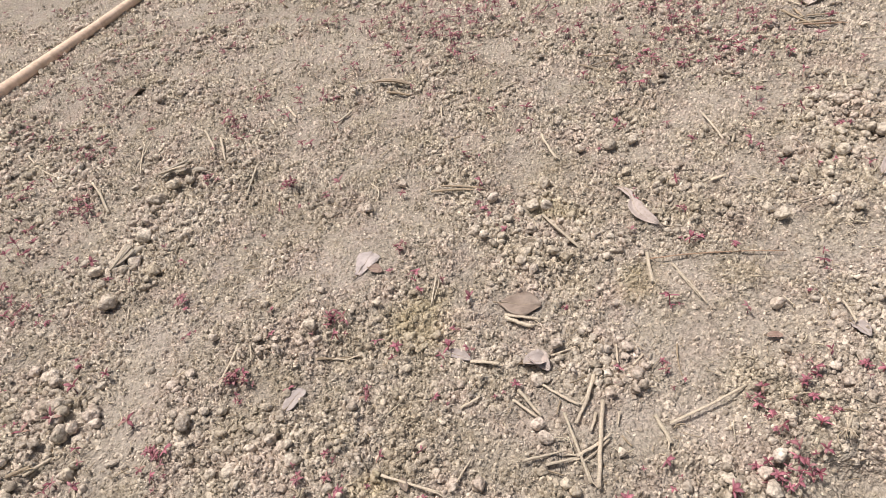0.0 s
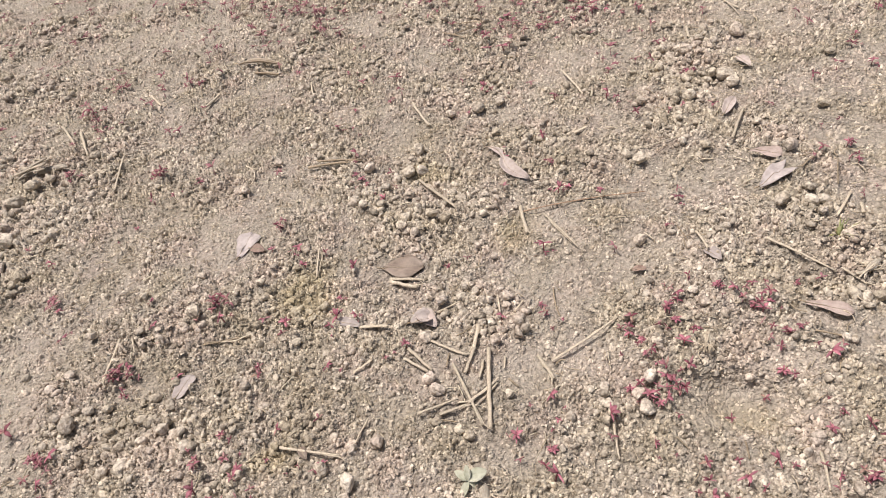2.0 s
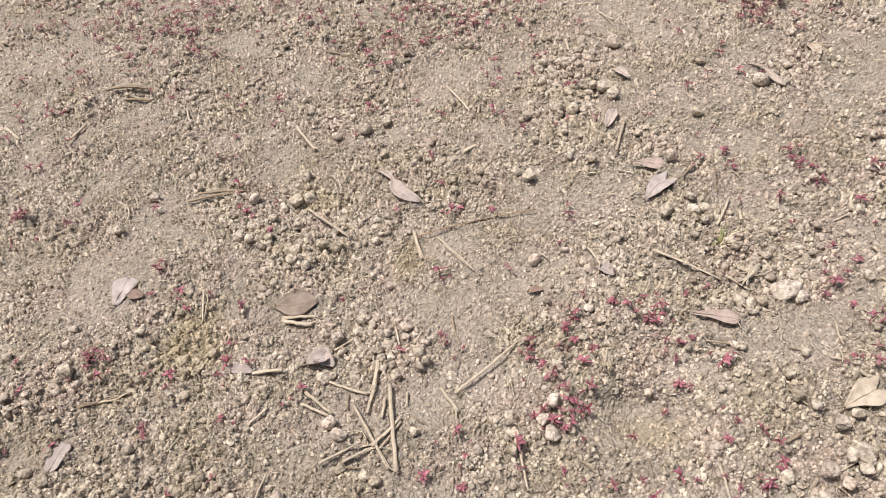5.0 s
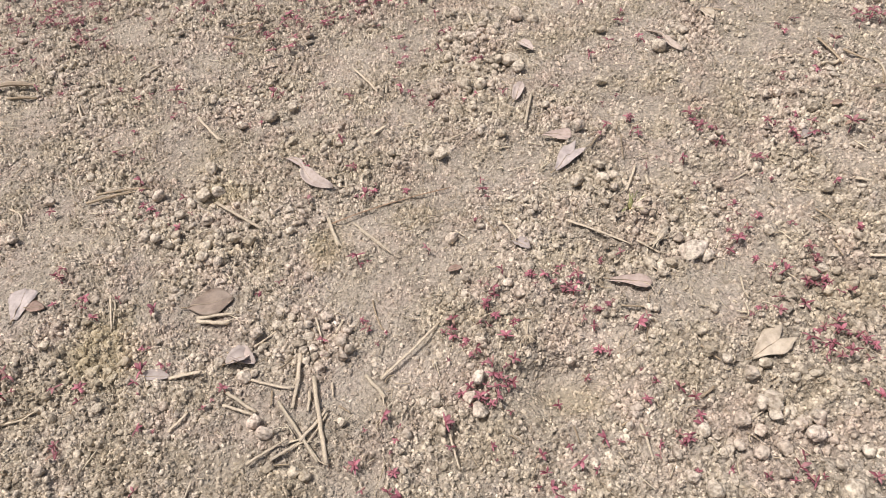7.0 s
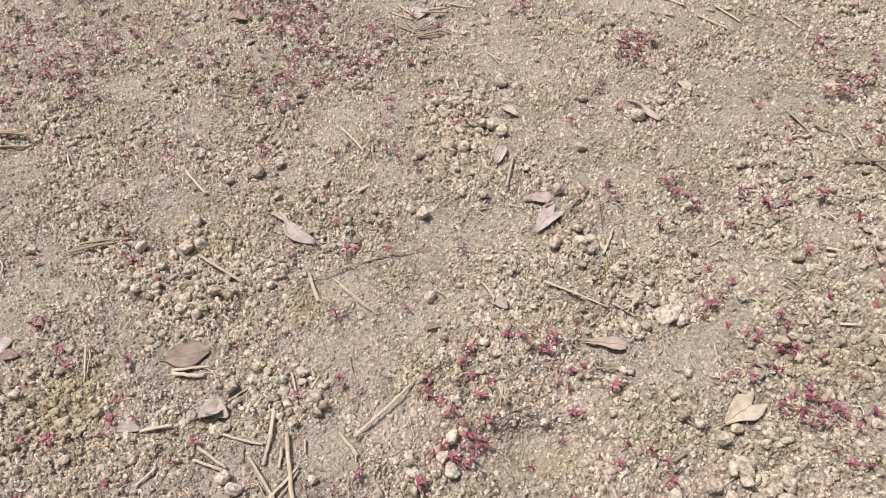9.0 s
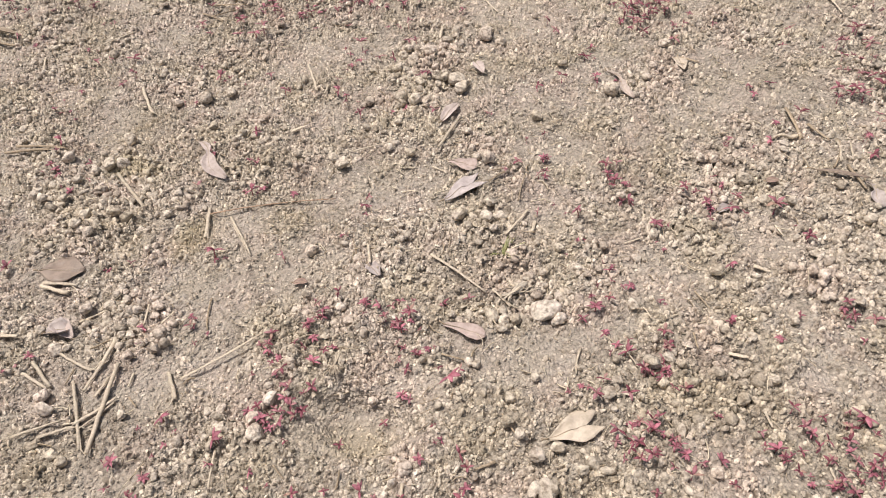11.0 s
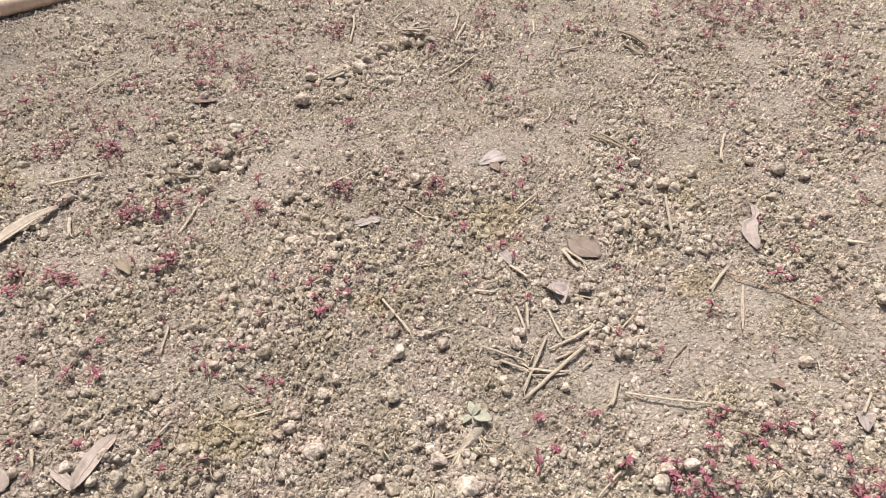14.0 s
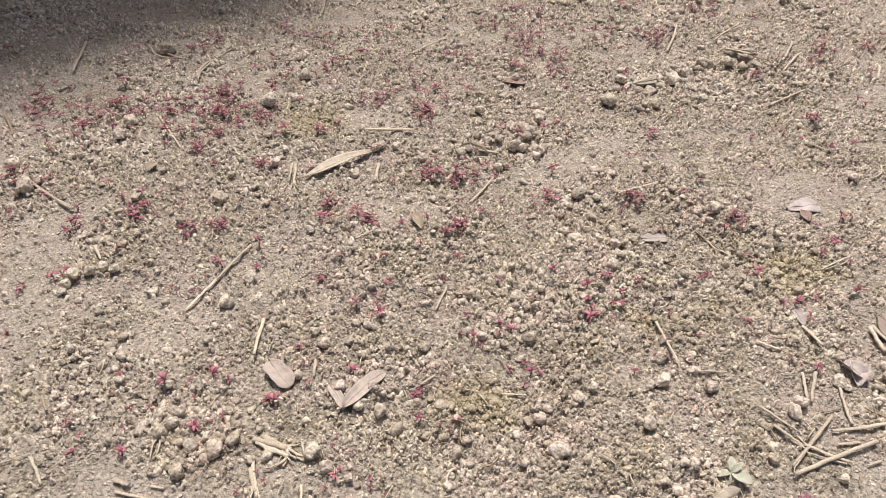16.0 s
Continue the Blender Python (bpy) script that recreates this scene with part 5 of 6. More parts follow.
clod(-0.7, -0.302, 0.01)
clod(-0.708, -0.722, 0.0102)
clod(-0.454, -0.772, 0.006)
clod(-0.707, -0.091, 0.012)
clod(-0.585, -0.072, 0.0149)
clod(-0.621, 0, 0.0144)
clod(-0.542, -0.119, 0.0121)
clod(-0.523, -0.087, 0.0111)
clod(-0.509, -0.115, 0.0098)
clod(-0.52, -0.182, 0.0085)
clod(-1.088, -0.292, 0.0178)
clod(-1.005, -0.359, 0.0143)
clod(-1.396, -0.49, 0.0185)
clod(-0.513, -0.692, 0.0117)
clod(-0.486, -0.742, 0.0114)
clod(-0.458, -0.674, 0.0078)
clod(-0.417, -0.563, 0.0087)
clod(-0.356, -0.669, 0.0089)
clod(-0.327, -0.669, 0.0103)
clod(-0.312, -0.64, 0.0079)
clod(-0.299, -0.725, 0.0077)
clod(-0.244, -0.692, 0.0082)
clod(-0.184, -0.672, 0.0094)
clod(-0.237, -0.569, 0.0085)
clod(-0.204, -0.434, 0.0088)
clod(-0.207, -0.494, 0.007)
clod(-0.178, -0.479, 0.007)
clod(-0.278, -0.458, 0.0082)
clod(-0.024, -0.538, 0.0077)
clod(-0.011, -0.358, 0.0115)
clod(-0.016, -0.375, 0.0084)
clod(-0.058, -0.433, 0.0075)
clod(-0.082, -0.438, 0.0076)
clod(0.026, -0.427, 0.0094)
clod(0.015, -0.43, 0.0065)
clod(0.146, 0.002, 0.0075)
clod(-0.275, -0.876, 0.0104)
clod(-0.255, -0.856, 0.011)
clod(-0.276, -0.856, 0.0082)
clod(-0.252, -0.901, 0.011)
clod(-0.383, -0.863, 0.0081)
clod(-0.299, -0.819, 0.0076)
clod(-0.229, -0.75, 0.0066)
clod(-0.131, -0.75, 0.0062)
clod(-0.219, -0.828, 0.0072)
clod(-0.206, -0.689, 0.0073)
clod(0.088, -0.528, 0.0088)
clod(0.173, -0.444, 0.0076)
clod(0.117, -0.473, 0.0096)
clod(0.149, -0.437, 0.0063)
clod(-0.039, -0.329, 0.0094)
clod(0.084, -0.436, 0.0064)
clod(0.107, -0.544, 0.0079)
clod(0.113, -0.539, 0.0059)
clod(0.078, -0.58, 0.0111)
clod(0.102, -0.579, 0.0143)
clod(0.138, -0.558, 0.0084)
clod(0.065, -0.523, 0.0082)
clod(0.076, -0.629, 0.0089)
clod(-0.155, -0.862, 0.0103)
clod(1.197, -0.266, 0.0085)
clod(1.064, -0.402, 0.0099)
clod(1.058, -0.388, 0.0075)
clod(1.078, -0.451, 0.0082)
clod(0.992, -0.37, 0.0072)
clod(0.831, -0.438, 0.0064)
clod(0.763, -0.43, 0.0062)
clod(0.988, -0.448, 0.0077)
clod(0.985, -0.571, 0.0074)
clod(0.927, -0.453, 0.006)
clod(0.794, -0.588, 0.0072)
clod(0.667, -0.542, 0.0069)
clod(1.59, 0.342, 0.0187)
clod(1.566, 0.527, 0.0169)
clod(1.514, 0.514, 0.0135)
clod(0.901, 0.376, 0.0133)
clod(1.195, 0.198, 0.0118)
clod(1.828, 0.753, 0.0144)
clod(0.762, 0.282, 0.009)
clod(-1.092, -0.679, 0.0154)
clod(-0.964, -0.903, 0.0177)
clod(-0.819, -0.758, 0.0119)
clod(-1.055, -0.906, 0.0149)
clod(-1.045, -0.716, 0.0137)
clod(-0.676, -0.902, 0.0127)
clod(-0.664, -0.88, 0.0107)
clod(-0.662, -0.86, 0.0097)
clod(-0.666, -0.916, 0.0087)
clod(-0.646, -0.848, 0.0086)
clod(-0.649, -0.924, 0.0077)
clod(-0.571, -0.818, 0.0092)
clod(-0.476, -0.941, 0.0077)
clod(-0.422, -0.91, 0.0066)
clod(0.981, 0.2, 0.0089)
clod(1.076, -0.139, 0.0104)
clod(0.949, -0.347, 0.0095)
clod(0.722, 0.366, 0.0117)
clod(0.698, 0.304, 0.0101)
clod(0.767, 0.234, 0.0108)
clod(0.713, 0.175, 0.0093)
clod(0.793, 0.203, 0.0107)
clod(0.903, -0.172, 0.0078)
clod(0.837, -0.252, 0.0072)
clod(0.832, -0.294, 0.0086)
clod(0.78, -0.232, 0.0072)

# red seedlings
seedling(0.217, -0.423, 0.9885)
seedling(0.228, -0.393, 0.6166)
seedling(0.191, -0.36, 0.7964)
seedling(0.247, -0.351, 0.5628)
seedling(0.25, -0.323, 0.8323)
seedling(0.305, -0.372, 1.0152)
seedling(0.336, -0.422, 0.5804)
seedling(0.344, -0.343, 0.6518)
seedling(0.358, -0.364, 0.8089)
seedling(0.366, -0.379, 0.5976)
seedling(0.378, -0.374, 0.8336)
seedling(0.368, -0.497, 0.6689)
seedling(0.39, -0.345, 0.7502)
seedling(0.388, -0.322, 0.7167)
seedling(0.38, -0.302, 0.5791)
seedling(0.383, -0.512, 0.5351)
seedling(0.306, -0.209, 0.5385)
seedling(0.23, -0.181, 0.7561)
seedling(0.376, -0.264, 0.9518)
seedling(0.404, -0.499, 0.9007)
seedling(0.391, -0.277, 0.7632)
seedling(0.096, -0.182, 0.7105)
seedling(0.288, -0.174, 0.8832)
seedling(0.428, -0.31, 0.9305)
seedling(-0.044, -0.371, 0.6524)
seedling(-0.036, -0.32, 0.7971)
seedling(0.442, -0.484, 0.7812)
seedling(0.435, -0.278, 0.9013)
seedling(0.433, -0.253, 0.8086)
seedling(0.455, -0.291, 0.9159)
seedling(0.456, -0.239, 0.8104)
seedling(-0.013, -0.174, 0.628)
seedling(0.486, -0.525, 0.7828)
seedling(0.517, -0.384, 1.012)
seedling(0.511, -0.477, 0.71)
seedling(-0.103, -0.295, 0.5692)
seedling(-0.118, -0.47, 0.8173)
seedling(-0.126, -0.478, 0.8271)
seedling(0.039, -0.104, 0.5385)
seedling(0.001, -0.127, 0.5924)
seedling(0.505, -0.246, 1.0064)
seedling(0.515, -0.536, 0.7079)
seedling(0.185, -0.055, 0.7317)
seedling(0.541, -0.457, 0.5543)
seedling(0.52, -0.262, 1.0036)
seedling(0.329, -0.076, 0.9698)
seedling(-0.134, -0.298, 1.0165)
seedling(-0.147, -0.352, 1.0411)
seedling(-0.146, -0.336, 0.561)
seedling(0.535, -0.288, 0.7729)
seedling(0.54, -0.3, 0.8025)
seedling(0.551, -0.339, 0.8852)
seedling(0.01, -0.096, 0.9458)
seedling(0.56, -0.345, 0.6664)
seedling(0.547, -0.519, 0.6747)
seedling(0.555, -0.292, 0.7608)
seedling(0.551, -0.279, 0.5915)
seedling(0.576, -0.385, 1.0251)
seedling(0.529, -0.584, 0.7723)
seedling(-0.172, -0.331, 0.8641)
seedling(-0.123, -0.602, 0.7801)
seedling(0.022, -0.058, 0.5458)
seedling(-0.155, -0.241, 0.802)
seedling(-0.19, -0.457, 0.8112)
seedling(-0.188, -0.314, 0.8472)
seedling(-0.106, -0.14, 0.9284)
seedling(-0.212, -0.458, 0.564)
seedling(-0.063, -0.075, 0.9833)
seedling(0.504, -0.11, 0.5435)
seedling(0.049, -0.004, 1.0143)
seedling(-0.225, -0.392, 0.5041)
seedling(-0.211, -0.509, 0.719)
seedling(0.575, -0.628, 0.7525)
seedling(-0.179, -0.622, 0.9678)
seedling(-0.245, -0.327, 0.7468)
seedling(0.59, -0.634, 0.8802)
seedling(-0.115, -0.73, 0.5334)
seedling(-0.021, 0.022, 0.9526)
seedling(0.395, 0.041, 0.8931)
seedling(0.453, 0.014, 0.9554)
seedling(0.412, 0.042, 0.7381)
seedling(-0.145, -0.751, 0.6608)
seedling(0.552, -0.056, 0.894)
seedling(-0.14, -0.761, 0.5517)
seedling(-0.216, -0.124, 0.967)
seedling(-0.151, -0.038, 0.8961)
seedling(0.71, -0.446, 0.6049)
seedling(-0.025, 0.065, 0.8962)
seedling(-0.328, -0.469, 0.5095)
seedling(-0.264, -0.663, 0.9209)
seedling(0.124, 0.145, 0.7443)
seedling(0.412, 0.108, 0.9716)
seedling(0.74, -0.509, 1.0018)
seedling(-0.32, -0.582, 1.0328)
seedling(-0.071, 0.088, 0.8844)
seedling(-0.36, -0.417, 0.7763)
seedling(0.723, -0.609, 0.8584)
seedling(0.752, -0.527, 0.7424)
seedling(-0.295, -0.118, 0.8305)
seedling(0.773, -0.387, 0.8726)
seedling(0.773, -0.414, 0.6406)
seedling(-0.182, -0.828, 0.5289)
seedling(-0.277, -0.719, 0.5859)
seedling(-0.283, -0.085, 0.9512)
seedling(0.778, -0.423, 0.8052)
seedling(0.763, -0.534, 0.6367)
seedling(0.777, -0.348, 1.0034)
seedling(0.35, 0.161, 0.8192)
seedling(0.764, -0.555, 0.8862)
seedling(-0.364, -0.565, 0.5491)
seedling(-0.372, -0.541, 0.8527)
seedling(-0.25, -0.019, 0.6756)
seedling(0.795, -0.448, 0.8315)
seedling(0.775, -0.562, 0.787)
seedling(-0.313, -0.71, 0.5211)
seedling(0.796, -0.472, 0.6499)
seedling(-0.276, -0.771, 0.9151)
seedling(0.8, -0.31, 0.5748)
seedling(0.105, 0.201, 0.6032)
seedling(-0.41, -0.399, 0.9931)
seedling(0.808, -0.463, 0.6697)
seedling(-0.414, -0.373, 0.5095)
seedling(-0.379, -0.193, 0.9873)
seedling(-0.395, -0.226, 0.6453)
seedling(-0.22, -0.86, 0.5404)
seedling(-0.348, -0.698, 0.639)
seedling(0.098, 0.218, 0.8357)
seedling(0.807, -0.236, 0.5841)
seedling(-0.425, -0.317, 0.9532)
seedling(0.806, -0.58, 1.0064)
seedling(0.826, -0.291, 0.625)
seedling(0.833, -0.329, 0.8767)
seedling(-0.261, 0.042, 0.5606)
seedling(0.088, 0.231, 0.794)
seedling(-0.437, -0.526, 0.5979)
seedling(-0.291, -0.83, 0.5082)
seedling(0.859, -0.364, 0.5651)
seedling(0.83, -0.187, 0.8685)
seedling(-0.444, -0.607, 0.9095)
seedling(-0.294, -0.864, 0.9523)
seedling(0.815, -0.101, 0.9771)
seedling(0.86, -0.588, 0.9159)
seedling(-0.366, -0.812, 0.9067)
seedling(0.873, -0.598, 0.7167)
seedling(0.096, 0.301, 0.8961)
seedling(0.874, -0.631, 0.5791)
seedling(0.831, -0.054, 0.8675)
seedling(0.91, -0.282, 0.6341)
seedling(0.92, -0.421, 0.8116)
seedling(0.649, 0.168, 0.5159)
seedling(-0.521, -0.47, 0.5572)
seedling(0.893, -0.641, 0.9305)
seedling(0.918, -0.247, 1.012)
seedling(0.911, -0.584, 1.0036)
seedling(0.675, 0.165, 0.7192)
seedling(0.911, -0.185, 1.0399)
seedling(-0.383, -0.866, 0.9541)
seedling(-0.36, -0.894, 0.7733)
seedling(-0.404, 0.04, 0.6827)
seedling(-0.319, -0.942, 0.765)
seedling(0.326, 0.344, 0.7351)
seedling(0.485, 0.299, 0.9624)
seedling(0.586, 0.25, 0.9016)
seedling(-0.552, -0.481, 0.9085)
seedling(0.956, -0.466, 0.8104)
seedling(-0.545, -0.254, 0.5677)
seedling(-0.551, -0.287, 0.6733)
seedling(0.907, -0.122, 0.7741)
seedling(0.912, -0.135, 0.9729)
seedling(0.931, -0.611, 0.8086)
seedling(0.573, 0.265, 0.8803)
seedling(0.922, -0.15, 0.7704)
seedling(-0.568, -0.318, 0.7106)
seedling(0.935, -0.638, 0.9013)
seedling(0.971, -0.343, 0.8621)
seedling(-0.572, -0.296, 0.7304)
seedling(0.945, -0.639, 0.7632)
seedling(-0.535, -0.672, 0.8848)
seedling(-0.576, -0.538, 0.9977)
seedling(0.683, 0.223, 0.602)
seedling(0.81, 0.104, 0.5944)
seedling(-0.582, -0.523, 0.671)
seedling(0.972, -0.587, 0.9518)
seedling(0.407, 0.367, 0.5613)
seedling(-0.423, 0.101, 0.7782)
seedling(-0.594, -0.304, 0.5271)
seedling(0.106, 0.402, 0.5185)
seedling(-0.599, -0.519, 0.5563)
seedling(-0.355, -0.989, 0.8534)
seedling(-0.572, -0.649, 0.887)
seedling(-0.434, -0.907, 0.6861)
seedling(1.006, -0.242, 0.6769)
seedling(1.005, -0.232, 0.8504)
seedling(-0.535, -0.771, 0.7065)
seedling(-0.565, -0.713, 0.6807)
seedling(0.079, 0.424, 0.6699)
seedling(0.376, 0.418, 1.0138)
seedling(-0.579, -0.719, 0.8508)
seedling(-0.313, 0.276, 0.5404)
seedling(1.046, -0.475, 0.5385)
seedling(1.037, -0.247, 1.0216)
seedling(-0.196, 0.356, 0.7429)
seedling(1.052, -0.463, 0.7317)
seedling(0.734, 0.268, 1.016)
seedling(1.054, -0.45, 0.7561)
seedling(0.62, 0.361, 0.7169)
seedling(0.195, 0.471, 0.8641)
seedling(1.051, -0.201, 0.802)
seedling(-0.25, 0.35, 0.5103)
seedling(0.348, 0.464, 1.028)
seedling(-0.579, 0.01, 0.9689)
seedling(0.12, 0.477, 0.5072)
seedling(-0.651, -0.682, 0.847)
seedling(-0.647, -0.088, 0.551)
seedling(1.1, -0.306, 0.6255)
seedling(-0.455, 0.225, 0.7325)
seedling(0.626, 0.401, 0.9327)
seedling(-0.668, -0.73, 0.7746)
seedling(-0.727, -0.473, 0.6019)
seedling(-0.275, 0.42, 0.5082)
seedling(0.153, 0.557, 0.8472)
seedling(-0.289, 0.431, 0.9523)
seedling(-0.748, -0.211, 0.9833)
seedling(1.123, -0.109, 0.8319)
seedling(1.014, 0.135, 0.8683)
seedling(-0.709, -0.044, 0.8198)
seedling(-0.753, -0.176, 0.9382)
seedling(0.462, 0.546, 0.9925)
seedling(-0.703, -0.009, 0.6213)
seedling(-0.77, -0.202, 0.5458)
seedling(-0.799, -0.541, 0.6347)
seedling(-0.784, -0.174, 0.9174)
seedling(-0.615, -1.008, 0.5936)
seedling(-0.751, -0.775, 0.8252)
seedling(1.186, -0.129, 0.8053)
seedling(-0.686, -0.915, 0.6166)
seedling(-0.695, -0.905, 0.964)
seedling(0.13, 0.629, 0.588)
seedling(-0.768, -0.77, 0.7964)
seedling(-0.765, -0.78, 1.0211)
seedling(-0.694, -0.926, 0.985)
seedling(0.36, 0.626, 0.8675)
seedling(0.747, 0.483, 0.724)
seedling(-0.687, 0.141, 0.9192)
seedling(0.726, 0.497, 0.5072)
seedling(-0.845, -0.394, 0.7169)
seedling(-0.856, -0.344, 0.8525)
seedling(-0.687, -0.978, 0.856)
seedling(1.052, 0.234, 0.6453)
seedling(1.217, -0.093, 0.9873)
seedling(0.564, 0.608, 0.9458)
seedling(0.446, 0.645, 0.9885)
seedling(0.601, 0.602, 1.0411)
seedling(0.586, 0.613, 0.9223)
seedling(-0.848, -0.119, 0.8534)
seedling(0.667, 0.581, 0.6482)
seedling(0.004, 0.672, 0.5041)
seedling(-0.894, -0.46, 0.8189)
seedling(-0.854, -0.1, 0.6861)
seedling(0.024, 0.685, 0.7065)
seedling(-0.895, -0.221, 0.765)
seedling(0.519, 0.663, 0.7971)
seedling(0.743, 0.568, 0.7741)
seedling(1.239, -0.006, 0.7962)
seedling(-0.763, 0.16, 0.6482)
seedling(0.598, 0.642, 0.9771)
seedling(0.712, 0.591, 1.0343)
seedling(0.775, 0.56, 0.8802)
seedling(0.18, 0.72, 0.7728)
seedling(0.019, 0.706, 0.5095)
seedling(0.515, 0.679, 1.0384)
seedling(-0.902, -0.17, 0.8862)
seedling(0.692, 0.616, 0.6083)
seedling(-0.912, -0.615, 0.7239)
seedling(-0.776, 0.178, 0.9984)
seedling(1.317, -0.178, 1.0106)
seedling(0.034, 0.727, 0.5491)
seedling(0.671, 0.64, 1.0289)
seedling(-0.696, 0.314, 1.0106)
seedling(1.276, 0.004, 0.8685)
seedling(-0.934, -0.611, 0.602)
seedling(-0.942, -0.232, 0.5334)
seedling(0.651, 0.663, 0.7429)
seedling(-0.835, 0.117, 0.7659)
seedling(-0.722, 0.299, 1.0384)
seedling(0.554, 0.705, 0.9719)
seedling(-0.95, -0.558, 0.6607)
seedling(-0.945, -0.596, 1.0166)
seedling(-0.787, 0.213, 0.6499)
seedling(1.155, 0.266, 0.8961)
seedling(-0.967, -0.44, 0.8706)
seedling(0.742, 0.636, 0.8189)
seedling(1.145, 0.292, 0.967)
seedling(0.346, 0.766, 0.6524)
seedling(-0.968, -0.544, 0.8908)
far_seedling(-0.934, -0.078, 0.5936)
far_seedling(0.668, 0.682, 0.5103)
far_seedling(0.614, 0.706, 0.6756)
far_seedling(-0.981, -0.456, 0.9404)
far_seedling(-0.841, 0.177, 0.6206)
far_seedling(-0.807, 0.237, 0.9719)
far_seedling(1.181, 0.278, 0.9284)
far_seedling(-0.907, 0.044, 0.6284)
far_seedling(1.366, -0.146, 0.5385)
far_seedling(0.585, 0.734, 0.7782)
far_seedling(-0.986, -0.609, 0.8304)
far_seedling(1.17, 0.314, 1.0399)
far_seedling(0.74, 0.678, 0.6699)
far_seedling(-1.014, -0.491, 0.7147)
far_seedling(0.137, 0.817, 0.9082)
far_seedling(-1.008, -0.585, 0.7997)
far_seedling(-0.425, 0.651, 0.719)
far_seedling(1.201, 0.303, 1.0143)
far_seedling(-1.023, -0.461, 0.8749)
far_seedling(1.387, -0.088, 0.9529)
far_seedling(-0.99, -0.098, 0.648)
far_seedling(-0.856, 0.227, 0.5684)
far_seedling(-0.88, 0.19, 0.8584)
far_seedling(1.392, -0.067, 0.6057)
far_seedling(-1.038, -0.531, 0.9082)
far_seedling(1.241, 0.292, 0.8305)
far_seedling(-0.227, 0.778, 0.8527)
far_seedling(-0.434, 0.683, 0.564)
far_seedling(1.417, -0.091, 1.0165)
far_seedling(-0.815, 0.34, 0.9223)
far_seedling(0.101, 0.855, 0.6032)
far_seedling(-0.288, 0.761, 0.9095)
far_seedling(0.628, 0.785, 0.6083)
far_seedling(1.301, 0.218, 0.628)
far_seedling(1.405, -0.012, 0.5924)
far_seedling(0.35, 0.86, 0.561)
far_seedling(1.242, 0.329, 0.9512)
far_seedling(-1.038, -0.691, 0.6206)
far_seedling(-0.732, 0.466, 0.9151)
far_seedling(-1.076, -0.474, 0.7728)
far_seedling(-1.074, -0.503, 0.7147)
far_seedling(0.743, 0.759, 0.724)
far_seedling(1.443, -0.084, 0.5692)
far_seedling(-1.085, -0.549, 0.588)
far_seedling(0.116, 0.891, 0.8112)
far_seedling(0.64, 0.818, 0.5976)
far_seedling(-0.747, 0.491, 0.9541)
far_seedling(0.613, 0.837, 0.8336)
far_seedling(-1.1, -0.515, 0.8749)
far_seedling(-1.105, -0.472, 0.8033)
far_seedling(-1.094, -0.206, 0.985)
far_seedling(-1.091, -0.618, 0.8319)
far_seedling(-0.934, 0.255, 0.6373)
far_seedling(1.459, -0.016, 0.7105)
far_seedling(0.571, 0.865, 1.0289)
far_seedling(-0.448, 0.752, 1.0328)
far_seedling(-0.954, 0.245, 0.6674)
far_seedling(-1.086, -0.08, 0.6367)
far_seedling(-1.11, -0.618, 0.625)
far_seedling(0.779, 0.799, 0.5435)
far_seedling(-0.05, 0.91, 1.0343)
far_seedling(-1.084, -0.774, 0.9159)
far_seedling(0.094, 0.935, 0.9689)
far_seedling(1.215, 0.475, 0.5606)
far_seedling(-0.84, 0.45, 0.7733)
far_seedling(0.727, 0.839, 0.5628)
far_seedling(0.686, 0.856, 0.8323)
far_seedling(0.593, 0.895, 0.7525)
far_seedling(-1.141, -0.587, 0.8033)
far_seedling(-0.154, 0.908, 0.887)
far_seedling(-1.106, -0.763, 0.9341)
far_seedling(0.517, 0.919, 0.7723)
far_seedling(-1.132, -0.673, 0.6373)
far_seedling(0.626, 0.893, 0.7239)
far_seedling(-1.127, -0.708, 0.9698)
far_seedling(0.104, 0.959, 0.8961)
far_seedling(-0.959, 0.319, 0.6049)
far_seedling(0.438, 0.945, 0.5351)
far_seedling(-1.146, -0.645, 0.5684)
far_seedling(1.526, -0.048, 0.8844)
far_seedling(1.496, 0.069, 1.012)
far_seedling(-1.039, 0.217, 0.8962)
far_seedling(0.173, 0.984, 0.5185)
far_seedling(1.13, 0.63, 0.9382)
far_seedling(0.316, 0.988, 0.6689)
far_seedling(-1.152, -0.056, 0.856)
far_seedling(1.123, 0.647, 0.8198)
far_seedling(0.696, 0.917, 0.9554)
far_seedling(0.02, 0.998, 0.6213)
far_seedling(-1.032, 0.288, 0.787)
far_seedling(0.096, 1.008, 0.5517)
far_seedling(0.057, 1.006, 0.7746)
far_seedling(-1.189, -0.679, 1.0018)
far_seedling(0.606, 0.967, 1.0216)
far_seedling(0.12, 1.032, 0.6608)
far_seedling(-0.421, 0.896, 0.8848)
far_seedling(-1.18, -0.805, 0.6284)
far_seedling(0.654, 0.968, 0.9716)
far_seedling(-1.229, -0.193, 0.7424)
far_seedling(0.056, 1.037, 0.8357)
far_seedling(-1.218, -0.694, 0.6406)
far_seedling(-0.014, 1.04, 0.794)
far_seedling(0.576, 1.009, 0.7381)
far_seedling(0.176, 1.059, 0.7801)
far_seedling(0.142, 1.059, 0.894)
far_seedling(-1.227, -0.726, 0.6674)
far_seedling(0.2, 1.067, 0.9678)
far_seedling(-1.252, -0.133, 0.964)
far_seedling(-1.26, -0.165, 0.9159)
far_seedling(-1.237, -0.758, 0.7659)
far_seedling(0.154, 1.082, 0.5944)
far_seedling(0.053, 1.076, 0.847)
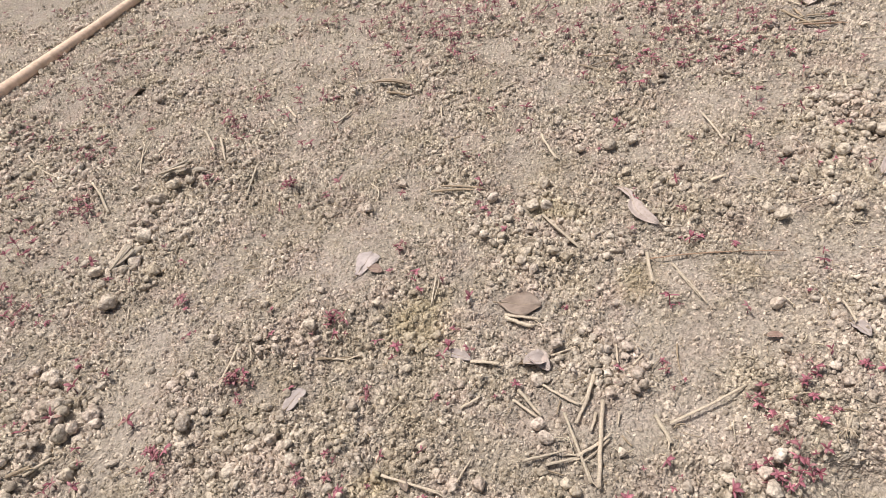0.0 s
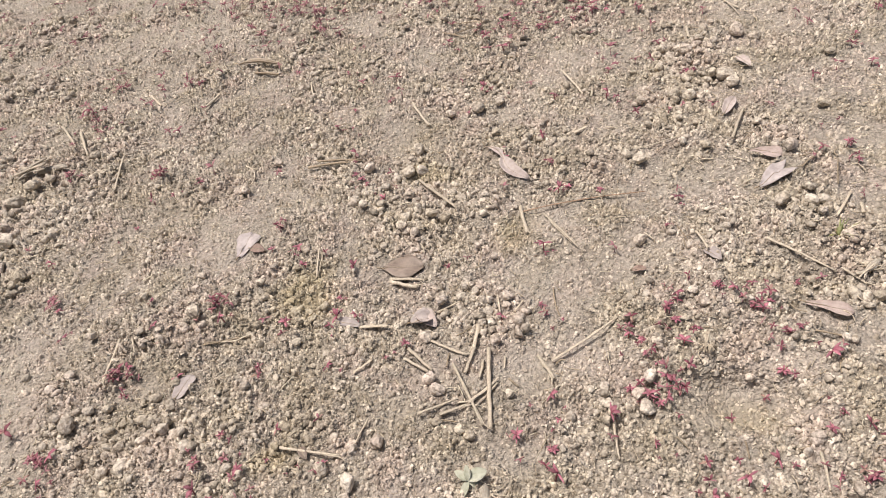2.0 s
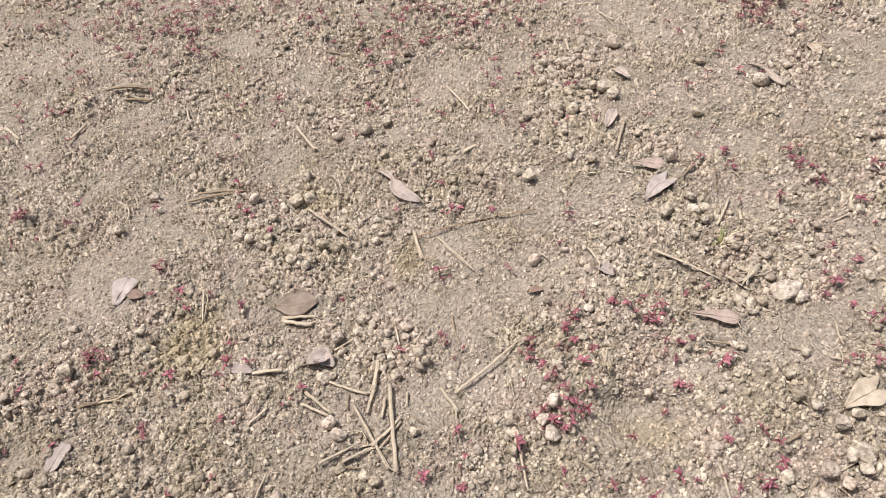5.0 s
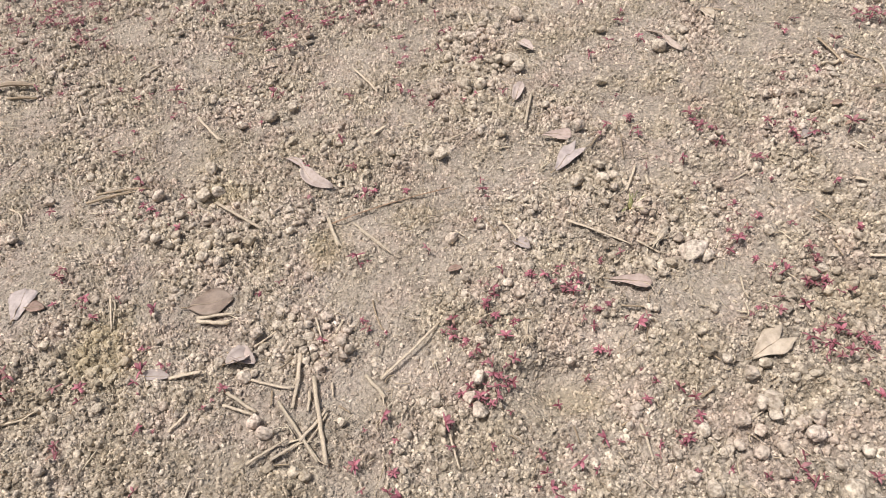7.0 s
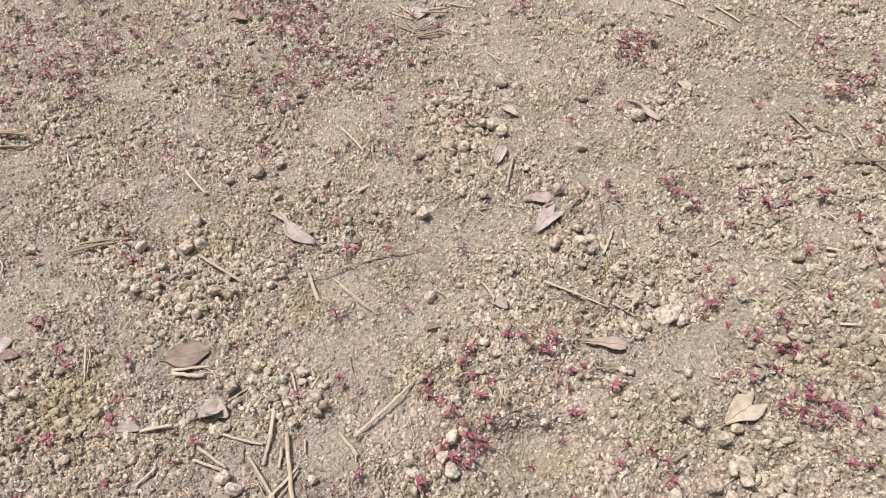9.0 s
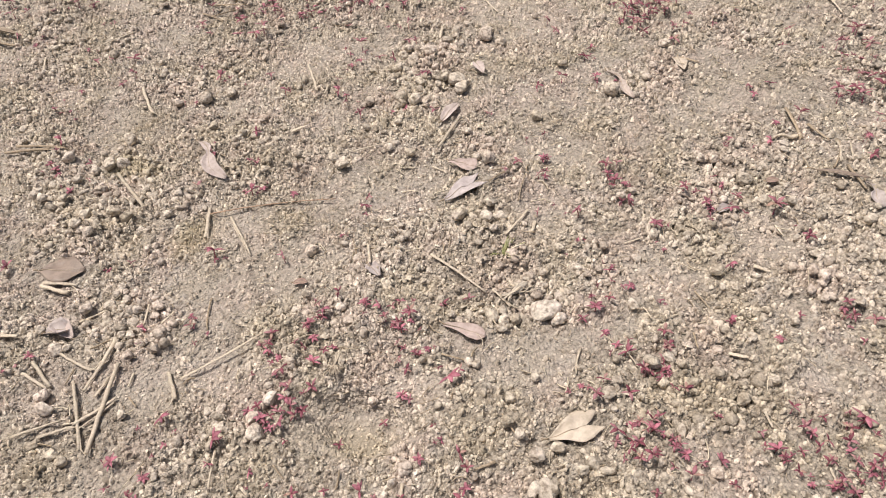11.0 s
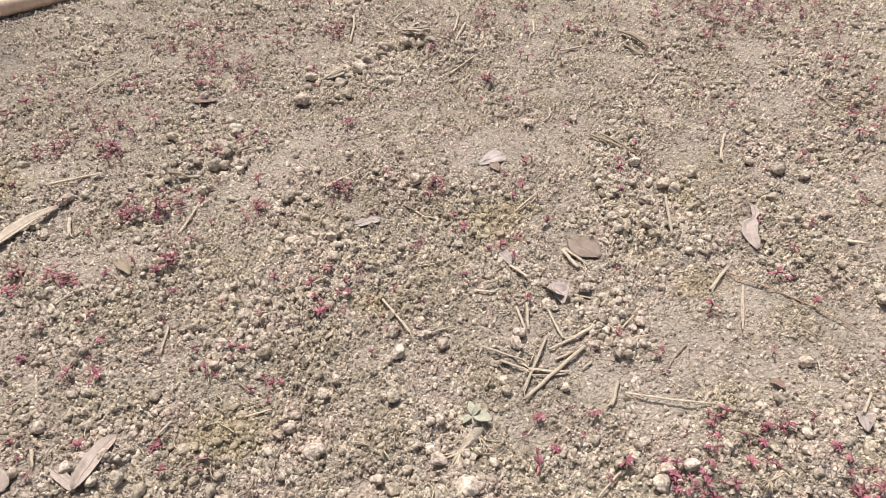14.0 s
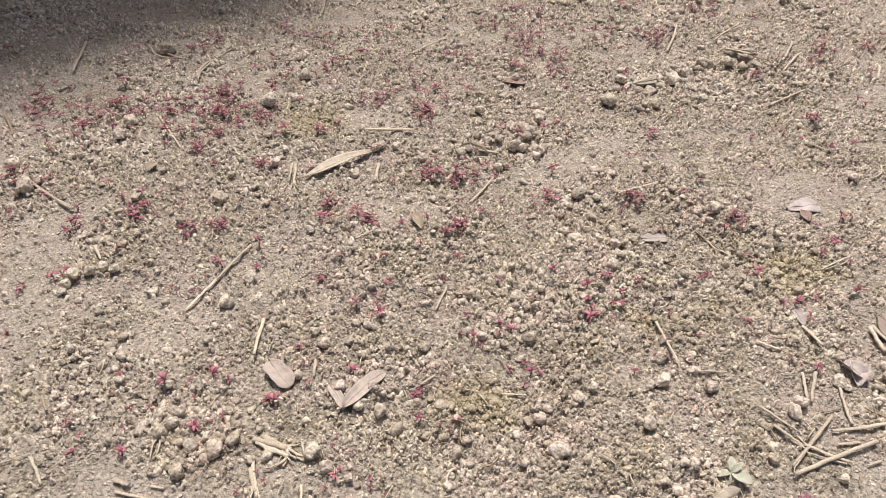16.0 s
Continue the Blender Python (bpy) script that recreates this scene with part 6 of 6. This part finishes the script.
far_seedling(0.713, 0.992, 0.8726)
far_seedling(1.594, 0.142, 0.551)
far_seedling(0.582, 1.05, 0.8931)
far_seedling(0.095, 1.096, 0.7325)
far_seedling(-0.032, 1.082, 0.8683)
far_seedling(-0.911, 0.608, 0.9067)
far_seedling(0.66, 1.033, 0.8089)
far_seedling(0.276, 1.106, 0.7192)
far_seedling(-1.122, 0.346, 0.9526)
far_seedling(-1.26, -0.83, 0.648)
far_seedling(-0.785, 0.764, 0.9209)
far_seedling(0.153, 1.126, 0.6827)
far_seedling(-1.331, -0.319, 0.8252)
far_seedling(0.579, 1.086, 0.6518)
far_seedling(0.682, 1.06, 1.0166)
far_seedling(-1.337, -0.458, 0.9341)
far_seedling(-0.84, 0.748, 0.8271)
far_seedling(-1.298, -0.799, 0.7443)
far_seedling(0.649, 1.085, 0.8192)
far_seedling(-0.714, 0.869, 0.5211)
far_seedling(-1.364, -0.382, 1.0211)
far_seedling(0.214, 1.166, 0.8803)
far_seedling(-1.314, -0.801, 0.8315)
far_seedling(0.09, 1.164, 0.9007)
far_seedling(0.545, 1.135, 0.9984)
far_seedling(0.597, 1.125, 0.8621)
far_seedling(-1.332, -0.803, 0.8832)
far_seedling(0.636, 1.125, 0.7502)
far_seedling(-0.121, 1.158, 0.5289)
far_seedling(-1.335, -0.83, 0.6697)
far_seedling(-0.072, 1.172, 0.9085)
far_seedling(0.211, 1.196, 0.9016)
far_seedling(0.729, 1.106, 1.0034)
far_seedling(0.677, 1.148, 0.8767)
far_seedling(0.671, 1.171, 0.5748)
far_seedling(0.111, 1.241, 0.7351)
far_seedling(-0.793, 0.913, 0.639)
far_seedling(-0.022, 1.234, 1.0152)
far_seedling(1.415, 0.715, 0.9174)
far_seedling(-0.201, 1.2, 0.5572)
far_seedling(-0.591, 1.07, 0.6733)
far_seedling(0.192, 1.272, 0.5159)
far_seedling(1.234, 0.914, 0.8525)
far_seedling(0.756, 1.185, 0.8706)
far_seedling(-0.031, 1.272, 1.016)
far_seedling(-0.248, 1.232, 0.9532)
far_seedling(0.102, 1.297, 0.9624)
far_seedling(0.743, 1.214, 0.9404)
far_seedling(0.068, 1.301, 0.5613)
far_seedling(-0.275, 1.252, 0.5095)
far_seedling(-0.964, 0.878, 0.71)
far_seedling(-0.511, 1.181, 0.9931)
far_seedling(1.319, 0.926, 0.9729)
far_seedling(1.302, 0.947, 0.7704)
far_seedling(-0.393, 1.246, 0.5804)
far_seedling(1.284, 0.976, 0.8304)
far_seedling(0.037, 1.349, 1.0138)
far_seedling(-0.952, 0.932, 0.5859)
far_seedling(0.27, 1.37, 0.9192)
far_seedling(1.331, 1.009, 0.5915)
far_seedling(0.79, 1.318, 0.8116)
far_seedling(-0.915, 1.065, 1.0251)
far_seedling(-1.054, 0.95, 0.8173)
far_seedling(0.205, 1.448, 0.9327)
far_seedling(0.836, 1.35, 0.5651)
far_seedling(-1.624, -0.798, 0.8052)
far_seedling(0.226, 1.478, 0.9925)
far_seedling(-1.103, 0.953, 0.5543)
far_seedling(-0.806, 1.187, 0.7304)
far_seedling(1.258, 1.153, 0.6057)
far_seedling(-0.906, 1.122, 0.6807)
far_seedling(0.875, 1.386, 0.6255)
far_seedling(0.235, 1.509, 0.6341)
far_seedling(0, 1.515, 1.028)
far_seedling(-0.748, 1.28, 0.7828)
far_seedling(-0.978, 1.131, 0.8508)
far_seedling(-0.901, 1.189, 1.012)
far_seedling(-0.541, 1.407, 0.7106)
far_seedling(-0.856, 1.243, 0.6747)
far_seedling(1.306, 1.211, 0.6769)
far_seedling(-0.996, 1.157, 0.7468)
far_seedling(0.629, 1.547, 0.5841)
far_seedling(-0.988, 1.235, 0.7079)
far_seedling(-0.708, 1.414, 0.7812)
far_seedling(1.433, 1.219, 0.8504)
far_seedling(-0.958, 1.279, 0.5271)
far_seedling(-1.087, 1.188, 0.7763)
far_seedling(-0.564, 1.497, 0.5677)
far_seedling(-1.111, 1.18, 0.6664)
far_seedling(-0.856, 1.536, 0.6347)
far_seedling(-1.116, 1.385, 0.9977)
far_seedling(-1.267, 1.279, 0.5979)
far_seedling(-0.911, 1.549, 0.6019)
far_seedling(-0.831, 1.593, 0.7608)
far_seedling(-1.226, 1.379, 0.8852)
far_seedling(-1.159, 1.477, 0.671)
far_seedling(-1.003, 1.595, 0.5563)
far_seedling(1.317, 1.696, 0.9529)
far_seedling(-0.979, 1.684, 0.7729)
far_seedling(1.307, 1.729, 0.7962)
far_seedling(1.285, 1.758, 0.8053)
far_seedling(-1.21, 1.868, 0.8025)
far_seedling(-1.373, 1.979, 0.8908)
far_seedling(-1.626, 2.111, 0.6607)

# loose patches of small seedlings
sow_patch(0.037, 1.049, 0.300, 0.382, -31, 34, 1.35)
sow_patch(-0.259, 1.269, 0.227, 0.216, -25, 11, 1.35)
sow_patch(0.574, 0.698, 0.227, 0.196, -24, 25, 1.35)
sow_patch(-1.038, 1.323, 0.460, 0.420, -26, 34, 1.35)
sow_patch(-0.863, 0.773, 0.331, 0.396, -23, 17, 1.35)
sow_patch(0.498, 0.957, 0.402, 0.159, -28, 17, 1.35)
sow_patch(-0.196, 1.381, 0.298, 0.151, -28, 8, 1.35)
sow_patch(0.116, 1.291, 0.293, 0.420, -44, 42, 1.35)
sow_patch(0.646, 0.793, 0.250, 0.350, -36, 34, 1.35)
sow_patch(1.191, 0.308, 0.143, 0.156, -44, 17, 1.35)
sow_patch(1.394, -0.084, 0.121, 0.270, -37, 21, 1.35)
sow_patch(1.039, -0.2, 0.0522, 0.0673, -36, 4, 0.9)
sow_patch(0.791, -0.07, 0.055, 0.0682, -37, 6, 0.9)
sow_patch(0.005, 1.513, 0.343, 0.410, 7, 34, 1.35)
sow_patch(0.695, 1.175, 0.277, 0.420, 11, 42, 1.35)
sow_patch(0.647, 0.657, 0.254, 0.264, 6, 34, 1.35)
sow_patch(1.288, 1.102, 0.253, 0.420, 5, 17, 1.35)
sow_patch(1.287, 1.764, 0.173, 0.336, 3, 12, 1.35)
sow_patch(0.535, 1.518, 0.280, 0.393, 5, 12, 1.35)
sow_patch(-1.048, -0.521, 0.210, 0.204, 47, 25, 1.35)
sow_patch(-0.973, -0.169, 0.276, 0.193, 43, 20, 1.35)
sow_patch(-1.374, -0.41, 0.221, 0.258, 49, 10, 1.35)
sow_patch(-0.581, -0.289, 0.1004, 0.0584, 45, 12, 0.9)
sow_patch(-0.877, 0.21, 0.181, 0.248, 45, 17, 1.35)
sow_patch(-0.594, -0.522, 0.0269, 0.0497, 45, 3, 0.9)
sow_patch(-0.17, -0.31, 0.0502, 0.0482, 47, 7, 0.9)
sow_patch(-0.421, -0.367, 0.0354, 0.0633, 47, 4, 0.9)
sow_patch(-0.361, -0.52, 0.2432, 0.1368, 45, 12, 0.9)
sow_patch(-1.287, -0.802, 0.180, 0.163, 53, 15, 1.35)
sow_patch(-0.783, -0.774, 0.0374, 0.0357, 56, 12, 0.9)
sow_patch(-0.951, -0.897, 0.06, 0.0555, 53, 10, 0.9)
sow_patch(0.549, -0.282, 0.0444, 0.0422, -31, 9, 0.9)
sow_patch(0.411, -0.29, 0.0502, 0.0674, -35, 14, 0.9)
sow_patch(0.378, -0.355, 0.0273, 0.0239, -28, 4, 0.9)
sow_patch(0.555, -0.506, 0.0369, 0.0297, -33, 4, 0.9)
sow_patch(0.584, -0.629, 0.0433, 0.0191, -34, 4, 0.9)
sow_patch(0.811, -0.452, 0.0402, 0.0418, -35, 6, 0.9)
sow_patch(0.759, -0.536, 0.0441, 0.027, -33, 6, 0.9)
sow_patch(0.384, -0.496, 0.0352, 0.0194, -35, 3, 0.9)
sow_patch(0.746, -0.538, 0.0465, 0.0273, -19, 12, 0.9)
sow_patch(0.792, -0.455, 0.0446, 0.0242, -20, 6, 0.9)
sow_patch(0.942, -0.597, 0.0455, 0.0512, -19, 15, 0.9)
sow_patch(1.043, -0.464, 0.0326, 0.0384, -18, 7, 0.9)
sow_patch(-1.268, -0.802, 0.024, 0.024, 0, 16, 1.0)
sow_patch(-1.205, -0.677, 0.016, 0.016, 0, 11, 1.0)
sow_patch(-1.057, -0.523, 0.020, 0.020, 0, 14, 1.0)
sow_patch(-1.124, -0.468, 0.012, 0.012, 0, 8, 1.0)
sow_patch(-0.923, -0.610, 0.011, 0.011, 0, 8, 1.0)
sow_patch(-0.967, -0.458, 0.014, 0.014, 0, 9, 1.0)
sow_patch(-1.094, -0.599, 0.012, 0.012, 0, 8, 1.0)
sow_patch(-0.960, -0.551, 0.011, 0.011, 0, 8, 1.0)
sow_patch(-0.786, -0.765, 0.011, 0.011, 0, 9, 1.0)
sow_patch(-0.599, -0.508, 0.010, 0.010, 0, 8, 1.0)
sow_patch(-0.844, -0.385, 0.010, 0.010, 0, 7, 1.0)
sow_patch(-0.530, -0.479, 0.016, 0.016, 0, 14, 1.0)
sow_patch(-0.660, -0.676, 0.009, 0.009, 0, 8, 1.0)
sow_patch(-0.675, -0.722, 0.006, 0.006, 0, 5, 1.0)
sow_patch(-1.143, -0.756, 0.011, 0.011, 0, 8, 1.0)
sow_patch(-1.355, -0.388, 0.009, 0.009, 0, 5, 1.0)
sow_patch(-1.101, -0.361, 0.017, 0.017, 0, 11, 1.0)
sow_patch(-1.365, -0.203, 0.014, 0.014, 0, 8, 1.0)
sow_patch(-1.079, -0.218, 0.017, 0.017, 0, 11, 1.0)
sow_patch(-0.892, -0.219, 0.016, 0.016, 0, 11, 1.0)
sow_patch(-0.856, -0.098, 0.021, 0.021, 0, 14, 1.0)
sow_patch(-0.576, -0.313, 0.018, 0.018, 0, 14, 1.0)
sow_patch(-0.776, -0.177, 0.016, 0.016, 0, 11, 1.0)
sow_patch(-0.801, -0.537, 0.009, 0.009, 0, 7, 1.0)
sow_patch(-0.811, -0.861, 0.007, 0.007, 0, 7, 1.0)
sow_patch(-1.031, -0.917, 0.014, 0.014, 0, 11, 1.0)
sow_patch(-0.946, 0.250, 0.024, 0.024, 0, 14, 1.0)
sow_patch(-0.840, 0.203, 0.023, 0.023, 0, 14, 1.0)
sow_patch(-0.756, 0.178, 0.013, 0.013, 0, 8, 1.0)
sow_patch(-0.828, 0.115, 0.013, 0.013, 0, 8, 1.0)
sow_patch(-0.543, -0.269, 0.019, 0.019, 0, 15, 1.0)
sow_patch(-0.421, -0.368, 0.015, 0.015, 0, 14, 1.0)
sow_patch(-0.968, 0.033, 0.019, 0.019, 0, 11, 1.0)
sow_patch(-0.398, -0.195, 0.010, 0.010, 0, 8, 1.0)
sow_patch(-0.303, -0.088, 0.010, 0.010, 0, 8, 1.0)
sow_patch(-0.157, -0.009, 0.008, 0.008, 0, 7, 1.0)
sow_patch(-0.460, 0.504, 0.010, 0.010, 0, 7, 1.0)
sow_patch(-0.443, 0.728, 0.019, 0.019, 0, 11, 1.0)
sow_patch(-0.280, 0.427, 0.010, 0.010, 0, 7, 1.0)
sow_patch(-0.392, 0.850, 0.018, 0.018, 0, 11, 1.0)
sow_patch(-0.756, 0.521, 0.014, 0.014, 0, 8, 1.0)
sow_patch(-0.811, 0.725, 0.021, 0.021, 0, 11, 1.0)
sow_patch(-1.060, 0.373, 0.031, 0.031, 0, 16, 1.0)
sow_patch(-0.437, 0.118, 0.007, 0.007, 0, 5, 1.0)
sow_patch(-0.050, 0.132, 0.006, 0.006, 0, 5, 1.0)
sow_patch(0.878, -0.635, 0.0433, 0.0192, -19, 6, 0.9)



# ---- stubble, tufts, pole and an added shade wall ----
frayed_butt(0.105, -0.632, -34, 0.066, 0.022, 30, 14, 92, "splayed tuft of pale dry straw blades on soil")
frayed_butt(0.136, -0.425, 80, 0.042, 0.0165, 20, 30, 91, "thick whitish dry stalk butt with frayed end and roots")
frayed_butt(0.702, -0.285, 20, 0.030, 0.0115, 9, 9, 93, "grey weathered stubble stump with splayed roots beside a stone")
stubble(-0.552, -0.062, 40, 0.025, 2, 12, 0.003, "tangle of thin dry roots on cloddy soil")
stubble(-0.544, 0.924, 200, 0.05, 3, 8, 0.003, "tangle of thin dry stalks on far soil")
stubble(0.451, -0.323, 60, 0.02, 2, 22, 0.003, "pale frayed ball of fine dry roots on soil")
grass_tuft(0.706, -0.213, 15, 0.032)
frayed_butt(-0.512, 0.556, -14, 0.088, 0.042, 7, 10, 94, "pulled-up bundle of short pale stalks with dark roots")
frayed_butt(-0.572, 0.296, 46, 0.058, 0.042, 7, 6, 95, "weathered bundle of thick grey stalks among clods")
weed(0.122, -0.402, 20)
pole(-1.730, -0.120, -0.892, 2.330, 0.026, 0.0135)


def shade_wall(x0, x1, y0, y1, h):
    """An unseen plain wall, added only to cast shade on the soil before it."""
    bm = bmesh.new()
    bmesh.ops.create_cube(bm, size=1, matrix=Matrix.Translation(((x0 + x1) / 2, (y0 + y1) / 2, h / 2 - 0.1)) @ Matrix.Diagonal((x1 - x0, y1 - y0, h + 0.2, 1)))
    bmesh.ops.subdivide_edges(bm, edges=bm.edges, cuts=12, use_grid_fill=True)
    for v in bm.verts:
        v.co += 0.02 * noise.noise_vector(v.co * 3)
    return tagged(mesh_object("wall_west", bm, UNSEEN_WALL), "unseen plain wall added to shade the soil", "wall", kind="structure")


# invented blocker out of view: its shadow darkens the far left soil
shade_wall(-2.50, -2.25, -1.5, 0.45, 2.9)


# ---- crumbs of soil, too many to count ----
KEPT_CLEAR = np.zeros((2200, 2200), bool)
for lx, ly, lr in COVERED:
    i, j, k = int((lx + 2.2) * 500), int((ly + 2.2) * 500), max(1, round(lr * 500))
    if k < i < 2200 - k and k < j < 2200 - k:
        u, v = np.ogrid[-k:k + 1, -k:k + 1]
        KEPT_CLEAR[i - k:i + k + 1, j - k:j + k + 1] |= u * u + v * v <= k * k + 1


def covered(x, y):
    """Whether a leaf or a stalk lies over these places."""
    return KEPT_CLEAR[np.clip(((x + 2.2) * 500).astype(int), 0, 2199), np.clip(((y + 2.2) * 500).astype(int), 0, 2199)]


def scatter(name, count, small, large, subdiv, pickiness, quiet, fade, seed, area, label):
    rs = np.random.RandomState(seed)
    px = rs.uniform(area[0], area[1], count * 8)
    py = rs.uniform(area[2], area[3], count * 8)
    off = np.hypot(px - 0.2, py + 0.25)
    near = np.nonzero(rs.rand(len(px)) < np.clip((1.0 / (0.6 + off)) ** fade, 0, 1) * np.clip(7.8 - 2.6 * off, 0, 1))[0]
    px, py, off = px[near], py[near], off[near]
    inside = (px < 1.5 + 0.55 * (py + 0.6)) & ((py > -0.78) | (px < 0.28))
    px, py, off = px[inside], py[inside], off[inside]
    want = np.clip((richness(px, py) - 0.36) / 0.22, 0.05, 1) ** pickiness * (1 - quiet * bare(px, py))
    rich = mask(px, py, COARSE)
    want = np.maximum(want, rich * (0.95 if pickiness < 20 else 1.0))
    want[covered(px, py)] = 0
    keep = np.nonzero(rs.rand(len(px)) < want)[0][:count]
    px, py, rich, off = px[keep], py[keep], rich[keep], off[keep]
    n = len(px)
    r = small * (large / small) ** (rs.rand(n) ** 1.4) * (1 + 0.25 * rich) * (0.85 + 0.35 * np.clip(off - 0.4, 0, 2))
    shapes = []
    for s in range(10):
        me = lump_mesh("crumb_shape", seed + s * 3.3, subdiv, 0.5 if subdiv > 1 else 0.28, CRUMB)
        v = np.zeros(len(me.vertices) * 3)
        me.vertices.foreach_get("co", v)
        f = np.zeros(len(me.polygons) * 3, np.int32)
        me.polygons.foreach_get("vertices", f)
        shapes.append((v.reshape(-1, 3), f.reshape(-1, 3)))
        bpy.data.meshes.remove(me)
    pz = ground_z(px, py) + r * rs.uniform(0.1, 0.45 if subdiv == 1 else 0.6, n)
    verts, faces, at = [], [], 0
    for s, (v, f) in enumerate(shapes):
        sel = np.nonzero(np.arange(n) % 10 == s)[0]
        a, b = rs.uniform(0, 6.283, len(sel)), rs.uniform(-0.5, 0.5, len(sel))
        w = v[None] * (r[sel, None] * rs.uniform((0.8, 0.7, 0.75), (1.5, 1.15, 1.3), (len(sel), 3)))[:, None, :]
        w[..., 2] *= (1.2, 1.5, 0.9)[subdiv]
        cb, sb, ca, sa = np.cos(b)[:, None], np.sin(b)[:, None], np.cos(a)[:, None], np.sin(a)[:, None]
        x, y, z = w[..., 0], w[..., 1] * cb - w[..., 2] * sb, w[..., 1] * sb + w[..., 2] * cb
        w = np.stack([x * ca - y * sa + px[sel, None], x * sa + y * ca + py[sel, None], z + pz[sel, None]], -1)
        faces.append((f[None] + (np.arange(len(sel)) * len(v))[:, None, None]).reshape(-1, 3) + at)
        verts.append(w.reshape(-1, 3))
        at += w.shape[0] * w.shape[1]
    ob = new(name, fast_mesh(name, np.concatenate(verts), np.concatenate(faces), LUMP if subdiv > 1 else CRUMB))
    return tagged(ob, label, "soil crumbs", kind="stuff")


VIEWED = (-2.1, 2.05, -1.2, 2.4)
scatter("soil_grit", 90000, 0.0011, 0.0024, 0, 0.3, 0.15, 2.0, 21, VIEWED, "fine dry light brown soil grit covering the ground")
scatter("soil_crumbs", 172000, 0.0016, 0.0045, 1, 0.36, 0.74, 1.4, 31, VIEWED, "dry light brown soil crumbs scattered over the ground")
scatter("soil_lumps", 4200, 0.0038, 0.0080, 2, 2.2, 0.98, 1.2, 41, VIEWED, "small rounded dry soil lumps scattered over the ground")
scatter("clod_heaps", 3600, 0.0042, 0.0090, 2, 30.0, 1.0, 1.0, 51, VIEWED, "heaps of small pale dry soil clods on the ground")


def chaff(count, area, seed):
    """Fine fibres and bits of straw among the crumbs."""
    rs = np.random.RandomState(seed)
    px, py = rs.uniform(area[0], area[1], count), rs.uniform(area[2], area[3], count)
    keep = rs.rand(count) < np.clip(1.6 - 0.8 * np.hypot(px - 0.2, py + 0.1), 0.2, 1) * np.clip(2 * vnoise(px, py, 0.12, 10) - 0.2, 0.2, 1)
    keep &= ~covered(px, py)
    px, py = px[keep], py[keep]
    n = len(px)
    L, w = 0.006 + 0.022 * rs.rand(n) ** 2.2, 0.0004 + 0.0007 * rs.rand(n) ** 2
    a, bend, tip = rs.uniform(0, 6.283, n), rs.normal(0, 0.9, n), rs.uniform(-0.25, 0.35, n)
    rings = []
    x, y = px.copy(), py.copy()
    lift = ground_z(px, py) + 0.0042
    for i in range(4):
        t = i / 3
        side = np.stack([-np.sin(a), np.cos(a), np.zeros(n)], -1) * w[:, None]
        c = np.stack([x, y, np.maximum(lift + tip * L * t * 0.5, ground_z(x, y) + 0.0032)], -1)
        rings.append(np.stack([c - side, c + side, c + np.stack([0 * w, 0 * w, 1.5 * w], -1)], 1))
        x, y, a = x + np.cos(a) * L / 3, y + np.sin(a) * L / 3, a + bend / 3
    verts = np.stack(rings, 1).reshape(-1, 3)
    faces = []
    for i in range(3):
        for k in range(3):
            q = np.array([i * 3 + k, i * 3 + (k + 1) % 3, i * 3 + 3 + (k + 1) % 3, i * 3 + 3 + k])
            faces.append(q[None] + 12 * np.arange(n)[:, None])
    ob = new("straw_chaff", fast_mesh("straw_chaff", verts, np.concatenate(faces), CHAFF))
    return tagged(ob, "fine pale straw chaff and root fibres among soil crumbs", "chaff", kind="stuff")


chaff(21000, VIEWED, 61)
sow("tiny_seedlings", TINY, "tiny young crimson seedlings sprouting between soil crumbs")
sow("distant_seedlings", DISTANT, "scattered crimson seedlings growing in dry soil")
for s in SEEDLINGS:
    if not s.get("used"):
        for o in list(s.children_recursive) + [s]:
            bpy.data.objects.remove(o)
    else:
        del s["used"]
